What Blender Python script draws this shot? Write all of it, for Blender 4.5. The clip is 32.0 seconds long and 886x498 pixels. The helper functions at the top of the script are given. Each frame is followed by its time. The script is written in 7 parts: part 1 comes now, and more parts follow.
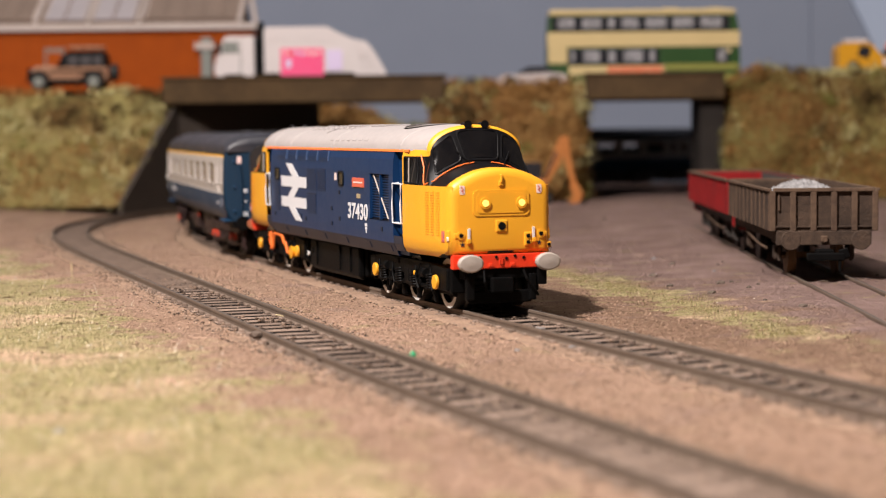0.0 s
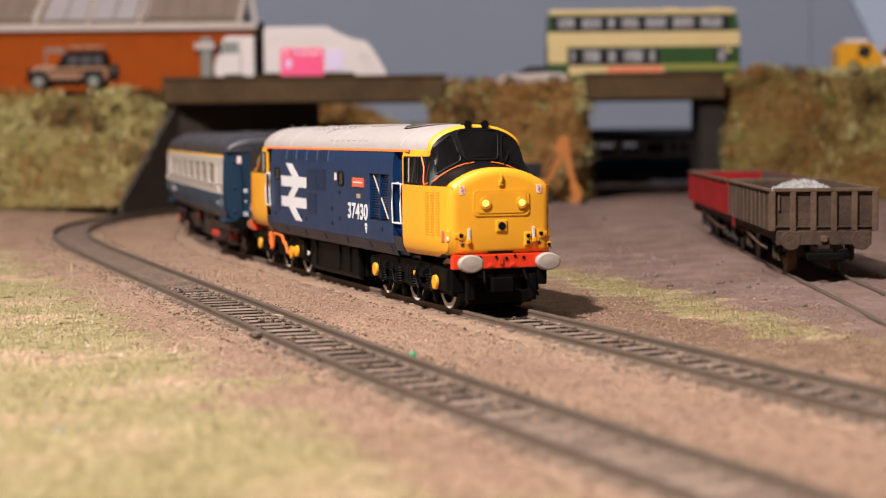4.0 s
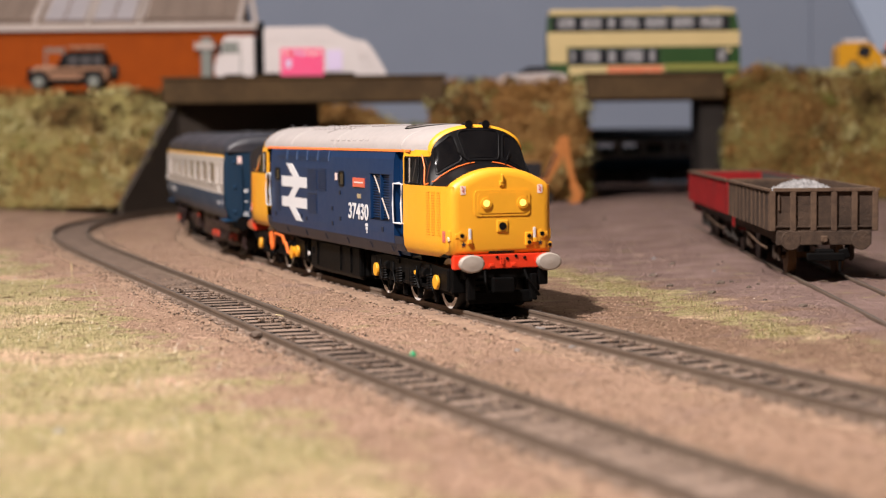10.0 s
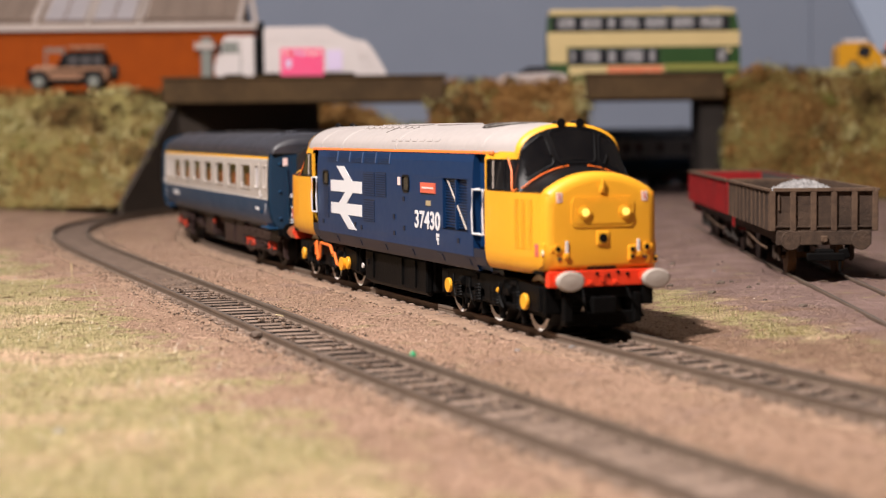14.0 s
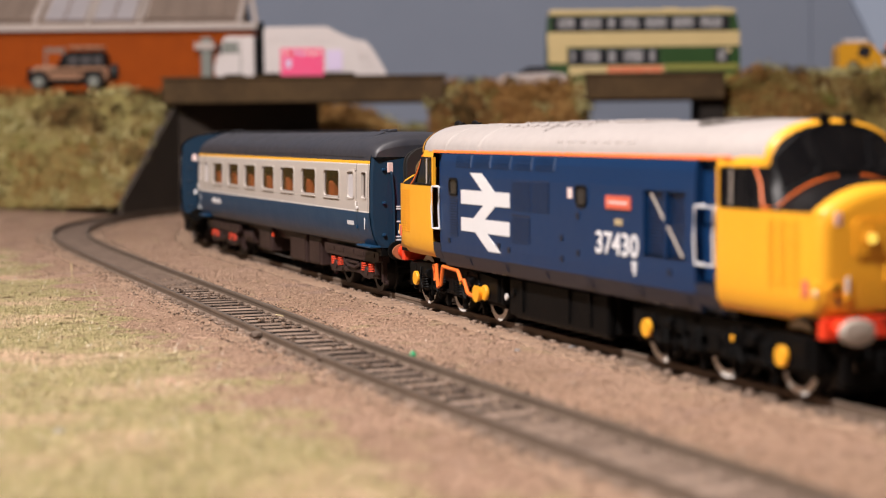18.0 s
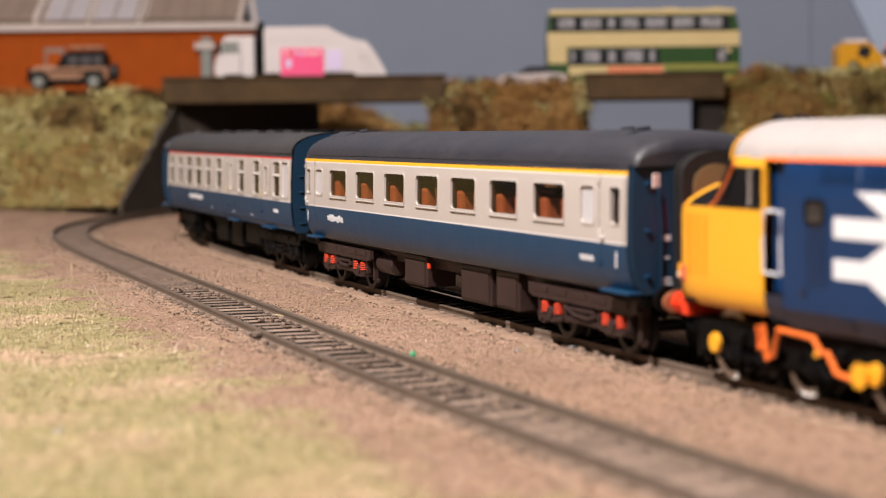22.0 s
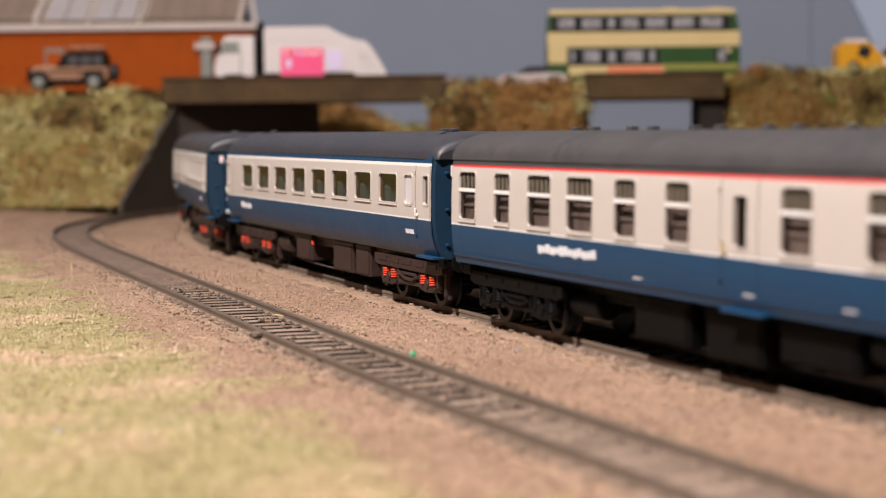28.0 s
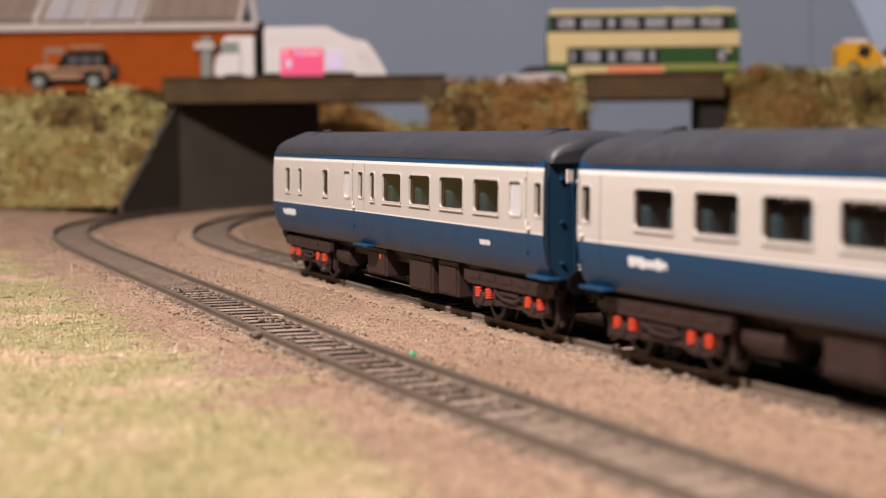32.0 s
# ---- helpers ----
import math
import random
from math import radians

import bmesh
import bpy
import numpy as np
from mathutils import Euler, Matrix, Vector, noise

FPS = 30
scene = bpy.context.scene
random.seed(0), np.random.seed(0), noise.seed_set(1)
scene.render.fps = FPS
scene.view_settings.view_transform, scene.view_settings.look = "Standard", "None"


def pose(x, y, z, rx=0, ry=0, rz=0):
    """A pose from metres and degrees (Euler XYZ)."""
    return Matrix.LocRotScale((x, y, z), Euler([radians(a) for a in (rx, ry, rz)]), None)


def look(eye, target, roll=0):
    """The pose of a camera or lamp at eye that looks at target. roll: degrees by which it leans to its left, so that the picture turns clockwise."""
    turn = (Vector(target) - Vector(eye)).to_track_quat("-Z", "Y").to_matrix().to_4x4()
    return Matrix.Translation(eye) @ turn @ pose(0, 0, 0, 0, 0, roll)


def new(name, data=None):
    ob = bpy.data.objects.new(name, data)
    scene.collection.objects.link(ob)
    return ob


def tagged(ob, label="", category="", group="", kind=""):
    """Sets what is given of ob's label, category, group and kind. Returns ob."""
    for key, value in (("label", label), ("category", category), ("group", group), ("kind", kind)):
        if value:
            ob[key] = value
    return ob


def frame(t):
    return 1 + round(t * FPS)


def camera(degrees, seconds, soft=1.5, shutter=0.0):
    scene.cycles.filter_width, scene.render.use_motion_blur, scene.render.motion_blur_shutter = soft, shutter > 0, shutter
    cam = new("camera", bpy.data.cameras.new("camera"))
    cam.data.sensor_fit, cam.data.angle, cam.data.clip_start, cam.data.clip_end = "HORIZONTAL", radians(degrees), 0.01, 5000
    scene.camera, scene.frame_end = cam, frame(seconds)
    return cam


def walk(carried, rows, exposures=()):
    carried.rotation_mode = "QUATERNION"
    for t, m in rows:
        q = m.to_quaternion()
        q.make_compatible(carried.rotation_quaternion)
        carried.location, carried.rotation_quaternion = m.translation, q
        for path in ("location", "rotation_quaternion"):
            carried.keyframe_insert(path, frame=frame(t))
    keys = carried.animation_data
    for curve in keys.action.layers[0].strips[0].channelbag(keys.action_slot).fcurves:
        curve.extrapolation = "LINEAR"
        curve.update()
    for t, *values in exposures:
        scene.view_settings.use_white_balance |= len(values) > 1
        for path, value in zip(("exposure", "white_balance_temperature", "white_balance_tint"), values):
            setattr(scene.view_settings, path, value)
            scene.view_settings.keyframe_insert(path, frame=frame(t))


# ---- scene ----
# A model railway at 1:76, built at its true size. Lengths in the code are millimetres.
MM = 0.001
EYE_HEIGHT, PITCH, ROLL, VIEW = 50.615, 3.752, -0.578, 27.335

cam = camera(VIEW, 32.0, soft=1.1)
cam.data.dof.use_dof = True
cam.data.dof.focus_distance = 0.545
cam.data.dof.aperture_fstop = 17.5
eye_pose = look((0, 0, EYE_HEIGHT * MM), (0, 1, EYE_HEIGHT * MM - math.tan(radians(PITCH))), ROLL)
walk(cam, [(0.0, eye_pose), (32.0, eye_pose)],
     exposures=[(0.0, -0.03), (16.8, -0.03), (18.0, -0.16), (19.0, -0.24), (20.0, -0.04), (32.0, -0.03)])

# ---- light in the room: an unseen lamp placed by the shadows, and an added fill ----
world = bpy.data.worlds.new("room_air")
world.use_nodes = True
world.node_tree.nodes["Background"].inputs[0].default_value = (1.0, 0.93, 0.86, 1)
world.node_tree.nodes["Background"].inputs[1].default_value = 0.3
scene.world = world


def area_lamp(name, eye, target, size, watts, colour):
    lamp = bpy.data.lights.new(name, "AREA")
    lamp.shape, lamp.size, lamp.energy, lamp.color = "DISK", size, watts, colour
    ob = new(name, lamp)
    ob.matrix_world = look(eye, target)
    return ob


area_lamp("ceiling_lamp", (-0.42, -0.04, 0.92), (0.0, 0.58, 0.0), 0.075, 32.5, (1.0, 0.905, 0.865))
# Fill lamp, added to brighten the banks and the backdrop.
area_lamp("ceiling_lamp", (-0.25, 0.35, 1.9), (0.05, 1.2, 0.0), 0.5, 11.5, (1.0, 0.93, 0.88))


# ---- materials ----
def material(name, colour, rough=0.5, metal=0.0, spots=None, scale=300.0, amount=0.5, bump=0.0, bump_scale=900.0,
             coat=0.0, spec=0.5, glow=None, wear=0.0, detail=4.0, contrast=(0.35, 0.65)):
    """Principled surface: base colour mottled with a second colour at two scales, with fine relief."""
    m = bpy.data.materials.new(name)
    m.use_nodes = True
    nt = m.node_tree
    n, l = nt.nodes, nt.links
    p = n["Principled BSDF"]
    p.inputs["Base Color"].default_value = colour
    p.inputs["Roughness"].default_value, p.inputs["Metallic"].default_value = rough, metal
    p.inputs["Coat Weight"].default_value, p.inputs["Specular IOR Level"].default_value = coat, spec
    if glow:
        p.inputs["Emission Color"].default_value, p.inputs["Emission Strength"].default_value = glow[0], glow[1]
    co = n.new("ShaderNodeTexCoord").outputs["Object"]
    if spots:
        def noise_mask(s, lo, hi):
            t = n.new("ShaderNodeTexNoise")
            t.inputs["Scale"].default_value, t.inputs["Detail"].default_value = s, detail
            l.new(co, t.inputs["Vector"])
            r = n.new("ShaderNodeMapRange")
            r.inputs["From Min"].default_value, r.inputs["From Max"].default_value = lo, hi
            l.new(t.outputs["Fac"], r.inputs["Value"])
            return r.outputs["Result"]
        big, small = noise_mask(scale, *contrast), noise_mask(scale * 7, *contrast)
        mid = n.new("ShaderNodeMath")
        mid.operation = "MULTIPLY_ADD"
        l.new(small, mid.inputs[0])
        mid.inputs[1].default_value = 0.45
        half = n.new("ShaderNodeMath")
        half.operation = "MULTIPLY"
        half.inputs[1].default_value = 0.55
        l.new(big, half.inputs[0])
        l.new(half.outputs[0], mid.inputs[2])
        am = n.new("ShaderNodeMath")
        am.operation = "MULTIPLY"
        am.inputs[1].default_value = amount
        l.new(mid.outputs[0], am.inputs[0])
        mix = n.new("ShaderNodeMix")
        mix.data_type = "RGBA"
        mix.inputs["A"].default_value, mix.inputs["B"].default_value = colour, spots
        l.new(am.outputs[0], mix.inputs["Factor"])
        l.new(mix.outputs["Result"], p.inputs["Base Color"])
        if wear:
            ro = n.new("ShaderNodeMath")
            ro.operation = "MULTIPLY_ADD"
            l.new(mid.outputs[0], ro.inputs[0])
            ro.inputs[1].default_value, ro.inputs[2].default_value = wear, rough
            l.new(ro.outputs[0], p.inputs["Roughness"])
    if bump:
        t = n.new("ShaderNodeTexNoise")
        t.inputs["Scale"].default_value, t.inputs["Detail"].default_value = bump_scale, 6.0
        l.new(co, t.inputs["Vector"])
        b = n.new("ShaderNodeBump")
        b.inputs["Strength"].default_value, b.inputs["Distance"].default_value = bump, 0.0006
        l.new(t.outputs["Fac"], b.inputs["Height"])
        l.new(b.outputs["Normal"], p.inputs["Normal"])
    return m


def glass(name, tint, rough=0.05, ior=1.5):
    """A thin pane: tinted and clear seen square on, a mirror at grazing angles."""
    m = bpy.data.materials.new(name)
    m.use_nodes = True
    n, l = m.node_tree.nodes, m.node_tree.links
    n.remove(n["Principled BSDF"])
    clear, gloss, fresnel, mix = (n.new("ShaderNode" + k) for k in ("BsdfTransparent", "BsdfGlossy", "Fresnel", "MixShader"))
    clear.inputs["Color"].default_value = tint
    gloss.inputs["Color"].default_value, gloss.inputs["Roughness"].default_value = (1, 1, 1, 1), rough
    fresnel.inputs["IOR"].default_value = ior
    l.new(fresnel.outputs[0], mix.inputs[0])
    l.new(clear.outputs[0], mix.inputs[1])
    l.new(gloss.outputs[0], mix.inputs[2])
    l.new(mix.outputs[0], n["Material Output"].inputs["Surface"])
    return m


# ---- mesh helpers (millimetres in, metres out) ----
def part(name, bm, mat, parent=None, label="", smooth=False, at=None):
    """Links a bmesh, in millimetres, as one mesh object under a thing or a part."""
    me = bpy.data.meshes.new(name)
    bmesh.ops.scale(bm, vec=(MM, MM, MM), verts=bm.verts)
    bm.to_mesh(me)
    bm.free()
    for mm in (mat if isinstance(mat, (list, tuple)) else [mat]):
        me.materials.append(mm)
    if smooth:
        me.polygons.foreach_set("use_smooth", [True] * len(me.polygons))
    ob = new(name, me)
    if parent is not None:
        ob.parent = parent
    if at is not None:
        ob.location = Vector(at) * MM
    if label:
        tagged(ob, label)
    return ob


def again(ob, parent, at=(0, 0, 0), turn=0.0, scale=None):
    """Another object on the same mesh under the same kind of parent."""
    o = new(ob.name.split(".")[0], ob.data)
    o.parent = parent
    o.location = Vector(at) * MM
    o.rotation_euler[2] = turn
    if scale:
        o.scale = scale
    if "label" in ob:
        o["label"] = ob["label"]
    return o


def box(bm, c, s, bevel=0.0, rz=0.0, ry=0.0, rx=0.0, mat=0):
    """A bevelled box: centre, size, turned by degrees."""
    r = bmesh.ops.create_cube(bm, size=1.0)
    vs = r["verts"]
    m = Matrix.Translation(c) @ Euler((radians(rx), radians(ry), radians(rz))).to_matrix().to_4x4() @ Matrix.Diagonal((*s, 1))
    bmesh.ops.transform(bm, matrix=m, verts=vs)
    fs = set(f for v in vs for f in v.link_faces)
    if bevel:
        es = set(e for v in vs for e in v.link_edges)
        out = bmesh.ops.bevel(bm, geom=list(es), offset=bevel, segments=2, affect="EDGES", profile=0.5)
        fs = set(out["faces"]) | {f for f in fs if f.is_valid}
    for f in fs:
        f.material_index = mat
    return bm


def cyl(bm, c, r, h, axis="Z", seg=20, r2=None, mat=0, bevel=0.0):
    """A cylinder or cone about an axis, centred at c."""
    out = bmesh.ops.create_cone(bm, cap_ends=True, segments=seg, radius1=r, radius2=r if r2 is None else r2, depth=h)
    vs = out["verts"]
    rot = {"Z": Matrix(), "X": Matrix.Rotation(radians(90), 4, "Y"), "Y": Matrix.Rotation(radians(-90), 4, "X")}[axis]
    bmesh.ops.transform(bm, matrix=Matrix.Translation(c) @ rot, verts=vs)
    fs = set(f for v in vs for f in v.link_faces)
    if bevel:
        es = [e for e in set(e for v in vs for e in v.link_edges) if len(e.link_faces) == 2 and e.calc_face_angle(0) > 0.9]
        bmesh.ops.bevel(bm, geom=es, offset=bevel, segments=2, affect="EDGES", profile=0.5)
    for f in fs:
        if f.is_valid:
            f.material_index = mat
    return bm


def tube(bm, pts, r, seg=8, mat=0):
    """A round bar along a polyline."""
    pts = [Vector(p) for p in pts]
    rings = []
    for i, p in enumerate(pts):
        d = (pts[min(i + 1, len(pts) - 1)] - pts[max(i - 1, 0)]).normalized()
        a = d.cross(Vector((0, 0, 1)))
        if a.length < 0.05:
            a = d.cross(Vector((0, 1, 0)))
        a.normalize()
        b = d.cross(a)
        rings.append([bm.verts.new(p + r * (math.cos(t) * a + math.sin(t) * b)) for t in (2 * math.pi * k / seg for k in range(seg))])
    for u, v in zip(rings[:-1], rings[1:]):
        for k in range(seg):
            bm.faces.new((u[k], u[(k + 1) % seg], v[(k + 1) % seg], v[k])).material_index = mat
    bm.faces.new(rings[0][::-1]).material_index = mat
    bm.faces.new(rings[-1]).material_index = mat
    return bm


def slab(bm, outline, y0, y1, plane="XZ", mat=0):
    """A flat outline pushed to a thickness: XZ outlines run in y from y0 to y1, YZ in x, XY in z."""
    def at(u, v, w):
        return {"XZ": (u, w, v), "YZ": (w, u, v), "XY": (u, v, w)}[plane]
    a = [bm.verts.new(at(u, v, y0)) for u, v in outline]
    b = [bm.verts.new(at(u, v, y1)) for u, v in outline]
    n = len(outline)
    fs = [bm.faces.new(a), bm.faces.new(b[::-1])]
    fs += [bm.faces.new((a[i], b[i], b[(i + 1) % n], a[(i + 1) % n])) for i in range(n)]
    for f in fs:
        f.material_index = mat
    bmesh.ops.recalc_face_normals(bm, faces=fs)
    return bm


def loft(bm, rings, closed=True, caps=True, mat=0):
    """Skin between rings of equally many points."""
    vs = [[bm.verts.new(p) for p in r] for r in rings]
    n = len(rings[0])
    fs = []
    for a, b in zip(vs[:-1], vs[1:]):
        for i in range(n if closed else n - 1):
            fs.append(bm.faces.new((a[i], a[(i + 1) % n], b[(i + 1) % n], b[i])))
    if caps:
        fs += [bm.faces.new(vs[0][::-1]), bm.faces.new(vs[-1])]
    for f in fs:
        f.material_index = mat
    bmesh.ops.recalc_face_normals(bm, faces=fs)
    return bm


def rounded(w, h, r, n=4, cx=0.0, cy=0.0):
    """Outline of a rectangle with rounded corners."""
    out = []
    for sx, sy, a0 in ((1, 1, 0), (-1, 1, 90), (-1, -1, 180), (1, -1, 270)):
        for k in range(n + 1):
            a = radians(a0 + 90 * k / n)
            out.append((cx + sx * (w / 2 - r) + r * math.cos(a), cy + sy * (h / 2 - r) + r * math.sin(a)))
    return out


def empty(name, label, category, group="", at=(0, 0, 0), rz=0.0):
    ob = new(name)
    ob.empty_display_size = 0.01
    ob.matrix_basis = pose(at[0] * MM, at[1] * MM, at[2] * MM, 0, 0, rz)
    return tagged(ob, label, category, group)


def mesh_from(name, verts, faces, mats, parent=None, index=None, smooth=False):
    """A mesh from arrays of vertices (mm) and faces."""
    me = bpy.data.meshes.new(name)
    me.from_pydata((np.asarray(verts, dtype=float) * MM).tolist(), [], [list(map(int, f)) for f in faces])
    for m in mats:
        me.materials.append(m)
    if index is not None:
        me.polygons.foreach_set("material_index", np.asarray(index, dtype=np.int32))
    if smooth:
        me.polygons.foreach_set("use_smooth", [True] * len(me.polygons))
    me.update()
    ob = new(name, me)
    if parent is not None:
        ob.parent = parent
    return ob


# ---- the two running lines: curvature along the line, from the near end into the tunnel ----
S_FIRST, S_STEP, S_FINE = -420.0, 60.0, 10.0
BEND_UP = [-1316, -1293, -679, 12, -330, -272, 39, 14, -253, -76, 209, -269, -760, -1320] + [-1567] * 15
BEND_DOWN = [49, 58, 69, 46, -126, -400, -294, 2, 91, -15, -65, -28, -141, -504, -1065, -1772, -2285, -2346, -2212, -2082] + [-2072] * 9


class Line:
    """A track centre line in plan: place and heading at a distance s from its datum."""

    def __init__(self, x, y, heading, bends):
        nodes = S_FIRST + S_STEP * np.arange(len(bends))
        self.s = np.arange(S_FIRST, nodes[-1] + 0.1, S_FINE)
        k = np.interp(self.s, nodes, np.array(bends) * 1e-6)
        th = np.concatenate([[0], np.cumsum((k[1:] + k[:-1]) / 2 * S_FINE)])
        zero = int(round(-S_FIRST / S_FINE))
        self.th = th - th[zero] + heading
        mid = (self.th[1:] + self.th[:-1]) / 2
        px = np.concatenate([[0], np.cumsum(np.cos(mid) * S_FINE)])
        py = np.concatenate([[0], np.cumsum(np.sin(mid) * S_FINE)])
        self.x, self.y = px - px[zero] + x, py - py[zero] + y

    def place(self, s):
        """Place and heading; beyond its ends the line runs on straight."""
        c = min(max(s, self.s[0]), self.s[-1])
        th = float(np.interp(c, self.s, self.th))
        return (float(np.interp(c, self.s, self.x)) + (s - c) * math.cos(th),
                float(np.interp(c, self.s, self.y)) + (s - c) * math.sin(th), th)


up_line = Line(12.554, 515.831, 1.9263, BEND_UP)
down_line = Line(-49.183, 498.361, 1.9005, BEND_DOWN)


# ---- materials of the setting ----
bank_green = material("bank_turf", (0.24, 0.20, 0.075, 1), 0.95, spots=(0.16, 0.085, 0.03, 1), scale=20, amount=1.0, contrast=(0.42, 0.6), bump=1.0, bump_scale=420, spec=0.1)
rail_steel = material("rail_steel", (0.125, 0.090, 0.066, 1), 0.7, 0.1, spots=(0.17, 0.125, 0.092, 1), scale=90, amount=0.8, bump=0.2)
rail_top = material("rail_head", (0.115, 0.09, 0.072, 1), 0.5, 0.25, spots=(0.07, 0.054, 0.043, 1), scale=60, amount=0.8)
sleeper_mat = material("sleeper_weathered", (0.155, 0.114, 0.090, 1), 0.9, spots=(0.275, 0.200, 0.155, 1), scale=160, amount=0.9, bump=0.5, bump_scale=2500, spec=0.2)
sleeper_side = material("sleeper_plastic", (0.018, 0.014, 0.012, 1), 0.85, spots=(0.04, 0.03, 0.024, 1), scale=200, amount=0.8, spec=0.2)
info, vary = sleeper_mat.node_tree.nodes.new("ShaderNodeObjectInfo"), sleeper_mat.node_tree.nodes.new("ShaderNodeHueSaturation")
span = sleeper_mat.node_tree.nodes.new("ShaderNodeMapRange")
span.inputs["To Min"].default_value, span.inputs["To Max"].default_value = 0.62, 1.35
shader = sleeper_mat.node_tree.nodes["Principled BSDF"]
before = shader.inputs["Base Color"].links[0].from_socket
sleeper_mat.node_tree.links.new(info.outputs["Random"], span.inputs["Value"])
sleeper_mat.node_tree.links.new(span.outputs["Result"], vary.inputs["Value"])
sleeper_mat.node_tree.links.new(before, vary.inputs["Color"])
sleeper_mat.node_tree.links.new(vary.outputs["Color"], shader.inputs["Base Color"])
concrete_dark = material("stained_timber", (0.090, 0.055, 0.025, 1), 0.85, spots=(0.040, 0.025, 0.013, 1), scale=45, amount=0.9, bump=0.4, bump_scale=700, spec=0.2)
black_card = material("dark_card", (0.060, 0.047, 0.038, 1), 0.8, spots=(0.046, 0.036, 0.029, 1), scale=40, amount=0.8, spec=0.25)
pier_card = material("black_card", (0.026, 0.021, 0.018, 1), 0.8, spots=(0.018, 0.015, 0.013, 1), scale=40, amount=0.8, spec=0.2)
bank_rust = material("bank_rust_turf", (0.30, 0.18, 0.065, 1), 0.95, spots=(0.13, 0.06, 0.02, 1), scale=22, amount=1.0, contrast=(0.42, 0.6), bump=1.0, bump_scale=420, spec=0.1)
bank_brown = material("bank_brown_turf", (0.15, 0.12, 0.04, 1), 0.95, spots=(0.12, 0.06, 0.02, 1), scale=22, amount=1.0, contrast=(0.42, 0.6), bump=1.0, bump_scale=420, spec=0.1)
tarmac = material("road_tarmac", (0.06, 0.058, 0.056, 1), 0.9, spots=(0.10, 0.095, 0.09, 1), scale=80, amount=0.6, bump=0.3)
sky_board = material("backdrop_paint", (0.228, 0.257, 0.325, 1), 0.8, spots=(0.204, 0.232, 0.296, 1), scale=3.0, amount=0.6, spec=0.2)
sky_light = material("backdrop_pale_paint", (0.40, 0.47, 0.60, 1), 0.8, spots=(0.36, 0.43, 0.56, 1), scale=3.0, amount=0.6, spec=0.2)
room_paint = material("room_paint", (0.52, 0.48, 0.44, 1), 0.9, spots=(0.46, 0.43, 0.39, 1), scale=2.0, amount=0.5)


class Siding(Line):
    def __init__(self, x0, y0, x1, y1):
        self.a, self.th0 = (x0, y0), math.atan2(y1 - y0, x1 - x0)

    def place(self, s):
        return self.a[0] + s * math.cos(self.th0), self.a[1] + s * math.sin(self.th0), self.th0


# ---- ground: one sheet of baseboard scenery ----
def fbm(x, y, scale, seed=0.0):
    return noise.fractal(Vector((x / scale, y / scale, seed)), 1.0, 2.0, 4)


def lane(x0, y0, x1, y1, x, y):
    """Signed distance to the right of the line from 0 to 1."""
    dx, dy = x1 - x0, y1 - y0
    return ((x - x0) * dy - (y - y0) * dx) / math.hypot(dx, dy)


def meadow(x, y):
    """Positive inside the turf beside the down line."""
    d = -lane(-16.7, 286, -68.8, 436, x, y) if y < 436 else -lane(-68.8, 436, -181.6, 744.6, x, y)
    return d + 7 + 14 * fbm(x, y, 34, 3.0)


def verge(x, y):
    """Positive inside the strip of turf between the up line and the siding."""
    u = ((x - 41) * 51 + (y - 669) * -215) / (51 ** 2 + 215 ** 2)
    d = abs(lane(41, 669, 92, 454, x, y) + 2.5 * math.sin(5 * u))
    return 12.5 - d - 60 * max(0, u - 0.93) - 60 * max(0, -0.05 - u) + 10 * fbm(x, y, 26, 8.0)


siding_line = Siding(121.9, 456, 138.7, 922.5)
line_points = [np.array([ln.place(s)[:2] for s in np.arange(-420, 1300, 6.0)]) for ln in (up_line, down_line)]


def ground_height(x, y):
    z = -2.75 + 0.42 * fbm(x, y, 45, 1.0) + 0.28 * fbm(x, y, 9, 2.0)
    d = min(float(np.min((p[:, 0] - x) ** 2 + (p[:, 1] - y) ** 2)) for p in line_points) ** 0.5
    if d < 40:
        z += 0.45 * max(0.0, 1 - abs(d - 17) / 9) * (0.6 + fbm(x, y, 14, 4.0))
        if d < 13.0:
            z = -5.2
    ds = abs(x - siding_line.place(y - 456)[0])
    if ds < 60 and 380 < y < 1100:
        z = z + (1.7 if ds > 7.3 else 1.0) * max(0.0, 1 - max(0.0, ds - 22) / 38)
    if y > 900 and x < 420:
        z += 5.0 * min(1.0, (y - 900) / 240) * min(1.0, max(0.0, (d - 13) / 70))
    return z


gx = np.concatenate([[-2500, -1200, -700], np.arange(-480, 481, 4.0), [700, 1200, 2500]])
gy = np.concatenate([[-2500, -800, 0], np.arange(180, 1721, 4.0), [1800]])
gv = [(x, y, ground_height(x, y)) for y in gy for x in gx]
nx = len(gx)
gf = [(j * nx + i, j * nx + i + 1, (j + 1) * nx + i + 1, (j + 1) * nx + i) for j in range(len(gy) - 1) for i in range(nx - 1)]


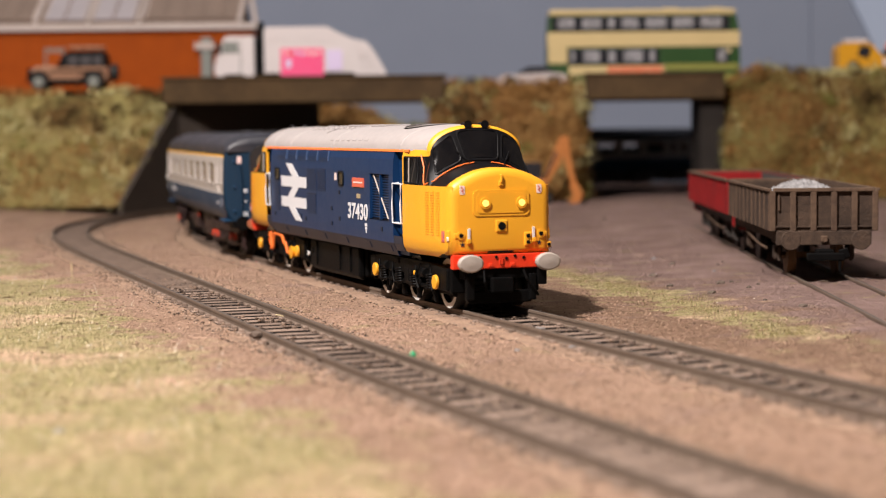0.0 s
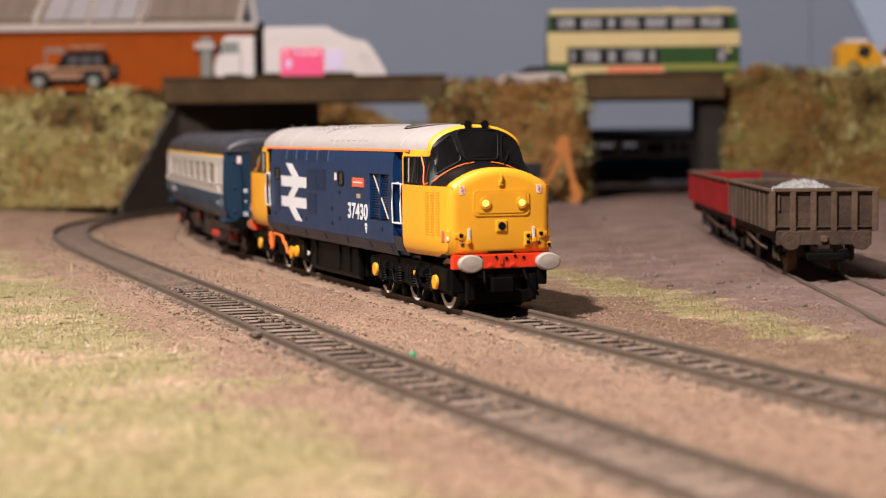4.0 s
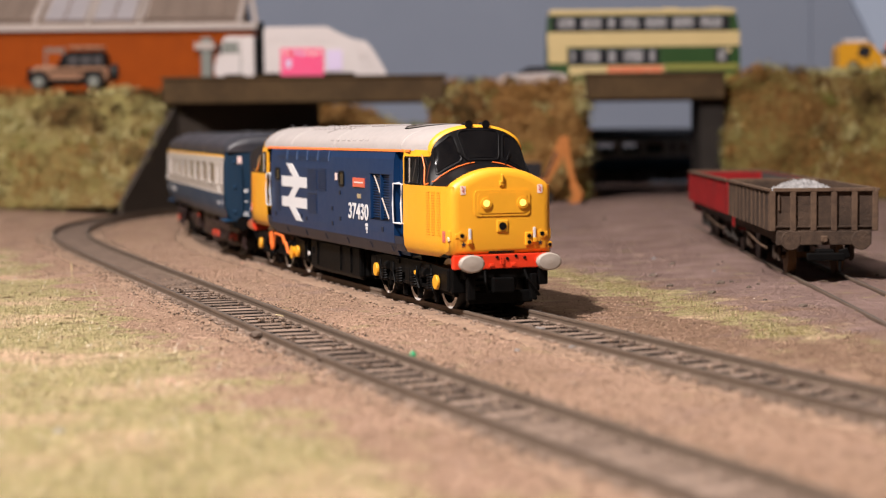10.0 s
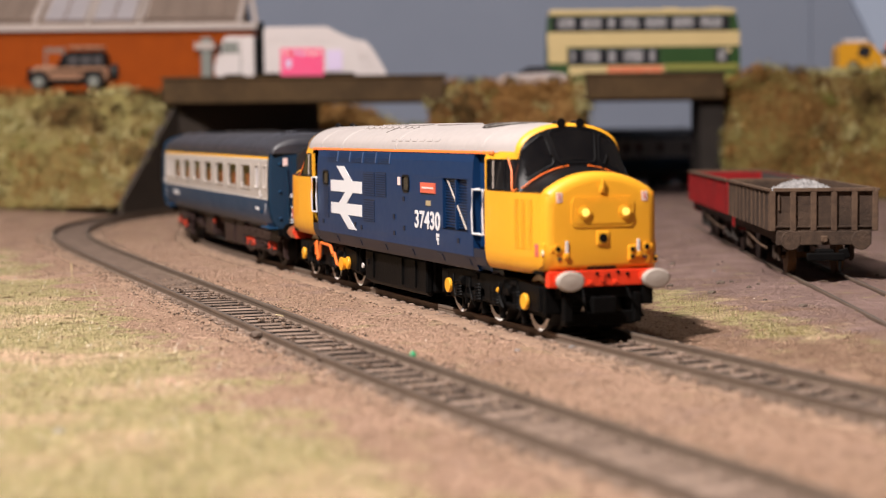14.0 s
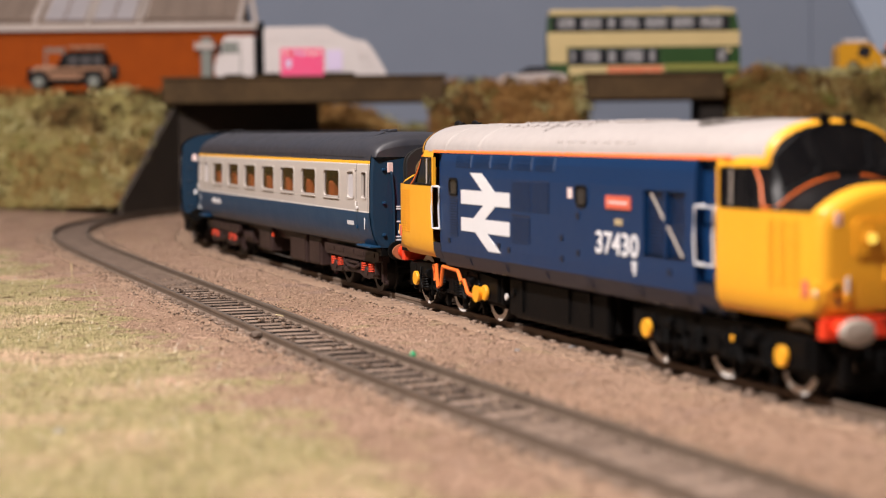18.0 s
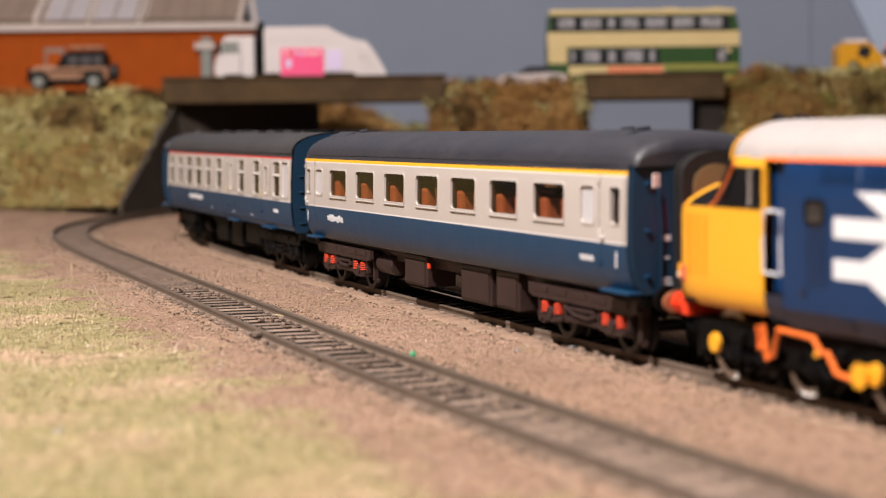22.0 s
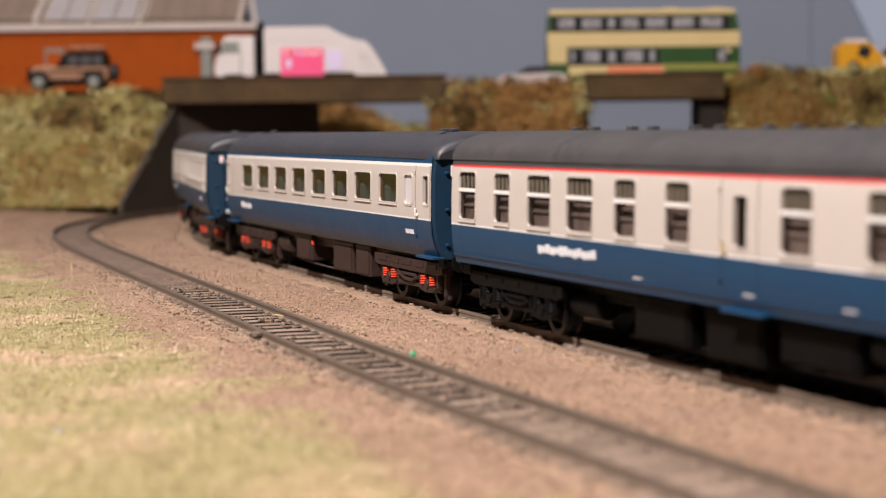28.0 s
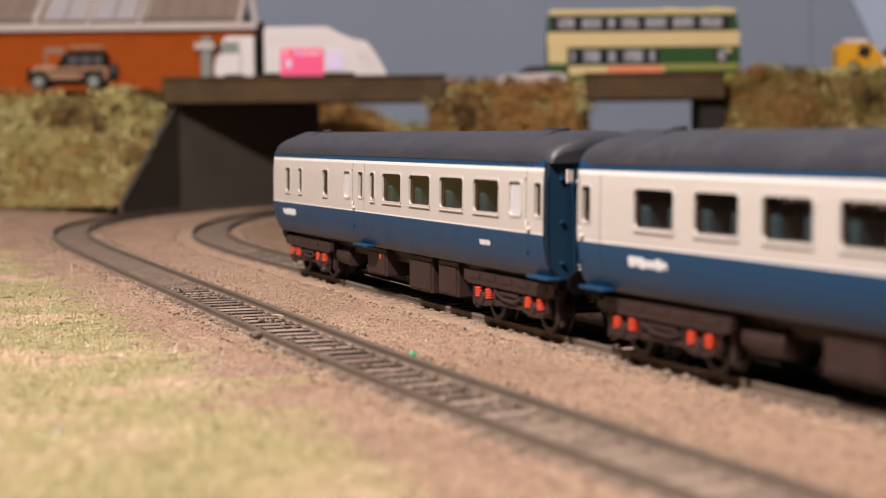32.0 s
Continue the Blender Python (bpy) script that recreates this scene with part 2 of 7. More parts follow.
def ground_material():
    """Sand, yard earth and turf, laid by the two masks of the sheet and broken up by noise."""
    m = bpy.data.materials.new("scenic_ground")
    m.use_nodes = True
    n, l = m.node_tree.nodes, m.node_tree.links
    p = n["Principled BSDF"]
    p.inputs["Roughness"].default_value, p.inputs["Specular IOR Level"].default_value = 0.95, 0.12
    co = n.new("ShaderNodeTexCoord").outputs["Object"]

    def noise_at(scale, lo, hi, detail=5.0):
        t, r = n.new("ShaderNodeTexNoise"), n.new("ShaderNodeMapRange")
        t.inputs["Scale"].default_value, t.inputs["Detail"].default_value = scale, detail
        l.new(co, t.inputs["Vector"])
        r.inputs["From Min"].default_value, r.inputs["From Max"].default_value = lo, hi
        l.new(t.outputs["Fac"], r.inputs["Value"])
        return r.outputs["Result"]

    def mix(fac, a, b, mode="MIX"):
        x = n.new("ShaderNodeMix")
        x.data_type, x.blend_type = "RGBA", mode
        for key, val in (("Factor", fac), ("A", a), ("B", b)):
            if isinstance(val, tuple) or isinstance(val, float):
                x.inputs[key].default_value = val
            else:
                l.new(val, x.inputs[key])
        return x.outputs["Result"]

    def mask(name, scale, soft):
        a = n.new("ShaderNodeAttribute")
        a.attribute_name = name
        nz = noise_at(scale, 0.3, 0.7)
        s1, s2 = n.new("ShaderNodeMath"), n.new("ShaderNodeMapRange")
        s1.operation = "ADD"
        l.new(a.outputs["Fac"], s1.inputs[0])
        l.new(nz, s1.inputs[1])
        s2.inputs["From Min"].default_value, s2.inputs["From Max"].default_value = 1.0 - soft, 1.0 + soft
        l.new(s1.outputs[0], s2.inputs["Value"])
        return s2.outputs["Result"]
    grain, clod, patch_ = noise_at(2100, 0.34, 0.66), noise_at(330, 0.33, 0.67), noise_at(14, 0.35, 0.65)
    sand_c = mix(grain, (0.245, 0.150, 0.098, 1), (0.74, 0.505, 0.362, 1))
    sand_c = mix(clod, sand_c, mix(0.6, sand_c, (0.46, 0.290, 0.198, 1)))
    sand_c = mix(patch_, sand_c, mix(0.5, sand_c, (0.66, 0.435, 0.325, 1)))
    yard_c = mix(grain, (0.28, 0.188, 0.162, 1), (0.45, 0.305, 0.268, 1))
    yard_c = mix(patch_, yard_c, mix(0.55, yard_c, (0.20, 0.130, 0.110, 1)))
    yard_c = mix(noise_at(38, 0.48, 0.66), yard_c, mix(0.6, yard_c, (0.50, 0.345, 0.30, 1)))
    turf_c = mix(clod, (0.60, 0.48, 0.275, 1), (0.39, 0.345, 0.150, 1))
    turf_c = mix(noise_at(26, 0.50, 0.66), turf_c, (0.76, 0.53, 0.37, 1))
    turf_c = mix(noise_at(150, 0.62, 0.70), turf_c, (0.20, 0.135, 0.075, 1))
    soil_c = mix(0.8, sand_c, mix(clod, (0.23, 0.142, 0.092, 1), (0.36, 0.228, 0.152, 1)))
    c = mix(mask("soil", 70, 0.35), sand_c, soil_c)
    c = mix(mask("yard", 60, 0.35), c, yard_c)
    c = mix(mask("turf", 110, 0.25), c, turf_c)
    l.new(c, p.inputs["Base Color"])
    b1 = n.new("ShaderNodeBump")
    b1.inputs["Strength"].default_value, b1.inputs["Distance"].default_value = 1.0, 0.0009
    l.new(grain, b1.inputs["Height"])
    b2 = n.new("ShaderNodeBump")
    b2.inputs["Strength"].default_value, b2.inputs["Distance"].default_value = 1.0, 0.0024
    l.new(clod, b2.inputs["Height"])
    l.new(b1.outputs["Normal"], b2.inputs["Normal"])
    l.new(b2.outputs["Normal"], p.inputs["Normal"])
    return m


def soil(x, y):
    """Past 0.5 on the yard side of the up line."""
    return 0.5 + (x - float(np.interp(y, up_line.y, up_line.x)) - 12) / 30


ground = mesh_from("ground", gv, gf, [ground_material()], smooth=True)
for key, fn in (("turf", lambda x, y: 0.5 + max(min(meadow(x, y) / 26, (x + 400) / 60), verge(x, y) / 16 - 0.16)),
                ("soil", soil),
                ("yard", lambda x, y: 0.5 + (-lane(53, 669, 104, 446, x, y)) / 40 - max(0.0, (446 - y) / 110))):
    at_ = ground.data.attributes.new(key, "FLOAT", "POINT")
    at_.data.foreach_set("value", [min(1.0, max(0.0, fn(v[0], v[1]))) for v in gv])
tagged(ground, "sandy brown scenic ground with turf patches on a baseboard", "ground", kind="structure")


# ---- track: rails on moulded sleepers ----
RAIL = [(-1.0, -2.45), (1.0, -2.45), (1.0, -2.05), (0.28, -1.85), (0.28, -0.95), (0.48, -0.75), (0.48, -0.08), (0.38, 0.0),
        (-0.38, 0.0), (-0.48, -0.08), (-0.48, -0.75), (-0.28, -0.95), (-0.28, -1.85), (-1.0, -2.05)]


def rail(parent, line, offset, s0, s1):
    bm = bmesh.new()
    rings = []
    for s in np.arange(s0, s1 + 1, 12.0):
        x, y, th = line.place(s)
        nx_, ny_ = -math.sin(th), math.cos(th)
        rings.append([(x + nx_ * (offset + a), y + ny_ * (offset + a), b) for a, b in RAIL])
    loft(bm, rings)
    for f in bm.faces:
        f.material_index = 1 if f.normal.z > 0.8 and f.calc_center_median().z > -0.1 else 0
    return part("rail", bm, [rail_steel, rail_top], parent)


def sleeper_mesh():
    """Dark moulded sleeper with dust on its top faces; its sides are blackened for the shade in the gaps."""
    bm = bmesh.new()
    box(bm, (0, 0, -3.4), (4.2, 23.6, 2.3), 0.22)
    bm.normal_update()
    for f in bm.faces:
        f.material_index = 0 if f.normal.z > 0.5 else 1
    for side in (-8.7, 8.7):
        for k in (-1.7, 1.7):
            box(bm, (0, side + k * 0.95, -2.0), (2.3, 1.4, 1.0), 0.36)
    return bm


PITCH_MM = 8.7
sleeper_first = None


def track(name, label, line, s0, s1, sleepers_from, sleepers_to):
    """A length of track; its sleepers are parts of their own where the camera is near."""
    global sleeper_first
    t = empty(name, label, "railway track", "model railway tracks")
    for off in (-8.7, 8.7):
        rail(t, line, off, s0, s1)
    s = sleepers_from
    while s < sleepers_to:
        x, y, th = line.place(s)
        wob = radians(1.8) * math.sin(s * 12.9)
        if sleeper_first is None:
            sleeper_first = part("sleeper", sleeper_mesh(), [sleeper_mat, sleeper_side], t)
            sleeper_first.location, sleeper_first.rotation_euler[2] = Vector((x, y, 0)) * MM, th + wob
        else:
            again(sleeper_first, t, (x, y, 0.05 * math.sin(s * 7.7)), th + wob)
        s += PITCH_MM
    return t


bed_shoulder = material("ballast_shoulder", (0.20, 0.134, 0.094, 1), 0.95, spots=(0.38, 0.255, 0.178, 1), scale=220, amount=1.0, bump=1.0, bump_scale=1600, spec=0.12)
bed_dust = material("track_dust", (0.085, 0.062, 0.049, 1), 0.95, spots=(0.23, 0.166, 0.128, 1), scale=210, amount=0.9, bump=0.9, bump_scale=1300, spec=0.12)
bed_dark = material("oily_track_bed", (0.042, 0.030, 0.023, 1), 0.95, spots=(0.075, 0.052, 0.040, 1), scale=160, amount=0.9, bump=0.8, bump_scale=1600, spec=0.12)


def track_bed(parent, line, s0, s1, dust_from, shoulder, near_dust, near_cover=0.0):
    """Ballast under a line: shoulders round the sleeper ends and a low middle, coloured dark for the shade between
    sleepers, that dust fills further off.
    """
    verts, faces, tone = [], [], []
    offs = [-18.5, -16.2, -14.5, -12.6, -10.4, -9.2, -7.8, -5.2, -2.6, 0, 2.6, 5.2, 7.8, 9.2, 10.4, 12.6, 14.5, 16.2, 18.5]
    steps = np.arange(s0, s1, 2.6)
    for s in steps:
        x, y, th = line.place(s)
        fill = max(min(1.0, max(0.0, (s - dust_from) / 18)), min(0.89, max(0.0, (near_dust - s) / 110)))
        for o in offs:
            px, py = x - math.sin(th) * o, y + math.cos(th) * o
            rough = 0.22 * fbm(px, py, 5, 14.0) + 0.20 * fbm(px, py, 17, 15.0)
            if abs(o) > 17:
                z = -3.6
            elif abs(o) > 9:
                cover = near_cover * min(1.0, max(0.0, (s + 90) / 60)) if o > 0 else 0.0
                z = shoulder + cover * (0.85 + 0.5 * fbm(px, py, 9, 16.0)) + rough
            else:
                heap_ = min(1.0, max(fill, 1.6 * fbm(px, py, 30, 6.0) - 0.35))
                z = -3.7 + 1.6 * max(0.0, heap_) + rough * (0.6 - 0.3 * heap_) + (0.4 if abs(o) > 7 and heap_ < 0.5 else 0)
            verts.append((px, py, z))
    n = len(offs)
    for i in range(len(steps) - 1):
        for k in range(n - 1):
            faces.append((i * n + k, i * n + k + 1, (i + 1) * n + k + 1, (i + 1) * n + k))
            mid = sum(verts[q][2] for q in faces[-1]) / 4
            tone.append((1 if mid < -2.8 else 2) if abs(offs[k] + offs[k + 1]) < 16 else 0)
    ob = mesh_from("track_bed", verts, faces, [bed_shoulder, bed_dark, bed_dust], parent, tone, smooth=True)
    return tagged(ob, "dusty ballast bed, coloured dark to shade the gaps between the sleepers")


up_track = track("railway_track", "weathered brown up-line track on a curve, half buried in ballast", up_line, -330, 1180, -330, 330)
down_track = track("railway_track", "weathered brown down-line track beside the turf", down_line, -330, 1180, -330, 150)
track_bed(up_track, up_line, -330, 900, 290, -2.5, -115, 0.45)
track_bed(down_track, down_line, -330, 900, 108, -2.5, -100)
track("railway_track", "rusty siding rails half buried in yard earth", siding_line, -60, 560, 0, 0)


# ---- banks and bridges ----
def bank(name, label, columns, mats, seed):
    """A turfed bank. columns: (x, toe y, toe z, top y, top z, back y) from one end to the other."""
    xs = np.array([c[0] for c in columns])
    n_u = int((xs[-1] - xs[0]) / 5) + 2
    verts, faces = [], []
    rows = 26
    for i in range(n_u):
        x = xs[0] + (xs[-1] - xs[0]) * i / (n_u - 1)
        ty, tz, py, pz, by = [float(np.interp(x, xs, [c[k] for c in columns])) for k in range(1, 6)]
        for j in range(rows):
            if j < rows - 5:
                v = j / (rows - 6)
                y, z = ty + (py - ty) * v, tz + (pz - tz) * (v ** 0.9)
            else:
                v = (j - (rows - 6)) / 5
                y, z = py + (by - py) * v, pz
            d = (17 * fbm(x, z * 1.3 + y * 0.3, 62, seed) + 4.0 * fbm(x, z + y, 16, seed + 2)) * min(1, j / 3) * (1 if j < rows - 6 else 0.35)
            verts.append((x, y - d * 0.8, z + d * 0.35))
    for i in range(n_u - 1):
        for j in range(rows - 1):
            faces.append((i * rows + j, (i + 1) * rows + j, (i + 1) * rows + j + 1, i * rows + j + 1))
    thing = empty(name, label, "embankment", "turfed banks")
    mesh_from("turf_slope", verts, faces, mats, thing, smooth=True)
    return thing, verts


left_bank, lb = bank("embankment", "tall turfed embankment in green and rust, at the road edge",
                     [(-620, 1215, 0, 1300, 72, 1330), (-300, 1222, 0, 1300, 73, 1330), (-208, 1225, 0, 1303, 72, 1330), (-183, 1295, 64, 1304, 71, 1330)], [bank_green], 11.0)
mid_bank, mb = bank("embankment", "steep turfed bank between the two bridges",
                    [(-8, 1290, 20, 1300, 74, 1330), (4, 1270, 2, 1300, 77, 1330), (50, 1262, 0, 1300, 77, 1330), (92, 1266, 0, 1300, 76, 1330), (99, 1290, 0, 1302, 75, 1330)], [bank_rust], 23.0)
right_bank, rb = bank("embankment", "turfed embankment in olive and rust, behind the yard",
                      [(190, 1296, 0, 1302, 72, 1330), (197, 1280, 0, 1300, 77, 1330), (217, 1266, 0, 1300, 86, 1330), (260, 1255, 0, 1298, 80, 1330), (290, 1235, 0, 1300, 82, 1330), (640, 1180, 0, 1300, 82, 1330)], [bank_brown], 37.0)


def bridge(name, label, x0, x1, z0, z1, y0, y1):
    b = empty(name, label, "bridge", at=((x0 + x1) / 2, y0, z0))
    w = x1 - x0
    part("girder", box(bmesh.new(), (0, 4, (z1 - z0) / 2), (w, 8, z1 - z0), 0.6), concrete_dark, b)
    part("coping", box(bmesh.new(), (0, 3.6, z1 - z0 + 0.9), (w + 1.5, 10, 1.8), 0.4), concrete_dark, b)
    part("deck", box(bmesh.new(), (0, 8 + (y1 - y0 - 8) / 2, 6), (w - 4, y1 - y0 - 8, 5), 0.3), tarmac, b)
    part("girder", box(bmesh.new(), (0, y1 - y0 + 4, (z1 - z0) / 2), (w, 8, z1 - z0), 0.6), concrete_dark, b)
    return b


bridge("road_bridge", "dark stained timber road bridge over the running lines", -187, 2, 66, 82, 1290, 1370)
bridge("road_bridge", "short dark timber road bridge over the yard line", 97, 190, 66, 82, 1290, 1400)


def wall_piece(name, outline, y0, y1, mat, plane="XZ", kind="structure", label="", category="wall"):
    ob = part(name, slab(bmesh.new(), outline, y0, y1, plane), mat)
    return tagged(ob, label, category, kind=kind)


wing = bmesh.new()
loft(wing, [[(-181, 1300, -6), (-207, 1226, -6), (-207, 1226, 2), (-181, 1300, 67)], [(-178, 1300, -6), (-204, 1226, -6), (-204, 1226, 2), (-178, 1300, 67)]])
tagged(part("wing_wall", wing, black_card), "dark painted wing wall of the bridge", "wall", kind="structure")
side = bmesh.new()
loft(side, [[(x, y, -9), (x - 3, y + 2, -9), (x - 3, y + 2, 66), (x, y, 66)] for x, y in ((-178, 1300.4), (-148, 1327), (-118, 1354), (-88, 1380))])
tagged(part("tunnel_wall", side, black_card), "dark card side wall inside the bridge", "wall", kind="structure")
wall_piece("tunnel_wall", [(175, -6), (191, -6), (191, 66), (175, 66)], 1299, 1345, pier_card, label="dark card pier of the short bridge")
wall_piece("road", [(-620, 1328), (640, 1328), (640, 1420), (72, 1420), (72, 1376), (-136, 1376), (-136, 1420), (-620, 1420)], 69.5, 71.5, tarmac, "XY", label="dark grey road along the top of the banks", category="road")

# backdrop boards and the room
wall_piece("backdrop", [(-900, -20), (330, -20), (330, 700), (-900, 700)], 1700, 1712, sky_board, label="plain blue-grey painted backdrop board", category="backdrop")
wall_piece("backdrop", [(330.5, -20), (900, -20), (900, 700), (330.5, 700)], 1698, 1711, sky_board, label="grey-blue painted backdrop board beside the corner", category="backdrop")
wall_piece("backdrop", [(413, 60), (826, 60), (826, 473), (212, 473)], 1692, 1697, sky_light, label="pale blue backdrop panel with a slanting edge", category="backdrop")
# Unseen boards behind the road, made deep enough to keep the lines below dark.
wall_piece("town_board", [(72, 1420.5), (640, 1420.5), (640, 1610), (72, 1610)], 69.0, 71.3, tarmac, "XY", label="dark board under the town, added to shade the lines below", category="board")
wall_piece("town_board", [(-620, 1420.5), (-136, 1420.5), (-136, 1610), (-620, 1610)], 69.0, 71.3, tarmac, "XY", label="dark board under the town, added to shade the lines below", category="board")
for nm, o, a, b, pl in (("wall_north", [(-2500, -900), (2500, -900), (2500, 2200), (-2500, 2200)], 2600, 2650, "XZ"),
                        ("wall_south", [(-2500, -900), (2500, -900), (2500, 2200), (-2500, 2200)], -2500, -2450, "XZ"),
                        ("wall_west", [(-2450, -900), (2600, -900), (2600, 2200), (-2450, 2200)], -2550, -2500, "YZ"),
                        ("wall_east", [(-2450, -900), (2600, -900), (2600, 2200), (-2450, 2200)], 2500, 2550, "YZ"),
                        ("ceiling", [(-2500, -2450), (2500, -2450), (2500, 2600), (-2500, 2600)], 2200, 2250, "XY"),
                        ("floor", [(-2500, -2450), (2500, -2450), (2500, 2600), (-2500, 2600)], -950, -900, "XY")):
    wall_piece(nm, o, a, b, room_paint, pl, label="plain painted surface of the room", category=nm.split("_")[0])

inner_bank, ib = bank("embankment", "rust-brown turfed bank behind the long bridge",
                      [(-120, 1476, 0, 1489, 66, 1500), (-80, 1466, 0, 1487, 66, 1500), (-47, 1466, 0, 1487, 57, 1500), (-33, 1468, 0, 1487, 50, 1500), (-6, 1472, 0, 1489, 46, 1500)], [bank_rust], 51.0)


# ---- materials of the train ----
loco_blue = material("loco_blue_paint", (0.004, 0.026, 0.086, 1), 0.32, spots=(0.0055, 0.030, 0.096, 1), scale=60, amount=0.7, wear=0.08, spec=0.38)
loco_blue_dark = material("loco_blue_underside", (0.011, 0.014, 0.030, 1), 0.5, spots=(0.02, 0.022, 0.035, 1), scale=90, amount=0.6)
warn_yellow = material("warning_yellow_paint", (0.82, 0.385, 0.022, 1), 0.40, spots=(0.78, 0.36, 0.020, 1), scale=50, amount=0.6, wear=0.06)
roof_grey = material("pale_grey_roof_paint", (0.385, 0.348, 0.335, 1), 0.6, spots=(0.33, 0.298, 0.285, 1), scale=70, amount=0.7, wear=0.1)
fan_grey = material("fan_grille_grey", (0.12, 0.105, 0.095, 1), 0.6, spots=(0.08, 0.07, 0.06, 1), scale=120, amount=0.6)
gloss_black = material("gloss_black_paint", (0.005, 0.005, 0.006, 1), 0.42, spots=(0.008, 0.007, 0.007, 1), scale=80, amount=0.6, spec=0.15)
matt_black = material("matt_black_plastic", (0.0034, 0.0033, 0.0034, 1), 0.5, spots=(0.006, 0.0056, 0.0054, 1), scale=150, amount=0.7, bump=0.12, spec=0.06)
dark_glass = material("dark_tinted_glazing", (0.004, 0.004, 0.005, 1), 0.05, spots=(0.011, 0.010, 0.010, 1), scale=120, amount=0.8, spec=0.4)
clear_glass = glass("clear_glazing", (0.66, 0.58, 0.53, 1), 0.06, 1.34)
frosted = material("frosted_glazing", (0.50, 0.48, 0.50, 1), 0.35, spots=(0.42, 0.41, 0.43, 1), scale=120, amount=0.5)
bus_plate = material("slate_blue_plate", (0.10, 0.13, 0.20, 1), 0.5)
pale_edge = material("worn_pale_blue_edge", (0.10, 0.14, 0.24, 1), 0.4, spots=(0.04, 0.07, 0.15, 1), scale=300, amount=0.8)
smoky_pane = material("smoky_engine_room_pane", (0.055, 0.050, 0.046, 1), 0.18, spots=(0.016, 0.015, 0.015, 1), scale=260, amount=1.0, spec=0.6)
beam_red = material("buffer_beam_red", (0.74, 0.045, 0.012, 1), 0.42, spots=(0.6, 0.04, 0.012, 1), scale=100, amount=0.5)
buffer_grey = material("buffer_head_metal", (0.40, 0.345, 0.30, 1), 0.55, 0.0, spots=(0.33, 0.285, 0.245, 1), scale=110, amount=0.7)
buffer_brown = material("worn_brown_buffer", (0.36, 0.13, 0.06, 1), 0.5, spots=(0.25, 0.10, 0.05, 1), scale=110, amount=0.7)
orange_paint = material("orange_paint", (0.88, 0.19, 0.03, 1), 0.45, spots=(0.80, 0.16, 0.03, 1), scale=90, amount=0.5)
white_paint = material("white_lettering", (0.70, 0.70, 0.72, 1), 0.5, spots=(0.64, 0.64, 0.66, 1), scale=90, amount=0.5)
plate_red = material("nameplate_red", (0.66, 0.13, 0.075, 1), 0.4, spots=(0.62, 0.12, 0.07, 1), scale=300, amount=0.7)
label_pink = material("warning_label", (0.80, 0.62, 0.58, 1), 0.5)
lamp_glow = material("headcode_lamp", (1.0, 0.85, 0.3, 1), 0.3, glow=((1.0, 0.66, 0.03, 1), 0.9))
tail_glow = material("tail_lamp", (0.6, 0.02, 0.02, 1), 0.3, glow=((1.0, 0.05, 0.16, 1), 40.0))
tyre_white = material("white_wheel_rim", (0.86, 0.85, 0.82, 1), 0.45, spots=(0.5, 0.48, 0.45, 1), scale=200, amount=0.5)
wheel_steel = material("blackened_wheel_steel", (0.008, 0.007, 0.007, 1), 0.5, 0.0, spots=(0.016, 0.014, 0.012, 1), scale=200, amount=0.6)
coach_blue = material("coach_blue_paint", (0.004, 0.039, 0.096, 1), 0.40, spots=(0.006, 0.045, 0.105, 1), scale=60, amount=0.6, wear=0.08, spec=0.38)
# The coach blue again, darkened to put the shade on the ends into the colour.
coach_end = material("coach_end_navy_paint", (0.005, 0.024, 0.052, 1), 0.45, spots=(0.008, 0.024, 0.046, 1), scale=60, amount=0.6, spec=0.3)
coach_grey = material("coach_pearl_grey_paint", (0.462, 0.415, 0.38, 1), 0.42, spots=(0.435, 0.392, 0.36, 1), scale=60, amount=0.6, wear=0.06)
coach_line = material("coach_white_line", (0.68, 0.65, 0.63, 1), 0.45)
stripe_yellow = material("first_class_yellow_stripe", (0.83, 0.42, 0.02, 1), 0.45)
stripe_red = material("catering_red_stripe", (0.66, 0.025, 0.025, 1), 0.45)
coach_roof = material("slate_grey_roof_paint", (0.024, 0.025, 0.033, 1), 0.34, spots=(0.040, 0.039, 0.046, 1), scale=50, amount=0.8, wear=0.2, spec=0.5)
coach_roof_warm = material("weathered_grey_roof_paint", (0.035, 0.033, 0.036, 1), 0.6, spots=(0.052, 0.049, 0.049, 1), scale=45, amount=0.8, wear=0.12, spec=0.35)
chassis_brown = material("dirt_brown_underframe", (0.025, 0.0135, 0.0125, 1), 0.5, spots=(0.044, 0.025, 0.022, 1), scale=150, amount=0.7, bump=0.15, spec=0.3)
spring_orange = material("orange_spring", (0.72, 0.060, 0.016, 1), 0.5, spots=(0.35, 0.03, 0.014, 1), scale=250, amount=0.6)
seat_orange = material("orange_moquette", (0.36, 0.085, 0.014, 1), 0.85, spots=(0.22, 0.048, 0.010, 1), scale=200, amount=0.6)
seat_teal = material("teal_moquette", (0.009, 0.040, 0.052, 1), 0.85, spots=(0.014, 0.055, 0.068, 1), scale=200, amount=0.6)
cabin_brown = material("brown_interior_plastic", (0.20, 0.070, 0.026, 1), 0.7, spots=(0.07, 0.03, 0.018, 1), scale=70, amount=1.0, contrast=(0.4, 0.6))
cabin_grey = material("grey_interior_plastic", (0.20, 0.165, 0.155, 1), 0.7, spots=(0.06, 0.05, 0.047, 1), scale=60, amount=1.0, contrast=(0.4, 0.6))
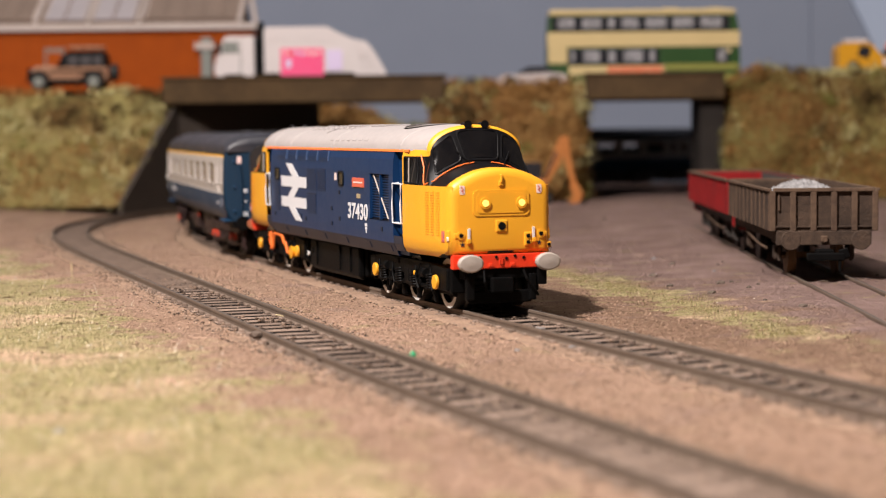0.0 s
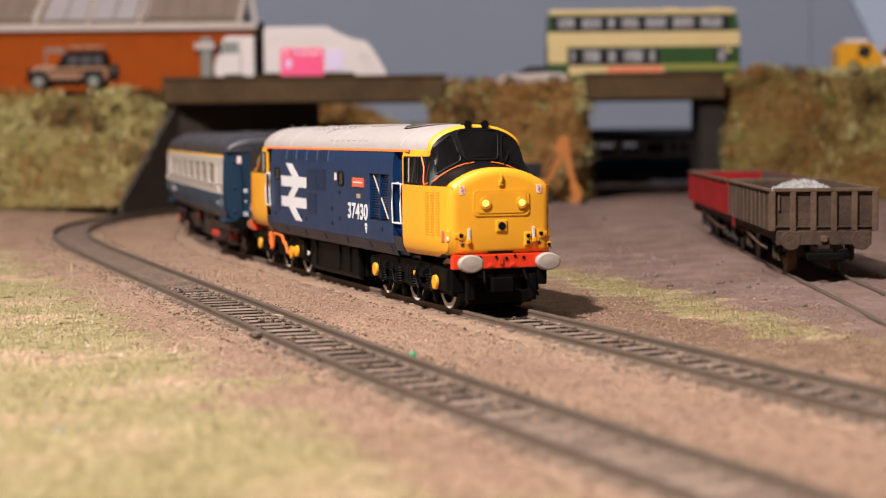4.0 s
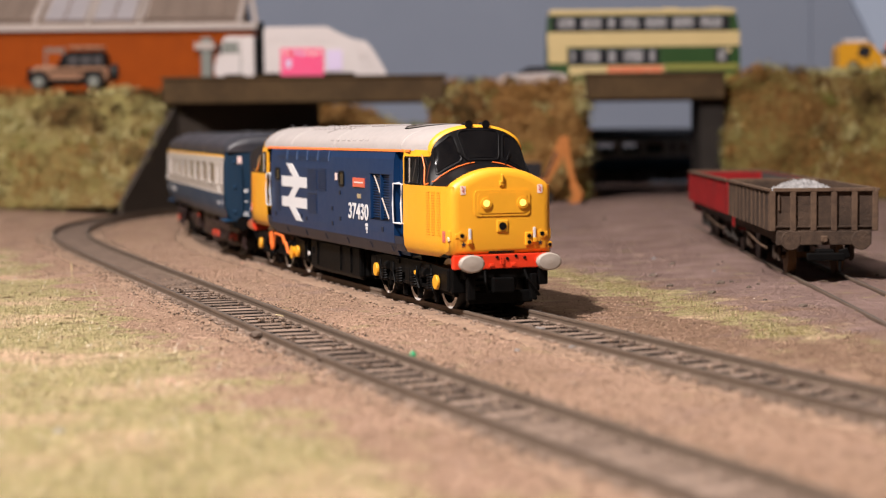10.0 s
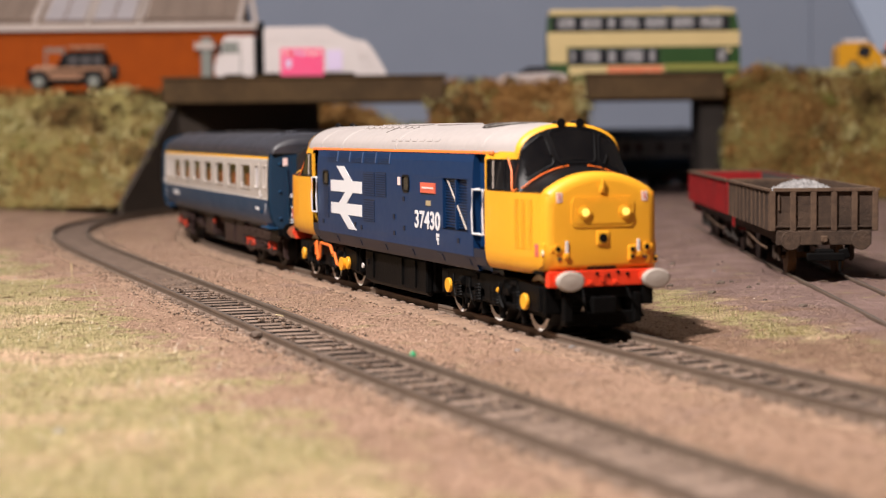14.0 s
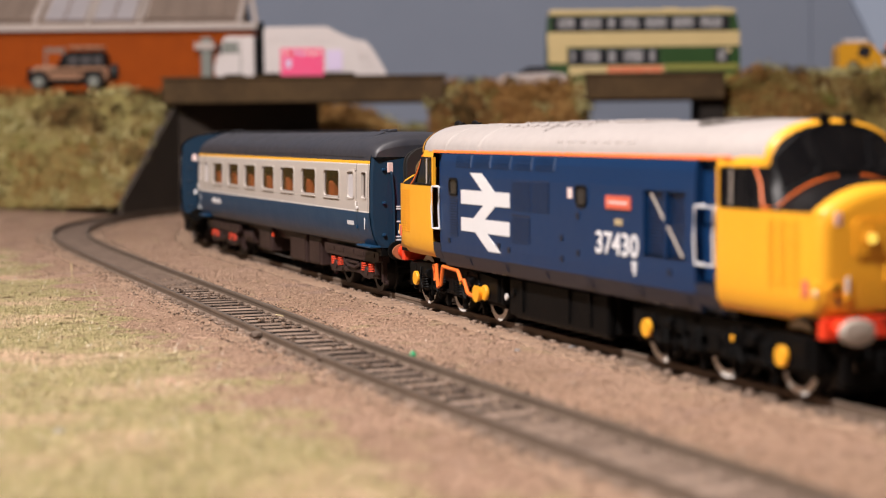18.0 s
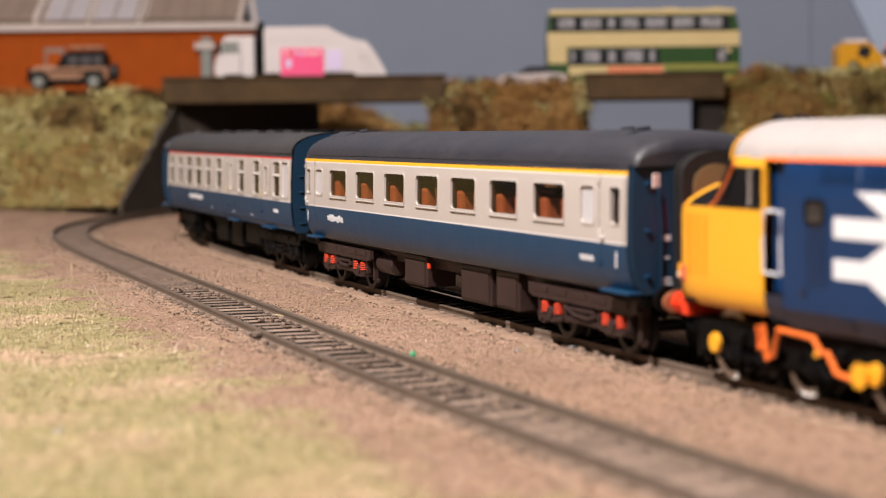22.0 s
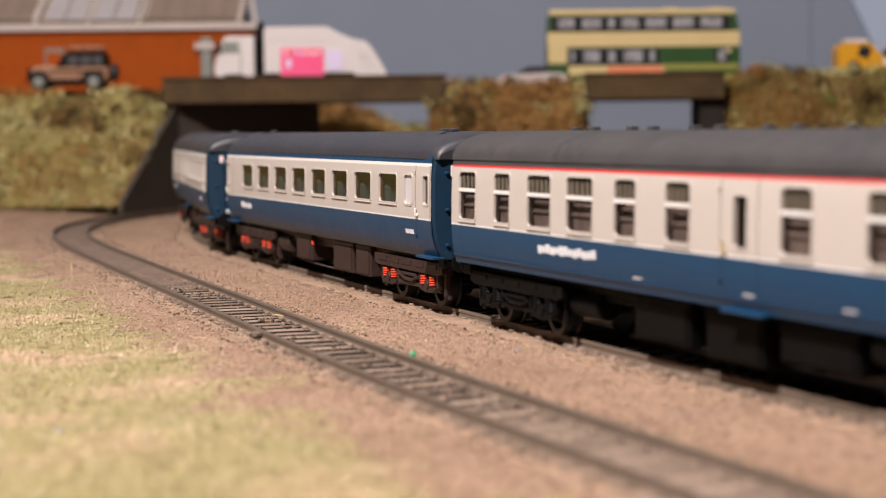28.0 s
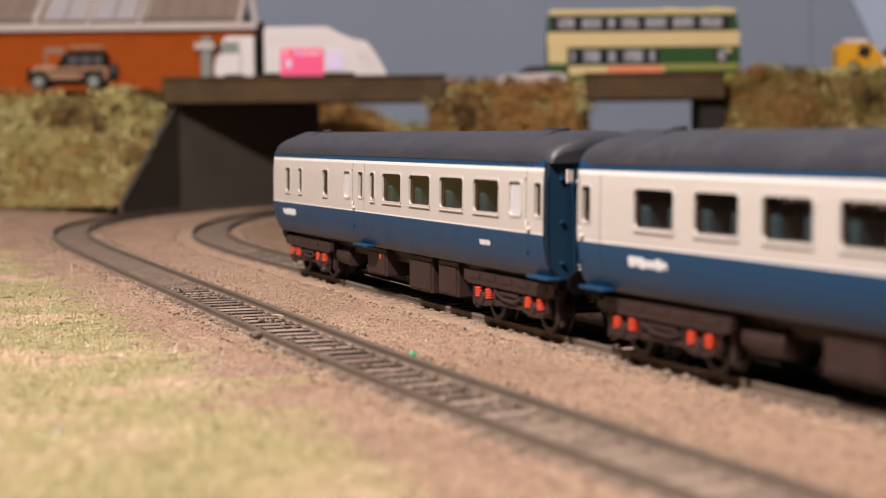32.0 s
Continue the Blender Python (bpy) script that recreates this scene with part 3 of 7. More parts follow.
vent_olive = material("olive_grey_ventilator", (0.25, 0.235, 0.19, 1), 0.5, spots=(0.17, 0.16, 0.13, 1), scale=200, amount=0.7)
cabin_dark = material("dark_interior_plastic", (0.10, 0.075, 0.066, 1), 0.7)
rubber = material("gangway_rubber", (0.010, 0.009, 0.009, 1), 0.6, spots=(0.02, 0.017, 0.015, 1), scale=200, amount=0.6)
tan_end = material("gangway_door_tan", (0.20, 0.13, 0.055, 1), 0.6)
brass = material("brass_handle", (0.62, 0.50, 0.30, 1), 0.35, 0.4)

train, bogies, wheelsets = [], [], []


def lettering(name, words, height, mat, parent, x, y, z, label="", squeeze=1.0):
    """Raised letters on a vehicle's side, read from that side."""
    cu = bpy.data.curves.new(name, "FONT")
    cu.body, cu.size, cu.extrude, cu.offset = words, 1.0, 0.02, 0.022
    tmp = new("lettering", cu)
    me = bpy.data.meshes.new_from_object(tmp)
    bpy.data.objects.remove(tmp)
    me.materials.clear()
    me.materials.append(mat)
    k = height / 0.69 * MM
    if squeeze > 3:
        squeeze = squeeze * MM / k / max(v.co.x for v in me.vertices)
    me.transform(Matrix.Translation((x * MM, y * MM, z * MM)) @ Matrix.Rotation(radians(90), 4, "X") @ Matrix.Diagonal((k * squeeze, k, k * 0.4, 1)))
    ob = new(name, me)
    ob.parent = parent
    return tagged(ob, label) if label else ob


class Side:
    """The curved side of a vehicle: y over z, towards the -y side."""

    def __init__(self, profile):
        self.z, self.y = [p[0] for p in profile], [p[1] for p in profile]

    def at(self, z):
        return -float(np.interp(z, self.z, self.y))

    def panel(self, bm, x0, x1, levels, mats, holes=(), out=0.0, flip=1):
        """A skin from x0 to x1 through the levels of z, a material for each band, open where the holes are."""
        xs = sorted({x0, x1, *[v for h in holes for v in (h[0], h[1]) if x0 < v < x1]})
        zs = sorted({*levels, *[v for h in holes for v in (h[2], h[3])]})
        grid = {}

        def vert(x, z):
            if (x, z) not in grid:
                grid[(x, z)] = bm.verts.new((x, flip * (self.at(z) - out), z))
            return grid[(x, z)]
        for a, b in zip(xs[:-1], xs[1:]):
            for c, d in zip(zs[:-1], zs[1:]):
                mx, mz = (a + b) / 2, (c + d) / 2
                if any(h[0] < mx < h[1] and h[2] < mz < h[3] for h in holes):
                    continue
                vs = (vert(a, c), vert(b, c), vert(b, d), vert(a, d))
                f = bm.faces.new(vs if flip > 0 else vs[::-1])
                f.material_index = mats[max(k for k in range(len(levels)) if levels[k] <= mz)] if mats else 0
        return bm

    def patch(self, bm, x0, x1, z0, z1, out=0.12, n=4, lean=0.0, mat=0):
        """A thin plate that follows the side."""
        front, back = [], []
        for k in range(n + 1):
            z = z0 + (z1 - z0) * k / n
            s = lean * k / n
            front.append((bm.verts.new((x0 + s, self.at(z) - out, z)), bm.verts.new((x1 + s, self.at(z) - out, z))))
            back.append((bm.verts.new((x0 + s, self.at(z) + 0.1, z)), bm.verts.new((x1 + s, self.at(z) + 0.1, z))))
        fs = []
        for k in range(n):
            fs.append(bm.faces.new((front[k][0], front[k][1], front[k + 1][1], front[k + 1][0])))
            fs.append(bm.faces.new((back[k][0], front[k][0], front[k + 1][0], back[k + 1][0])))
            fs.append(bm.faces.new((front[k][1], back[k][1], back[k + 1][1], front[k + 1][1])))
        fs.append(bm.faces.new((back[0][0], back[0][1], front[0][1], front[0][0])))
        fs.append(bm.faces.new((front[n][0], front[n][1], back[n][1], back[n][0])))
        for f in fs:
            f.material_index = mat
        return bm

    def frame_ring(self, bm, x0, x1, z0, z1, rim=0.8, out=0.3, depth=1.3, r=1.3):
        """A raised window surround with rounded corners and a reveal."""
        cx, cz, w, h = (x0 + x1) / 2, (z0 + z1) / 2, x1 - x0, z1 - z0
        inner = rounded(w, h, min(r, w * 0.3), 3, cx, cz)
        outer = rounded(w + 2 * rim, h + 2 * rim, min(r, w * 0.3) + rim * 0.8, 3, cx, cz)
        rings = []
        for pts, o in ((outer, -0.25), (outer, out * 0.8), (inner, out), (inner, -depth)):
            rings.append([(x, self.at(z) - o, z) for x, z in pts])
        return loft(bm, rings, True, False)

    def pane(self, bm, x0, x1, z0, z1, inset=0.6):
        vs = [bm.verts.new((x, self.at(z) + inset, z)) for x, z in rounded(x1 - x0 + 0.3, z1 - z0 + 0.3, 0.8, 3, (x0 + x1) / 2, (z0 + z1) / 2)]
        bm.faces.new(vs)
        return bm


def arc_roof(w, z_eave, z_top, n=14, power=2.3):
    """Half-ellipse of a roof from the +y eave to the -y eave."""
    out = []
    for k in range(n + 1):
        a = math.pi * k / n
        c, s = math.cos(a), math.sin(a)
        out.append((w * math.copysign(abs(c) ** (2 / power), c), z_eave + (z_top - z_eave) * abs(s) ** (2 / power)))
    return out


def wheelset(parent, along, radius, rim_white):
    """Two turning wheels and a plain axle under a bogie."""
    for sgn in (-1, 1):
        prof = [(0.3, 9.9), (1.3, 9.9), (1.5, 9.3), (radius - 1.7, 9.2), (radius - 1.5, 10.7), (radius, 10.7), (radius + 0.1, 7.4), (radius + 0.9, 7.1), (radius + 0.9, 6.7), (radius - 0.6, 6.6), (0.3, 6.6)]
        bm = bmesh.new()
        rings = [[(r * math.cos(a), sgn * y, r * math.sin(a)) for a in (2 * math.pi * k / 28 for k in range(28))] for r, y in prof]
        loft(bm, rings)
        if rim_white:
            for f in bm.faces:
                c = f.calc_center_median()
                if abs(c.y) > 9.5 and math.hypot(c.x, c.z) > radius - 1.61:
                    f.material_index = 1
        ob = part("wheel", bm, [wheel_steel, tyre_white], parent, "wheel with white-painted rim" if rim_white else "", at=(along, 0, radius))
        wheelsets.append((ob, along, radius))
    bm = bmesh.new()
    cyl(bm, (along, 0, radius), 1.4, 13.4, "Y", 10)
    part("axle", bm, wheel_steel, parent)


# ---- locomotive ----
LOCO_SIDE = Side([(13.4, 15.9), (14.4, 16.4), (17.2, 17.55), (20, 17.7), (38, 17.7), (42, 17.45), (44.2, 17.0), (45.2, 16.6)])
loco = empty("diesel_locomotive", "blue diesel locomotive with yellow cabs and pale grey roof", "locomotive", "passenger train")
BX0, BX1, CX0, CX1 = -72.0, 73.6, -78.5, 82.0
recess = [(50.0, 70.0, 23.4, 37.4)]
bm = bmesh.new()
for flip in (1, -1):
    LOCO_SIDE.panel(bm, BX0, BX1, [13.4, 14.4, 17.2, 20, 32, 38, 42, 44.2, 45.0], [1, 1, 0, 0, 0, 0, 0, 0, 0], recess if flip > 0 else (), flip=flip)
for x in (BX0, BX1):
    f = bm.faces.new([bm.verts.new((x, s * LOCO_SIDE.at(z), z)) for s, zz in ((1, (13.4, 17.2, 20, 38, 42, 45.0)), (-1, (45.0, 42, 38, 20, 17.2, 13.4))) for z in zz])
slab(bm, [(BX0, -15), (BX1, -15), (BX1, 15), (BX0, 15)], 13.4, 13.9, "XY", 1)
bmesh.ops.recalc_face_normals(bm, faces=bm.faces)
part("body", bm, [loco_blue, loco_blue_dark], loco, "dark blue body side")
# doorways set back beside each cab
for x0, x1 in ((CX0 + 0.1, BX0), (BX1, CX1)):
    bm = bmesh.new()
    box(bm, ((x0 + x1) / 2, 0, 29.4), (x1 - x0, 31.0, 31.0), 0)
    door = part("door", bm, loco_blue, loco, "recessed dark blue cab door")
    bm = bmesh.new()
    LOCO_SIDE.patch(bm, x0 + 0.2, x1 - 0.2, 15, 19.5, 0.0)
    part("door_step", bm, loco_blue_dark, loco)
    for rx in (x0 + 0.5, x1 - 0.2):
        bm = bmesh.new()
        tube(bm, [(rx, -16.0, 23.2), (rx, -18.0, 23.4), (rx, -18.2, 29), (rx, -18.0, 34.8), (rx, -16.0, 35.0)], 0.28)
        part("handrail", bm, white_paint, loco, "thin white handrail")
    bm = bmesh.new()
    tube(bm, [(x0 + 0.5, -18.0, 23.3), (x1 - 0.2, -18.0, 23.3)], 0.22)
    tube(bm, [(x0 + 0.5, -18.0, 34.9), (x1 - 0.2, -18.0, 34.9)], 0.22)
    part("handrail", bm, white_paint, loco, "thin white handrail")
# roof
bm = bmesh.new()
ROOF = arc_roof(16.9, 44.6, 52.0, 18, 2.15)
loft(bm, [[(x, y * k, z) for y, z in ROOF] for x, k in ((-94.4, 0.83), (-89, 0.93), (-82, 1), (-60, 1), (0, 1), (60, 1), (85, 1), (90, 0.93), (94.6, 0.83))], False, False)
roof = part("roof", bm, roof_grey, loco, "pale grey curved roof", smooth=True)


def roof_z(y, w=16.9, e=44.6, t=52.0, p=2.15):
    return e + (t - e) * (1 - min(1, abs(y) / w) ** p) ** (1 / p)


for x in (-70, -46, 8, 78):
    bm = bmesh.new()
    loft(bm, [[(x - 0.5, y, z - 0.05) for y, z in ROOF], [(x - 0.25, y * 1.008, z + 0.16) for y, z in ROOF], [(x + 0.25, y * 1.008, z + 0.16) for y, z in ROOF], [(x + 0.5, y, z - 0.05) for y, z in ROOF]], False, False)
    part("roof_seam", bm, roof_grey, roof)
for k in range(9):
    x = -46 + 6.2 * k
    bm = bmesh.new()
    for sgn in (-1, 1):
        box(bm, (x, sgn * 8.6, roof_z(8.6) + 0.1), (2.2, 1.6, 0.7), 0.2, rx=-sgn * 28)
    box(bm, (x, 0, 52.0), (2.4, 5, 0.6), 0.2)
    part("roof_vent", bm, roof_grey, roof)
for k in range(7):
    bm = bmesh.new()
    box(bm, (4 + 6.3 * k, -15.7, roof_z(15.7) - 0.05), (3.6, 0.9, 0.4), 0.15, rx=52)
    part("roof_rib", bm, roof_grey, roof)
bm = bmesh.new()
tube(bm, [(-13, y, roof_z(y) + 0.05) for y in (-12.5, -10, -7, -4)], 0.16, 5)
part("roof_joint", bm, fan_grey, roof)
bm = bmesh.new()
for r in (9.5, 8.2, 6.2, 4.2):
    tube(bm, [(63 + r * math.cos(a), r * math.sin(a), roof_z(r * math.sin(a)) + 0.25) for a in (2 * math.pi * k / 36 for k in range(37))], 0.2, 5)
part("fan_grille", bm, fan_grey, roof, "round grey radiator fan grille")
bm = bmesh.new()
loft(bm, [[(63 + r * math.cos(a), r * math.sin(a), roof_z(r * math.sin(a)) + 0.12) for a in (2 * math.pi * k / 36 for k in range(36))] for r in (9.9, 0.3)])
part("fan_cover", bm, roof_grey, roof, smooth=True)
bm = bmesh.new()
for s in (0, 1):
    box(bm, (-8 + 26 * s, 0, 52.1), (15, 9, 0.7), 0.25)
part("exhaust_panel", bm, roof_grey, roof)
# orange line along the eaves
bm = bmesh.new()
LOCO_SIDE.patch(bm, -79.5, 86.5, 44.25, 44.95, 0.16, 2)
part("lining", bm, orange_paint, loco, "thin orange line under the roof edge")


def cab(end, tail):
    """A yellow cab end with its nose. end: 1 leading, -1 trailing. tail: red lamps instead of yellow."""
    g = end
    x_in, x_cab, x_face = (CX1, 97.5, 115.6) if end > 0 else (-CX0, 95.5, 114.4)
    mir = Matrix.Diagonal((g, 1, 1, 1))

    def put(name, bm, mat, parent, label="", smooth=False):
        if g < 0:
            bmesh.ops.transform(bm, matrix=mir, verts=bm.verts)
            bmesh.ops.reverse_faces(bm, faces=bm.faces)
        return part(name, bm, mat, parent, label, smooth)
    # lower yellow shell: sides of cab and nose
    bm = bmesh.new()
    rings = []
    for x, w, lift in ((x_in, 17.6, 0.0), (x_cab - 5, 17.45, 0.0), (x_cab, 17.15, 0), (106, 16.3, 0), (x_face - 2.6, 15.4, 0.3), (x_face - 1.2, 14.7, 0.5), (x_face - 0.5, 13.9, 0.9)):
        rings.append([(x, w, 34.9), (x, w, 25), (x, w, 20), (x, w - 0.25, 17.2 + lift), (x, w - 1.2, 15.3 + lift), (x, w - 1.6, 15.0 + lift),
                      (x, -w + 1.6, 15.0 + lift), (x, -w + 1.2, 15.3 + lift), (x, -w + 0.25, 17.2 + lift), (x, -w, 20), (x, -w, 25), (x, -w, 34.9)])
    loft(bm, rings, False, False)
    cab_ob = put("cab", bm, warn_yellow, loco, "bright yellow cab and nose", smooth=True)

    # face: a slightly bulging shield with an arched top
    def face_ring(k):
        w, x = (14.95, x_face - 1.9) if k == 0 else ((14.75, x_face - 0.95) if k == 1 else ((13.6, x_face - 0.15) if k == 2 else (12.4, x_face + 0.05)))
        top, side_z, bot = (40.0, 35.6, 16.0) if k == 0 else ((39.7, 35.3, 16.2) if k == 1 else ((38.7, 34.4, 16.9) if k == 2 else (37.6, 33.5, 17.6)))
        pts = [(x, -w, bot), (x, -w, 22), (x, -w, 28), (x, -w, side_z - 2.2), (x, -w + 0.35, side_z - 0.8), (x, -w + 1.3, side_z + 0.3)]
        n = 14
        for i in range(1, n):
            u = -1 + 2 * i / n
            y = u * (w - 1.3)
            pts.append((x, y, side_z + 0.3 + (top - side_z - 0.3) * (1 - abs(u) ** 2.1)))
        pts += [(p[0], -p[1], p[2]) for p in pts[5::-1]]
        return pts
    bm = bmesh.new()
    rings = [[(p[0] - 3.0, p[1], p[2]) for p in face_ring(0)]] + [face_ring(k) for k in range(4)]
    loft(bm, rings, True, False)
    last = [(p[0] + 0.25, p[1] * 0.5, 27 + (p[2] - 27) * 0.5) for p in face_ring(3)]
    loft(bm, [face_ring(3), last], True, True)
    bmesh.ops.remove_doubles(bm, verts=bm.verts, dist=0.001)
    bmesh.ops.recalc_face_normals(bm, faces=bm.faces)
    nose = put("nose", bm, warn_yellow, loco, "bright yellow rounded nose", smooth=True)
    # bottom apron closing the nose
    bm = bmesh.new()
    box(bm, ((x_in + x_face - 2) / 2, 0, 15.6), (x_face - 2 - x_in, 30, 1.0), 0.2)
    put("cab_floor", bm, matt_black, loco)

    # black upper: from cab sides over the nose top to the foot of the windscreen
    n = 20
    def cross(x, w, side_z, crown):
        return [(x, w * (1 - 2 * k / n), side_z + (crown - side_z) * (1 - abs(1 - 2 * k / n) ** 2.2)) for k in range(n + 1)]
    bm = bmesh.new()
    loft(bm, [cross(101.5, 16.1, 34.8, 41.0), cross(106, 15.9, 34.85, 40.6), cross(x_face - 3.6, 15.2, 34.9, 39.7)], False, False)
    put("nose_top", bm, gloss_black, loco, "gloss black nose top", smooth=True)
    arch = [(96.0 + 0.9 * (1 - abs(1 - 2 * k / n) ** 2), y, z) for k, (y, z) in enumerate(arc_roof(13.85, 43.0, 51.15, n, 2.2))]
    foot = cross(101.6, 16.1, 34.8, 41.0)

    def screen(u, v, out=0.0):
        """A point of the windscreen surface: u across, v up."""
        f = u * n
        i = min(int(f), n - 1)
        a = Vector(foot[i]).lerp(Vector(foot[i + 1]), f - i)
        b = Vector(arch[i]).lerp(Vector(arch[i + 1]), f - i)
        return a.lerp(b, v) + Vector((out, 0, out * 0.25))
    bm = bmesh.new()
    loft(bm, [[tuple(screen(k / n, v)) for k in range(n + 1)] for v in (0, 0.35, 0.7, 1)], False, False)
    surround = put("windscreen_surround", bm, gloss_black, loco, "gloss black windscreen surround", smooth=True)
    for (ua, ub, va, vb) in ((0.075, 0.315, 0.16, 0.90), (0.362, 0.638, 0.14, 0.93), (0.685, 0.925, 0.16, 0.90)):
        def shape(rr, o, grow):
            pts = rounded(1.0 + grow, 1.0 + grow * 1.2, 0.16, 4, 0.5, 0.5)
            return [tuple(screen(min(0.985, max(0.015, ub + (ua - ub) * px)), min(0.99, max(0.02, va + (vb - va) * py)), o)) for px, py in pts]
        bm = bmesh.new()
        loft(bm, [shape(0, 0.02, 0.11), shape(0, 0.3, 0.095), shape(0, 0.34, 0.05), shape(0, 0.25, 0.01), shape(0, 0.08, 0.0)], True, False)
        win = put("window", bm, gloss_black, loco, "rounded black rubber window frame")
        bm = bmesh.new()
        g2 = [[tuple(screen(ub + (ua - ub) * (0.02 + 0.96 * i / 6), va + (vb - va) * (0.03 + 0.94 * j / 4), 0.12)) for i in range(7)] for j in range(5)]
        loft(bm, g2, False, False)
        put("pane", bm, dark_glass, win, smooth=True)
    # yellow arch over the windscreen and yellow corner of the cab side
    bm = bmesh.new()
    outer = [(94.6, y, z) for y, z in arc_roof(14.3, 44.4, 52.0, n, 2.2)]
    mid_r = [(95.8 + 0.5 * (1 - abs(1 - 2 * k / n) ** 2), y, z) for k, (y, z) in enumerate(arc_roof(14.15, 44.2, 51.75, n, 2.2))]
    loft(bm, [outer, mid_r, arch], False, False)
    put("cab_brow", bm, warn_yellow, loco, "yellow band over the windscreen", smooth=True)
    for sgn in (-1, 1):
        bm = bmesh.new()
        loft(bm, [[(x_in, sgn * 17.4, 43.0), (x_in, sgn * 17.0, 44.9)], [(89.5, sgn * 16.4, 43.0), (89.5, sgn * 15.9, 44.9)], [(95.6, sgn * 13.9, 43.0), (95.0, sgn * 13.9, 44.8)]], False, False)
        slab(bm, [(x_in, 34.9), (x_in + 0.9, 34.9), (x_in + 0.9, 43.0), (x_in, 43.0)], sgn * 17.5, sgn * 16.6)
        put("cab_post", bm, warn_yellow, loco)
        bm = bmesh.new()
        loft(bm, [[(x_in + 0.9, sgn * 17.2, 34.9), (93.5, sgn * 17.0, 34.9), (101.6, sgn * 16.1, 34.9)], [(x_in + 0.9, sgn * 17.1, 43.0), (90.0, sgn * 16.2, 43.0), (96.4, sgn * 13.3, 43.1)]], False, False)
        bmesh.ops.recalc_face_normals(bm, faces=bm.faces)
        sw = put("side_window", bm, dark_glass, loco, "dark cab side window")
        bm = bmesh.new()
        tube(bm, [(x_in + 1.4, sgn * 17.3, 35.4), (x_in + 1.4, sgn * 17.2, 42.6), (91.5, sgn * 15.8, 42.6), (94.0, sgn * 17.0, 35.4), (x_in + 1.4, sgn * 17.3, 35.4)], 0.35)
        put("frame", bm, gloss_black, sw)
        bm = bmesh.new()
        tube(bm, [(x_in + 5.4, sgn * 17.35, 35.4), (x_in + 5.4, sgn * 17.25, 42.6)], 0.25)
        put("window_bar", bm, buffer_grey, sw)
        bm = bmesh.new()
        tube(bm, [(92.6, sgn * 15.3, 43.4), (95.2, sgn * 15.4, 40.0), (97.6, sgn * 16.4, 36), (98.8, sgn * 16.7, 35.1)], 0.22)
        tube(bm, [(98.8, sgn * 16.7, 35.1), *[tuple(screen(u if sgn < 0 else u, 0.03, 0.25)) for u in ((0.96, 0.9, 0.82, 0.74, 0.66, 0.58) if sgn < 0 else (0.04, 0.1, 0.18, 0.26, 0.34, 0.42))]], 0.2)
        put("lining", bm, orange_paint, loco, "thin orange lining")
        # side grille of the nose: punched slots
        bm = bmesh.new()
        for col in range(3):
            for row in range(17):
                xx, zz = 101.5 + 3.4 * col, 21.4 + 0.74 * row
                w = float(np.interp(xx, [x_cab, 106, 112.4], [17.15, 16.3, 15.4]))
                box(bm, (xx, sgn * (w + 0.03), zz), (2.3, 0.3, 0.26), 0, rz=-sgn * 5.5)
        put("nose_grille", bm, warn_yellow, loco, "yellow slotted grille")
        bm = bmesh.new()
        box(bm, (111.4, sgn * 15.6, 21.0), (1.9, 0.25, 3.2), 0.1, rz=-sgn * 7)
        box(bm, (111.4, sgn * 15.68, 21.0), (1.2, 0.25, 2.3), 0.1, rz=-sgn * 7, mat=1)
        put("worksplate", bm, [plate_red, bus_plate], loco)
        bm = bmesh.new()
        box(bm, (114.0, sgn * 14.95, 21.3), (1.6, 0.5, 3.0), 0.25, rz=-sgn * 16)
        box(bm, (114.0, sgn * 15.2, 20.4), (1.0, 0.5, 1.2), 0.25, rz=-sgn * 16, mat=1)
        put("corner_lamp", bm, [warn_yellow, coach_line], loco, "small recessed corner lamp")
    # face furniture
    fx = x_face + 0.05
    bm = bmesh.new()
    slab(bm, rounded(16.6, 7.2, 1.3, 4, 0, 30.2), fx - 0.4, fx + 0.45, "YZ")
    slab(bm, rounded(14.6, 5.6, 1.0, 4, 0, 30.2), fx + 0.45, fx + 0.6, "YZ")
    panel = put("headcode_panel", bm, warn_yellow, loco, "yellow raised headcode panel")
    for sgn in (-1, 1):
        bm = bmesh.new()
        cyl(bm, (fx + 0.7, sgn * 5.4 + 0.5, 30.2), 1.6, 0.6, "X", 20)
        lamp = put("headlamp", bm, warn_yellow, panel)
        bm = bmesh.new()
        cyl(bm, (fx + 0.95, sgn * 5.4 + 0.5, 30.2), 0.95, 0.4, "X", 20)
        put("lamp_lens", bm, tail_glow if tail else lamp_glow, panel, "lit round lamp")
        bm = bmesh.new()
        slab(bm, rounded(1.5, 2.4, 0.2, 2, sgn * 11.4, 33.9), fx - 0.9, fx + 0.12, "YZ")
        put("warning_label", bm, label_pink, loco, "small white and red warning label")
        bm = bmesh.new()
        tube(bm, [(fx + 0.12, sgn * 11.4 + a, 33.9 + b) for a, b in ((-0.35, 0.9), (0.25, 0.25), (-0.25, -0.1), (0.35, -0.8))], 0.16, 5)
        put("label_mark", bm, plate_red, loco)
        bm = bmesh.new()
        cyl(bm, (fx - 0.3, sgn * 11.9, 21.4), 1.2, 1.2, "X", 16)
        box(bm, (fx - 0.35, sgn * 13.0, 21.3), (0.9, 1.6, 1.4), 0.2)
        cyl(bm, (fx + 0.3, sgn * 11.9, 21.4), 0.6, 0.3, "X", 12, mat=1)
        put("jumper_socket", bm, [warn_yellow, gloss_black], loco)
        bm = bmesh.new()
        box(bm, (fx + 0.3, sgn * 9.6, 21.8), (0.35, 0.8, 3.0), 0.12)
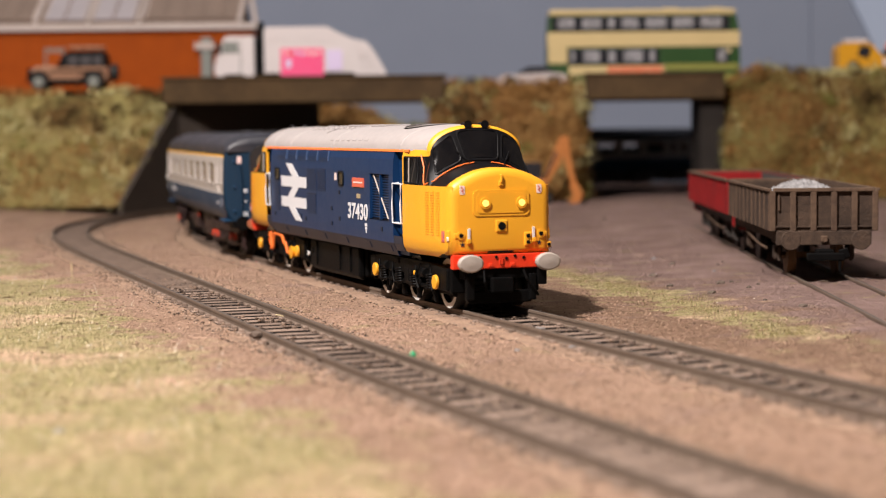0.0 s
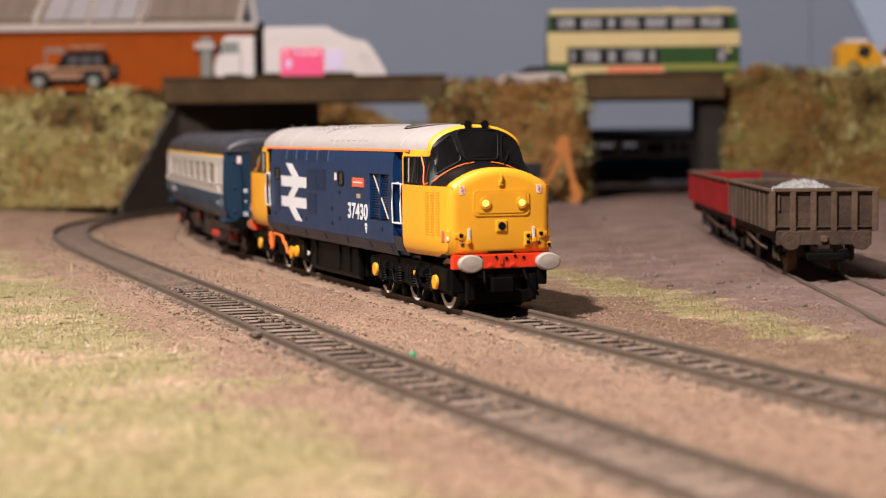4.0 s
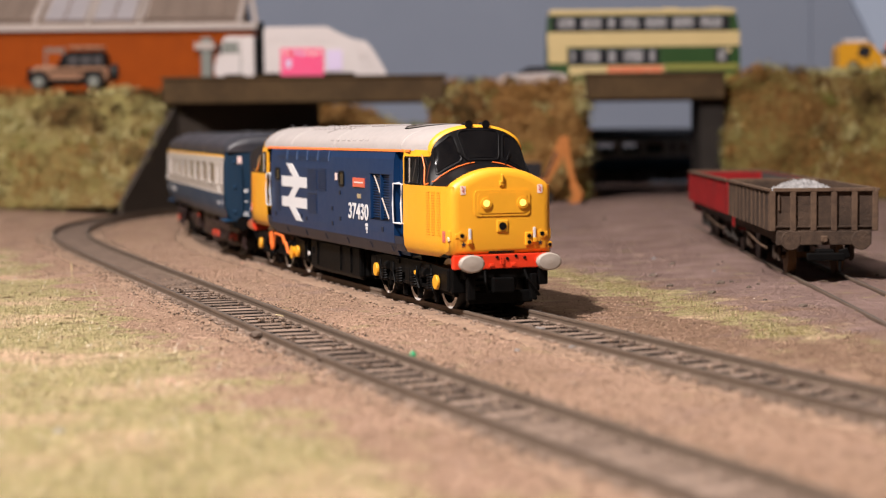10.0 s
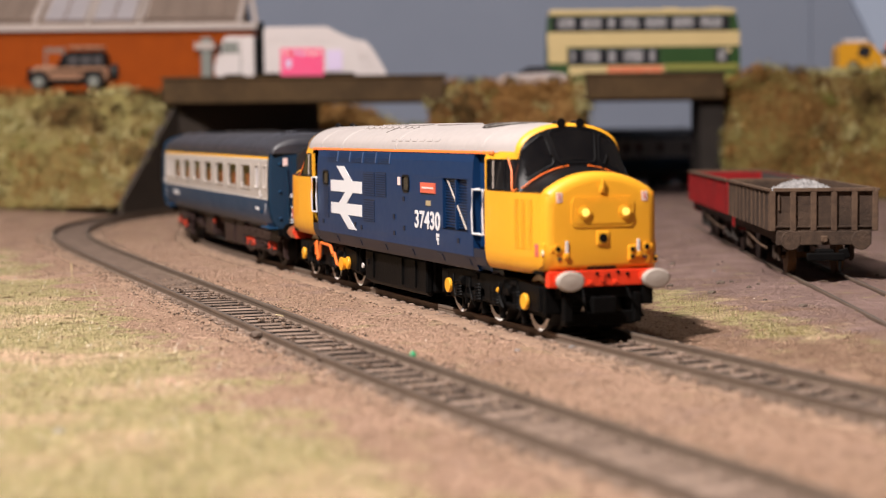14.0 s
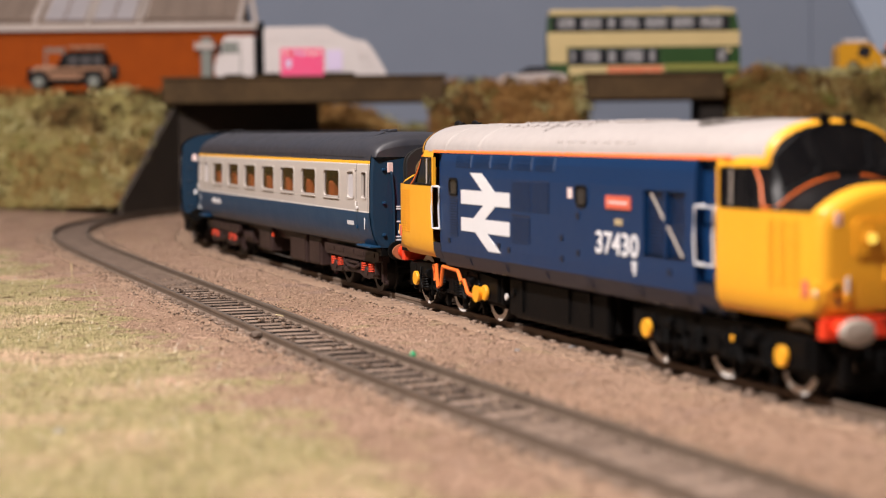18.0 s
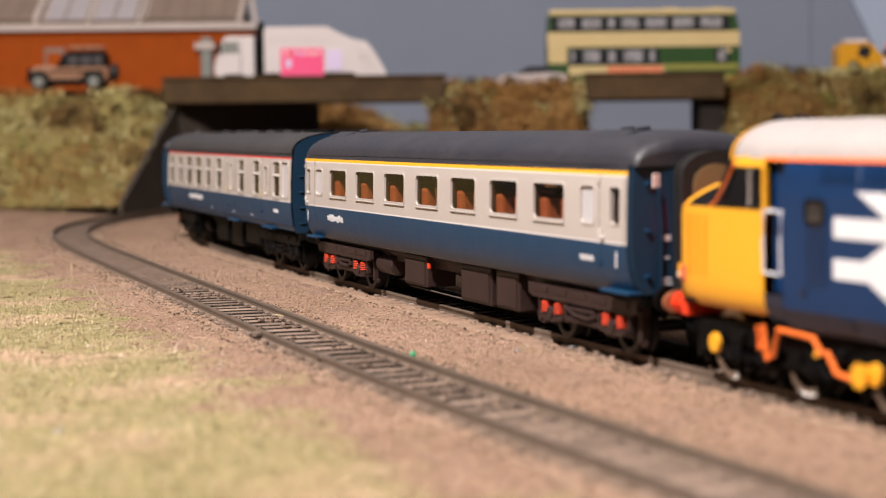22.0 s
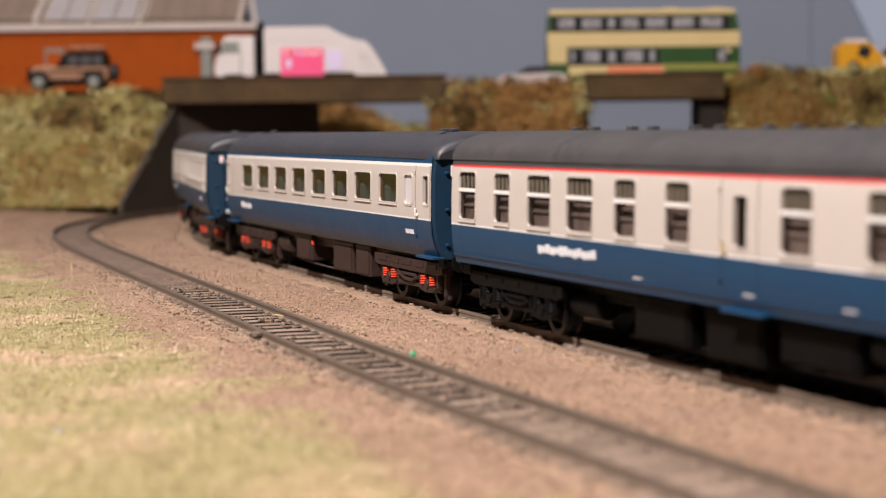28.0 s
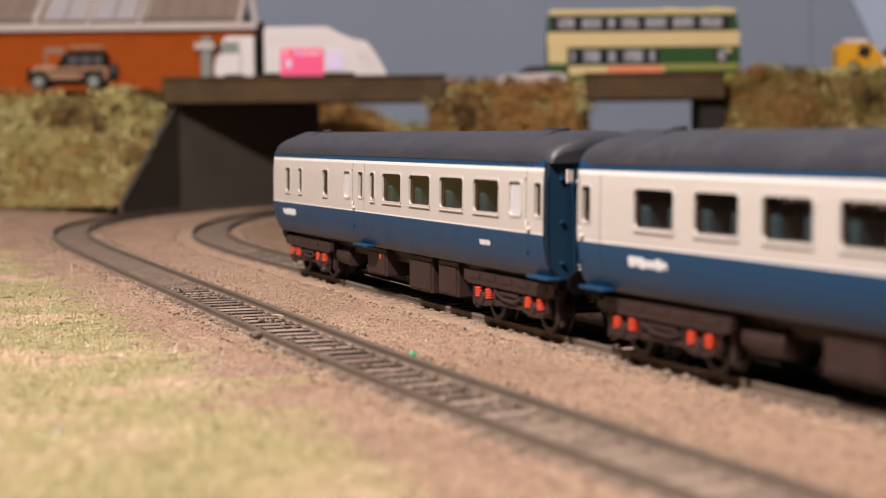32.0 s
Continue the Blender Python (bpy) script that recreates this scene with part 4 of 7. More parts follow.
        put("lamp_bracket", bm, coach_line, loco, "white lamp bracket")
        bm = bmesh.new()
        box(bm, (fx + 0.3, sgn * 9.7, 19.7), (0.9, 1.2, 1.3), 0.2)
        put("lamp_bracket_foot", bm, warn_yellow, loco)
        bm = bmesh.new()
        star = [(sgn * 11.4 + (0.8 if k % 2 == 0 else 0.34) * math.sin(math.pi * k / 5), 18.9 + (0.8 if k % 2 == 0 else 0.34) * math.cos(math.pi * k / 5)) for k in range(10)]
        slab(bm, star, fx - 0.6, fx + 0.16, "YZ")
        put("star_mark", bm, loco_blue_dark, loco, "small dark blue star")
        bm = bmesh.new()
        cyl(bm, (x_face + 2.4, sgn * 11.4, 14.0), 1.7, 6.0, "X", 16)
        cyl(bm, (x_face + 5.0, sgn * 11.4, 14.0), 2.1, 2.0, "X", 16)
        buf = put("buffer", bm, beam_red, loco, "red buffer shank with oval grey head")
        bm = bmesh.new()
        ring = [(sgn * 11.4 + 3.7 * math.cos(a), 14.0 + 2.45 * math.sin(a)) for a in (2 * math.pi * k / 28 for k in range(28))]
        loft(bm, [[(x_face + 5.8, y, z) for y, z in ring], [(x_face + 6.6, y, z) for y, z in ring],
                  [(x_face + 7.0, sgn * 11.4 + (y - sgn * 11.4) * 0.85, 14 + (z - 14) * 0.85) for y, z in ring], [(x_face + 7.2, sgn * 11.4 + (y - sgn * 11.4) * 0.2, 14 + (z - 14) * 0.2) for y, z in ring]])
        put("buffer_head", bm, buffer_grey if end > 0 else buffer_brown, buf, "oval grey metal buffer head", smooth=False)
    bm = bmesh.new()
    box(bm, (fx + 0.1, 0, 23.8), (1.0, 3.4, 3.4), 0.3)
    sock = put("marker_socket", bm, warn_yellow, loco)
    bm = bmesh.new()
    cyl(bm, (fx + 0.6, 0, 23.8), 1.1, 0.35, "X", 18)
    put("socket_lens", bm, gloss_black, sock)
    bm = bmesh.new()
    box(bm, (fx + 0.1, 0, 35.6), (1.0, 1.5, 1.6), 0.3)
    box(bm, (fx + 0.5, 0, 37.0), (0.8, 0.7, 2.4), 0.25)
    put("lamp_iron", bm, warn_yellow, loco, "yellow lamp iron")
    bm = bmesh.new()
    box(bm, (fx + 0.1, 7.9, 20.0), (1.0, 2.2, 3.8), 0.3)
    for zz in (19.1, 20.9):
        cyl(bm, (fx + 0.7, 7.9, zz), 0.55, 0.3, "X", 12, mat=1)
    put("twin_socket", bm, [warn_yellow, gloss_black], loco)
    bm = bmesh.new()
    box(bm, (fx - 1.2, 14.3, 18.2), (1.6, 2.0, 1.8), 0.3)
    cyl(bm, (fx - 0.3, 14.5, 18.2), 0.5, 0.4, "X", 10, mat=1)
    put("corner_socket", bm, [warn_yellow, gloss_black], loco)
    for k in range(4):
        bm = bmesh.new()
        cyl(bm, (fx - 0.1, -2.4 + 1.7 * k, 19.0), 0.32, 0.4, "X", 8)
        put("rivet", bm, warn_yellow, loco)
    bm = bmesh.new()
    box(bm, (fx - 1.0, 0, 16.8), (1.6, 7.6, 1.0), 0.15)
    put("coupling_slot", bm, gloss_black, loco)
    bm = bmesh.new()
    box(bm, (x_face - 1.0, 0, 14.0), (2.6, 28.6, 4.0), 0.25)
    for y in (-1.6, 1.4, 4.0, 6.6, -6.4):
        cyl(bm, (x_face + 0.4, y, 14.4 + 0.25 * y % 1.2), 0.45, 0.25, "X", 10, mat=1)
    box(bm, (x_face + 0.4, 0, 14.0), (0.5, 0.9, 1.9), 0.1, mat=1)
    for y in (-3.4, 3.2):
        box(bm, (x_face + 0.6, y, 13.0), (0.9, 1.2, 1.0), 0.2)
    put("buffer_beam", bm, [beam_red, gloss_black], loco, "red buffer beam with black pipe holes")
    bm = bmesh.new()
    box(bm, (x_face - 2.5, 0, 10.6), (4, 22, 3.0), 0.4)
    put("bufferbeam_underside", bm, matt_black, loco)
    for nm_, c_, d_ in (("step_box", (x_face - 1.0, 12.2, 9.6), (2.5, 3.0, 5.0)), ("step_bracket", (x_face - 0.6, -9.2, 6.8), (2.2, 2.4, 7.0)), ("step_bracket", (x_face - 0.6, 9.4, 6.6), (2.2, 2.0, 7.4)),
                        ("coupler", (x_face + 0.3, 0, 7.4), (2.0, 6.4, 4.2)), ("snow_plough", (x_face - 2.0, 0, 4.0), (2.5, 19, 3.4))):
        put(nm_, box(bmesh.new(), c_, d_, 0.35), matt_black, loco)
    bm = bmesh.new()
    tube(bm, [(x_face - 0.5, 6.6, 12.0), (x_face + 1.0, 7.2, 9.0), (x_face + 0.8, 9.8, 5.6), (x_face - 0.5, 11.2, 4.2)], 0.4)
    tube(bm, [(x_face - 0.5, -5.0, 12.0), (x_face + 0.7, -5.2, 8.4), (x_face + 0.3, -4.4, 5.4)], 0.4)
    put("brake_hose", bm, matt_black, loco)
    for sgn in (-1, 1):
        bm = bmesh.new()
        cyl(bm, (94.0, sgn * 2.6, 52.0), 0.6, 2.8, "X", 14)
        cyl(bm, (96.2, sgn * 2.6, 52.0), 0.65, 1.8, "X", 16, r2=1.2)
        cyl(bm, (93.6, sgn * 2.6, 51.6), 0.45, 1.2, "Z", 8)
        put("horn", bm, gloss_black, loco, "black roof horn")
        bm = bmesh.new()
        tube(bm, [tuple(screen(0.62 if sgn < 0 else 0.3, 0.02, 0.6)), tuple(screen(0.70 if sgn < 0 else 0.26, 0.45, 0.7))], 0.14, 5)
        put("wiper", bm, gloss_black, loco)
    return cab_ob


cab(1, False)
cab(-1, True)

# side fittings of the locomotive
def fit(name, mat, parent, x0, x1, z0, z1, out=0.14, label="", n=3, lean=0.0):
    bm = bmesh.new()
    LOCO_SIDE.patch(bm, x0, x1, z0, z1, out, n, lean)
    return part(name, bm, mat, parent, label)


emblem = fit("emblem_bar", white_paint, loco, -56.0, -22.4, 30.9, 34.6, 0.14, "white painted emblem bar")
fit("emblem_bar", white_paint, loco, -56.0, -22.6, 23.7, 27.3, 0.14, "white painted emblem bar")
for z0, z1, xa, lean in ((34.6, 39.2, -40.6, -9.0), (27.3, 30.9, -47.1, 7.0), (19.2, 23.7, -36.9, -9.0)):
    fit("emblem_stroke", white_paint, loco, xa, xa + 8.2, z0, z1, 0.14, "white painted slanting stroke", 2, lean)
for x0, x1, z0, z1 in ((-65.0, -58.6, 33.0, 37.4), (16.8, 22.8, 32.9, 37.5)):
    bm = bmesh.new()
    LOCO_SIDE.frame_ring(bm, x0 + 0.5, x1 - 0.5, z0 + 0.4, z1 - 0.4, 0.6, 0.35, 0.05, 0.9)
    w = part("side_window", bm, gloss_black, loco, "small dark side window")
    bm = bmesh.new()
    LOCO_SIDE.pane(bm, x0 + 0.5, x1 - 0.5, z0 + 0.4, z1 - 0.4, -0.06)
    part("pane", bm, smoky_pane, w)
for k in range(5):
    x = -60.6 + 13.4 * k
    g = fit("roof_side_grille", loco_blue, loco, x, x + 11.4, 40.6, 44.0, 0.05)
    # Thin pale blue strip at the divide between two panels.
    fit("grille_edge", pale_edge, g, x + 11.5, x + 11.9, 40.6, 44.0, 0.3)
    for j in range(5):
        fit("slat", loco_blue, g, x + 0.2, x + 11.2, 40.75 + 0.64 * j, 41.15 + 0.64 * j, 0.2, n=1)
for x0, x1, z0, z1 in ((-20.9, -9.4, 30.6, 37.8), (-8.4, 1.7, 30.6, 37.9), (-21.1, -9.8, 22.6, 29.4), (-64.6, -58.6, 22.0, 32.2)):
    g = fit("side_grille", loco_blue_dark, loco, x0, x1, z0, z1, 0.05, "dark blue louvred grille")
    k, z = 0, z0 + 0.12
    while z < z1 - 0.3:
        fit("slat", loco_blue, g, x0 + 0.15, x1 - 0.15, z, z + 0.42, 0.2, n=1)
        z += 0.72
fit("small_label", label_pink, loco, 12.4, 14.9, 34.5, 36.9, 0.12, "small white label")
fit("nameplate", plate_red, loco, 32.9, 45.1, 32.9, 35.8, 0.3, "red metal nameplate")
fit("nameplate_lettering", label_pink, loco, 34.4, 43.8, 34.1, 34.6, 0.36)
fit("badge", brass, loco, 37.3, 41.0, 29.4, 30.8, 0.2, "small cast badge")
lettering("running_number", "37430", 4.7, white_paint, loco, 27.3, -17.86, 22.95, "white running number", 21.6)
for k, (a, b, c) in enumerate(((48.8, 21.0, 2.4), (48.8, 19.9, 2.0), (48.9, 18.9, 0.9))):
    fit("depot_mark", white_paint, loco, a - c / 2 - 2.2, a + c / 2 - 2.2, b, b + 0.9, 0.12)
for x, z in ((-30.5, 20.5), (-24.0, 19.8), (8.0, 24.5), (8.2, 19.6), (17.0, 30.0), (17.2, 21.5), (-66.0, 20.0), (62.0, 20.2)):
    fit("grab_step", loco_blue_dark, loco, x, x + 1.6, z, z + 1.3, 0.25)
for x in (-55, -30, -5, 20, 45, 66):
    fit("jacking_point", loco_blue_dark, loco, x, x + 4.2, 14.6, 16.4, 0.3)
# radiator recess with its frames
bm = bmesh.new()
box(bm, (60.0, -16.4, 30.4), (20.2, 0.4, 14.0), 0)
rec = part("radiator_recess", bm, loco_blue_dark, loco, "recessed dark blue radiator grille")
for k in range(17):
    bm = bmesh.new()
    box(bm, (60.0, -16.75, 24.2 + 0.79 * k), (19.6, 0.35, 0.4), 0, rx=25)
    part("slat", bm, loco_blue, rec)
for x in (50.3, 60.6, 69.7):
    bm = bmesh.new()
    box(bm, (x, -17.1, 30.4), (0.8, 1.2, 13.6), 0.1)
    part("post", bm, loco_blue, rec)
bm = bmesh.new()
tube(bm, [(53.4, -17.2, 36.9), (67.6, -17.2, 24.0)], 0.25)
part("brace", bm, buffer_grey, rec, "pale diagonal brace")

# tanks between the bogies
for sgn in (-1, 1):
    bm = bmesh.new()
    box(bm, (-4, sgn * 12.6, 8.0), (58, 2.0, 9.5), 0.5)
    box(bm, (-4, sgn * 11.6, 3.6), (56, 2.0, 2.4), 0.5, rx=sgn * 35)
    for x in (-24, 4, 16):
        box(bm, (x, sgn * 13.8, 8.4), (1.2, 0.7, 8.0), 0.2)
    cyl(bm, (-29.5, sgn * 13.9, 9.0), 1.0, 0.6, "Y", 12)
    part("fuel_tank", bm, matt_black, loco, "flat black tank side")
bm = bmesh.new()
box(bm, (-4, 0, 8.5), (60, 23, 10), 0.6)
part("underframe", bm, matt_black, loco)
bm = bmesh.new()
cyl(bm, (-33.5, -14.2, 7.6), 0.8, 0.5, "Y", 12)
part("gauge_dial", bm, coach_line, loco, "white gauge dial")


def loco_bogie(index, along, orange):
    bm = bmesh.new()
    for sgn in (-1, 1):
        y = sgn * 13.0
        slab(bm, [(-33, 9.5), (-33, 11.6), (-20, 12.6), (20, 12.6), (33, 11.6), (33, 9.5), (20, 8.4), (-20, 8.4)], y - 0.9, y + 0.9)
        box(bm, (0, y, 5.6), (48, 1.2, 1.2), 0.3)
        for x in (-27, 0, 27):
            box(bm, (x, sgn * 13.2, 7.8), (5.0, 1.6, 4.8), 0.7)
            box(bm, (x, sgn * 11.6, 9.6), (15.5, 1.6, 5.6), 0.5)
            box(bm, (x, sgn * 11.3, 8.3), (13.5, 0.6, 6.4), 0.25)
            box(bm, (x + 8.2, sgn * 11.0, 8.4), (2.0, 4.6, 7.0), 0.4)
            box(bm, (x + 8.0, sgn * 11.8, 6.4), (1.6, 1.4, 5.0), 0.4)
            box(bm, (x - 8.2, sgn * 11.0, 8.4), (2.0, 4.6, 7.0), 0.4)
            box(bm, (x - 8.0, sgn * 11.8, 6.4), (1.6, 1.4, 5.0), 0.4)
        for x in (-13.5, 13.5):
            box(bm, (x, sgn * 13.5, 9.4), (3.2, 1.6, 3.0), 0.4)
            box(bm, (x - 3, sgn * 13.2, 6.4), (0.8, 1.2, 6), 0.2)
            box(bm, (x + 5, sgn * 13.6, 11.5), (4.6, 1.4, 1.5), 0.3)
        for x in (-21, -6.5, 6.5, 21):
            box(bm, (x, sgn * 12.2, 3.4), (1.6, 1.4, 4.2), 0.4)
        box(bm, (0, sgn * 11.7, 7.4), (66, 0.5, 6.6), 0.15)
        for x in (-23, -10.5, 10.5, 23):
            box(bm, (x, sgn * 13.6, 6.2), (2.6, 1.2, 2.2), 0.4)
            tube(bm, [(x - 2, sgn * 13.9, 11), (x - 1.2, sgn * 14.4, 8), (x + 0.6, sgn * 14.4, 5), (x + 0.4, sgn * 13.4, 3)], 0.3, 6)
        for x in (-17, 17):
            cyl(bm, (x, sgn * 14.2, 9.6), 1.3, 2.4, "X", 12, bevel=0.2)
        for x in (-31.5, 31.5):
            box(bm, (x, sgn * 13.2, 8.6), (6.0, 1.6, 6.4), 0.5)
    box(bm, (0, 0, 10), (58, 22, 2.0), 0.3)
    ob = part("bogie", bm, matt_black, loco, "black six-wheel bogie", at=(along, 0, 0))
    for sgn in (-1, 1):
        for x in (-20.5, -6.5, 6.5, 20.5):
            bm = bmesh.new()
            tube(bm, [(x + 1.5 * math.cos(a), sgn * 13.9 + 1.0 * math.sin(a), 4.8 + 4.6 * a / (12 * math.pi)) for a in (12 * math.pi * k / 60 for k in range(61))], 0.3, 5)
            part("coil_spring", bm, matt_black, ob)
        for x in (-27, 27):
            bm = bmesh.new()
            cyl(bm, (x, sgn * 14.7, 7.6), 2.05, 1.0, "Y", 20, bevel=0.25)
            part("axle_cover", bm, warn_yellow, ob, "round yellow axle cover")
        bm = bmesh.new()
        box(bm, (8.5, sgn * 14.3, 9.0), (1.3, 0.8, 1.3), 0.3)
        part("filler_cap", bm, warn_yellow, ob)
        bm = bmesh.new()
        tube(bm, [(13, sgn * 14.2, 12), (11.6, sgn * 15.0, 8), (13.5, sgn * 15.0, 5), (12.4, sgn * 14.4, 3.4)], 0.35, 6)
        part("sand_pipe", bm, matt_black, ob)
    if orange:
        bm = bmesh.new()
        tube(bm, [(-9.5, -15.2, 8.2), (-10.0, -15.4, 12.4), (-8.0, -15.4, 12.9), (-6.5, -15.4, 6.4), (-4.5, -15.4, 7.4), (-2.6, -15.4, 12.6), (9.0, -15.4, 12.2), (11.5, -15.4, 9.6), (13.5, -15.4, 10.0), (16.5, -15.4, 6.6), (21.5, -15.2, 6.0), (25.5, -15.2, 7.2)], 0.55, 7)
        part("speedometer_cable", bm, orange_paint, ob, "bright orange cable")
        bm = bmesh.new()
        cyl(bm, (24.4, -15.4, 7.2), 2.3, 2.0, "Y", 18, r2=1.6)
        part("cable_drive", bm, warn_yellow, ob)
    bogies.append((index, ob, along))
    for x in (-27, 0, 27):
        wheelset(ob, x, 7.1, True)


loco_bogie(0, 74.0, False)
loco_bogie(0, -74.0, True)
train.append((loco, 74.0))


# ---- coaches ----
MK2_SIDE = Side([(14.6, 15.6), (16.5, 16.9), (19, 17.8), (22, 18.35), (25.5, 18.6), (32, 18.55), (38, 18.4), (41.4, 18.1), (43.2, 17.7)])
MK1_SIDE = Side([(15.2, 17.2), (17.2, 17.7), (19, 18.1), (22, 18.4), (25.5, 18.55), (32, 18.45), (38, 18.25), (41.4, 17.95), (43.2, 17.5)])


def coach(index, name, label, side, stripe, roof_mat, windows, frosted_w, doors, emblem_x, number_x, brown, seats, marks, brake=False, kitchen=False):
    """A coach. windows: (x0, x1) of the large panes; frosted_w: of the frosted ones; doors: (x0, x1, window x0, window x1)."""
    c = empty(name, label, "railway coach", "passenger train")
    X = 127.0 if kitchen else 125.0
    z0, z1 = (27.1, 39.4) if kitchen else (29.5, 37.7)
    holes = [(a, b, z0, z1) for a, b in windows + frosted_w] + [(d[2], d[3], z0 + 0.2, z1 - (2.0 if kitchen else 0)) for d in doors]
    levels = [14.6, 16.5, 19, 22, 25.3, 25.75, 28, 32, 36, 40.0, 40.35, 41.25, 42.2, 43.2]
    band = [0, 0, 0, 0, 2, 1, 1, 1, 1, 2, 4, 3, 3, 3] if stripe else [0, 0, 0, 0, 2, 1, 1, 1, 1, 1, 2, 0, 0, 0]
    if kitchen:
        band = [0, 0, 0, 0, 2, 1, 1, 1, 1, 1, 4, 3, 3, 3]
        levels[0], levels[10] = 15.2, 40.72
    mats = [coach_blue, coach_grey, coach_line, roof_mat, stripe or coach_line]
    for flip in (1, -1):
        bm = bmesh.new()
        side.panel(bm, -X, X, levels, band, holes, 0.0, flip)
        part("body_side", bm, mats, c, "blue and pearl grey painted side", smooth=True)
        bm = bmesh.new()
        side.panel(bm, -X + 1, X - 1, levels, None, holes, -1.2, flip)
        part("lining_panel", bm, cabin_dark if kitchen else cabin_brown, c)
    # windows of the near side with frames, panes and bars
    for a, b in windows:
        bm = bmesh.new()
        side.frame_ring(bm, a, b, z0, z1, 0.55, 0.2, 0.45, 1.2)
        w = part("window", bm, coach_grey, c)
        bm = bmesh.new()
        box(bm, ((a + b) / 2, side.at(z0 - 0.7) - 0.2, z0 - 0.75), (b - a + 0.4, 0.45, 0.35), 0.12)
        part("sill", bm, coach_grey, w)
        bm = bmesh.new()
        side.pane(bm, a, b, z0, z1, 0.3)
        p = part("pane", bm, clear_glass, w)
        p.visible_shadow = False
        if kitchen:
            bm = bmesh.new()
            side.patch(bm, a, b, 34.3, 35.2, 0.2, 1)
            part("window_bar", bm, coach_line, w, "pale bar under the sliding ventilator")
            n = int((b - a) / 2.4)
            for k in range(n):
                xa = a + (b - a) * (k + 0.22) / n
                bm = bmesh.new()
                box(bm, (xa + 0.55, side.at(37) + 0.8, 37.2), ((b - a) / n * 0.55, 0.3, 4.3), 0.08)
                part("ventilator_slat", bm, vent_olive, w)
    for a, b in frosted_w:
        bm = bmesh.new()
        side.frame_ring(bm, a, b, z0, z1, 0.6, 0.2, 0.6, 1.0)
        w = part("window", bm, coach_grey, c)
        bm = bmesh.new()
        side.pane(bm, a, b, z0, z1, 0.4)
        part("pane", bm, frosted, w, "frosted lavatory pane")
    for d0, d1, a, b in doors:
        zt = z1 - (2.0 if kitchen else 0)
        bm = bmesh.new()
        side.frame_ring(bm, a, b, z0 + 0.2, zt, 0.45, 0.2, 0.9, 0.7)
        w = part("door_window", bm, coach_grey, c)
        bm = bmesh.new()
        side.pane(bm, a, b, z0 + 0.2, zt)
        p = part("pane", bm, clear_glass, w)
        p.visible_shadow = False
        bm = bmesh.new()
        for x in (d0, d1):
            side.patch(bm, x - 0.11, x + 0.11, 15.6, 40.6, 0.03, 12)
        part("door_gap", bm, rubber, c, "dark door shut line")
        bm = bmesh.new()
        hx = d0 + 1.4
        tube(bm, [(hx, side.at(28) - 0.5, 28.6), (hx, side.at(27) - 0.6, 27.2)], 0.28, 6)
        box(bm, (hx + 0.4, side.at(26.6) - 0.35, 26.6), (1.8, 0.6, 0.8), 0.15)
        part("door_handle", bm, brass if kitchen else coach_line, c, "small door handle")
        bm = bmesh.new()
        box(bm, ((d0 + d1) / 2 + 1, -16.9, 14.9), (d1 - d0 + 2, 3.6, 0.7), 0.15)
        part("footboard", bm, coach_blue, c, "blue footboard under the door")
        for x in (d0 - 0.4,):
            for z in (20.5, 38.6):
                bm = bmesh.new()
                box(bm, (x, side.at(z) - 0.2, z), (0.7, 0.5, 1.0), 0.1)
                part("hinge", bm, coach_blue if z < 25 else coach_grey, c)
    # roof with rounded ends
    bm = bmesh.new()
    e = [arc_roof(18.0, 42.6, 50.1, 18, 2.35)]
    if kitchen:
        rings = [[(x, y, z) for y, z in e[0]] for x in (-X - 0.4, 0, X + 0.4)]
    else:
        dome = []
        for k in range(9):
            u = k / 8
            w_, top_ = 18.1 * (1 - 0.08 * u ** 2.6), 42.6 + 7.5 * (1 - 0.80 * u ** 2.4) ** 0.5
            dome.append((X - 15 + 16.8 * math.sin(u * math.pi / 2), arc_roof(w_, 42.4, top_, 18, 2.35)))
        rings = [[(-x, y, z) for y, z in ring] for x, ring in dome[::-1]] + [[(x, y, z) for y, z in e[0]] for x in (-60, 0, 60)] + [[(x, y, z) for y, z in ring] for x, ring in dome]
    loft(bm, rings, False, False)
    if not kitchen:
        for s in (-1, 1):
            f = bm.faces.new([bm.verts.new((s * dome[-1][0], y, z)) for y, z in dome[-1][1]])
    r = part("roof", bm, roof_mat, c, "slate grey curved roof", smooth=True)

    def rz(y):
        return 42.6 + 7.5 * (1 - min(1, abs(y) / 18.0) ** 2.35) ** (1 / 2.35)
    if kitchen:
        for k in range(11):
            bm = bmesh.new()
            box(bm, (-96 + 15.5 * k, 1.5 if k % 2 else 4.0, 50.4), (2.6, 2.4, 1.2), 0.4)
            part("roof_vent", bm, roof_mat, r)
        for k in range(4):
            bm = bmesh.new()
            cyl(bm, (74 + 9 * k, 2.0, 50.6), 2.6, 1.0, "Z", 16, bevel=0.3)
            part("roof_vent", bm, matt_black, r, "low round roof vent")
    else:
        for x in (-104, 96, 104):
            bm = bmesh.new()
            box(bm, (x, -4.0, rz(4.0) + 0.3), (3.0, 2.6, 1.1), 0.35, rx=6)
            part("roof_vent", bm, roof_mat, r)
        for x in (-110, 100):
            bm = bmesh.new()
            box(bm, (x, -9.5, rz(9.5) + 0.05), (17, 4.5, 0.3), 0.1, rx=19)
            part("roof_hatch", bm, roof_mat, r)
    if kitchen:
        for x in (-62, -20, 20, 62):
            bm = bmesh.new()
            loft(bm, [[(x + d, y * 1.002, z + 0.04) for y, z in e[0]] for d in (-0.15, 0.15)], False, False)
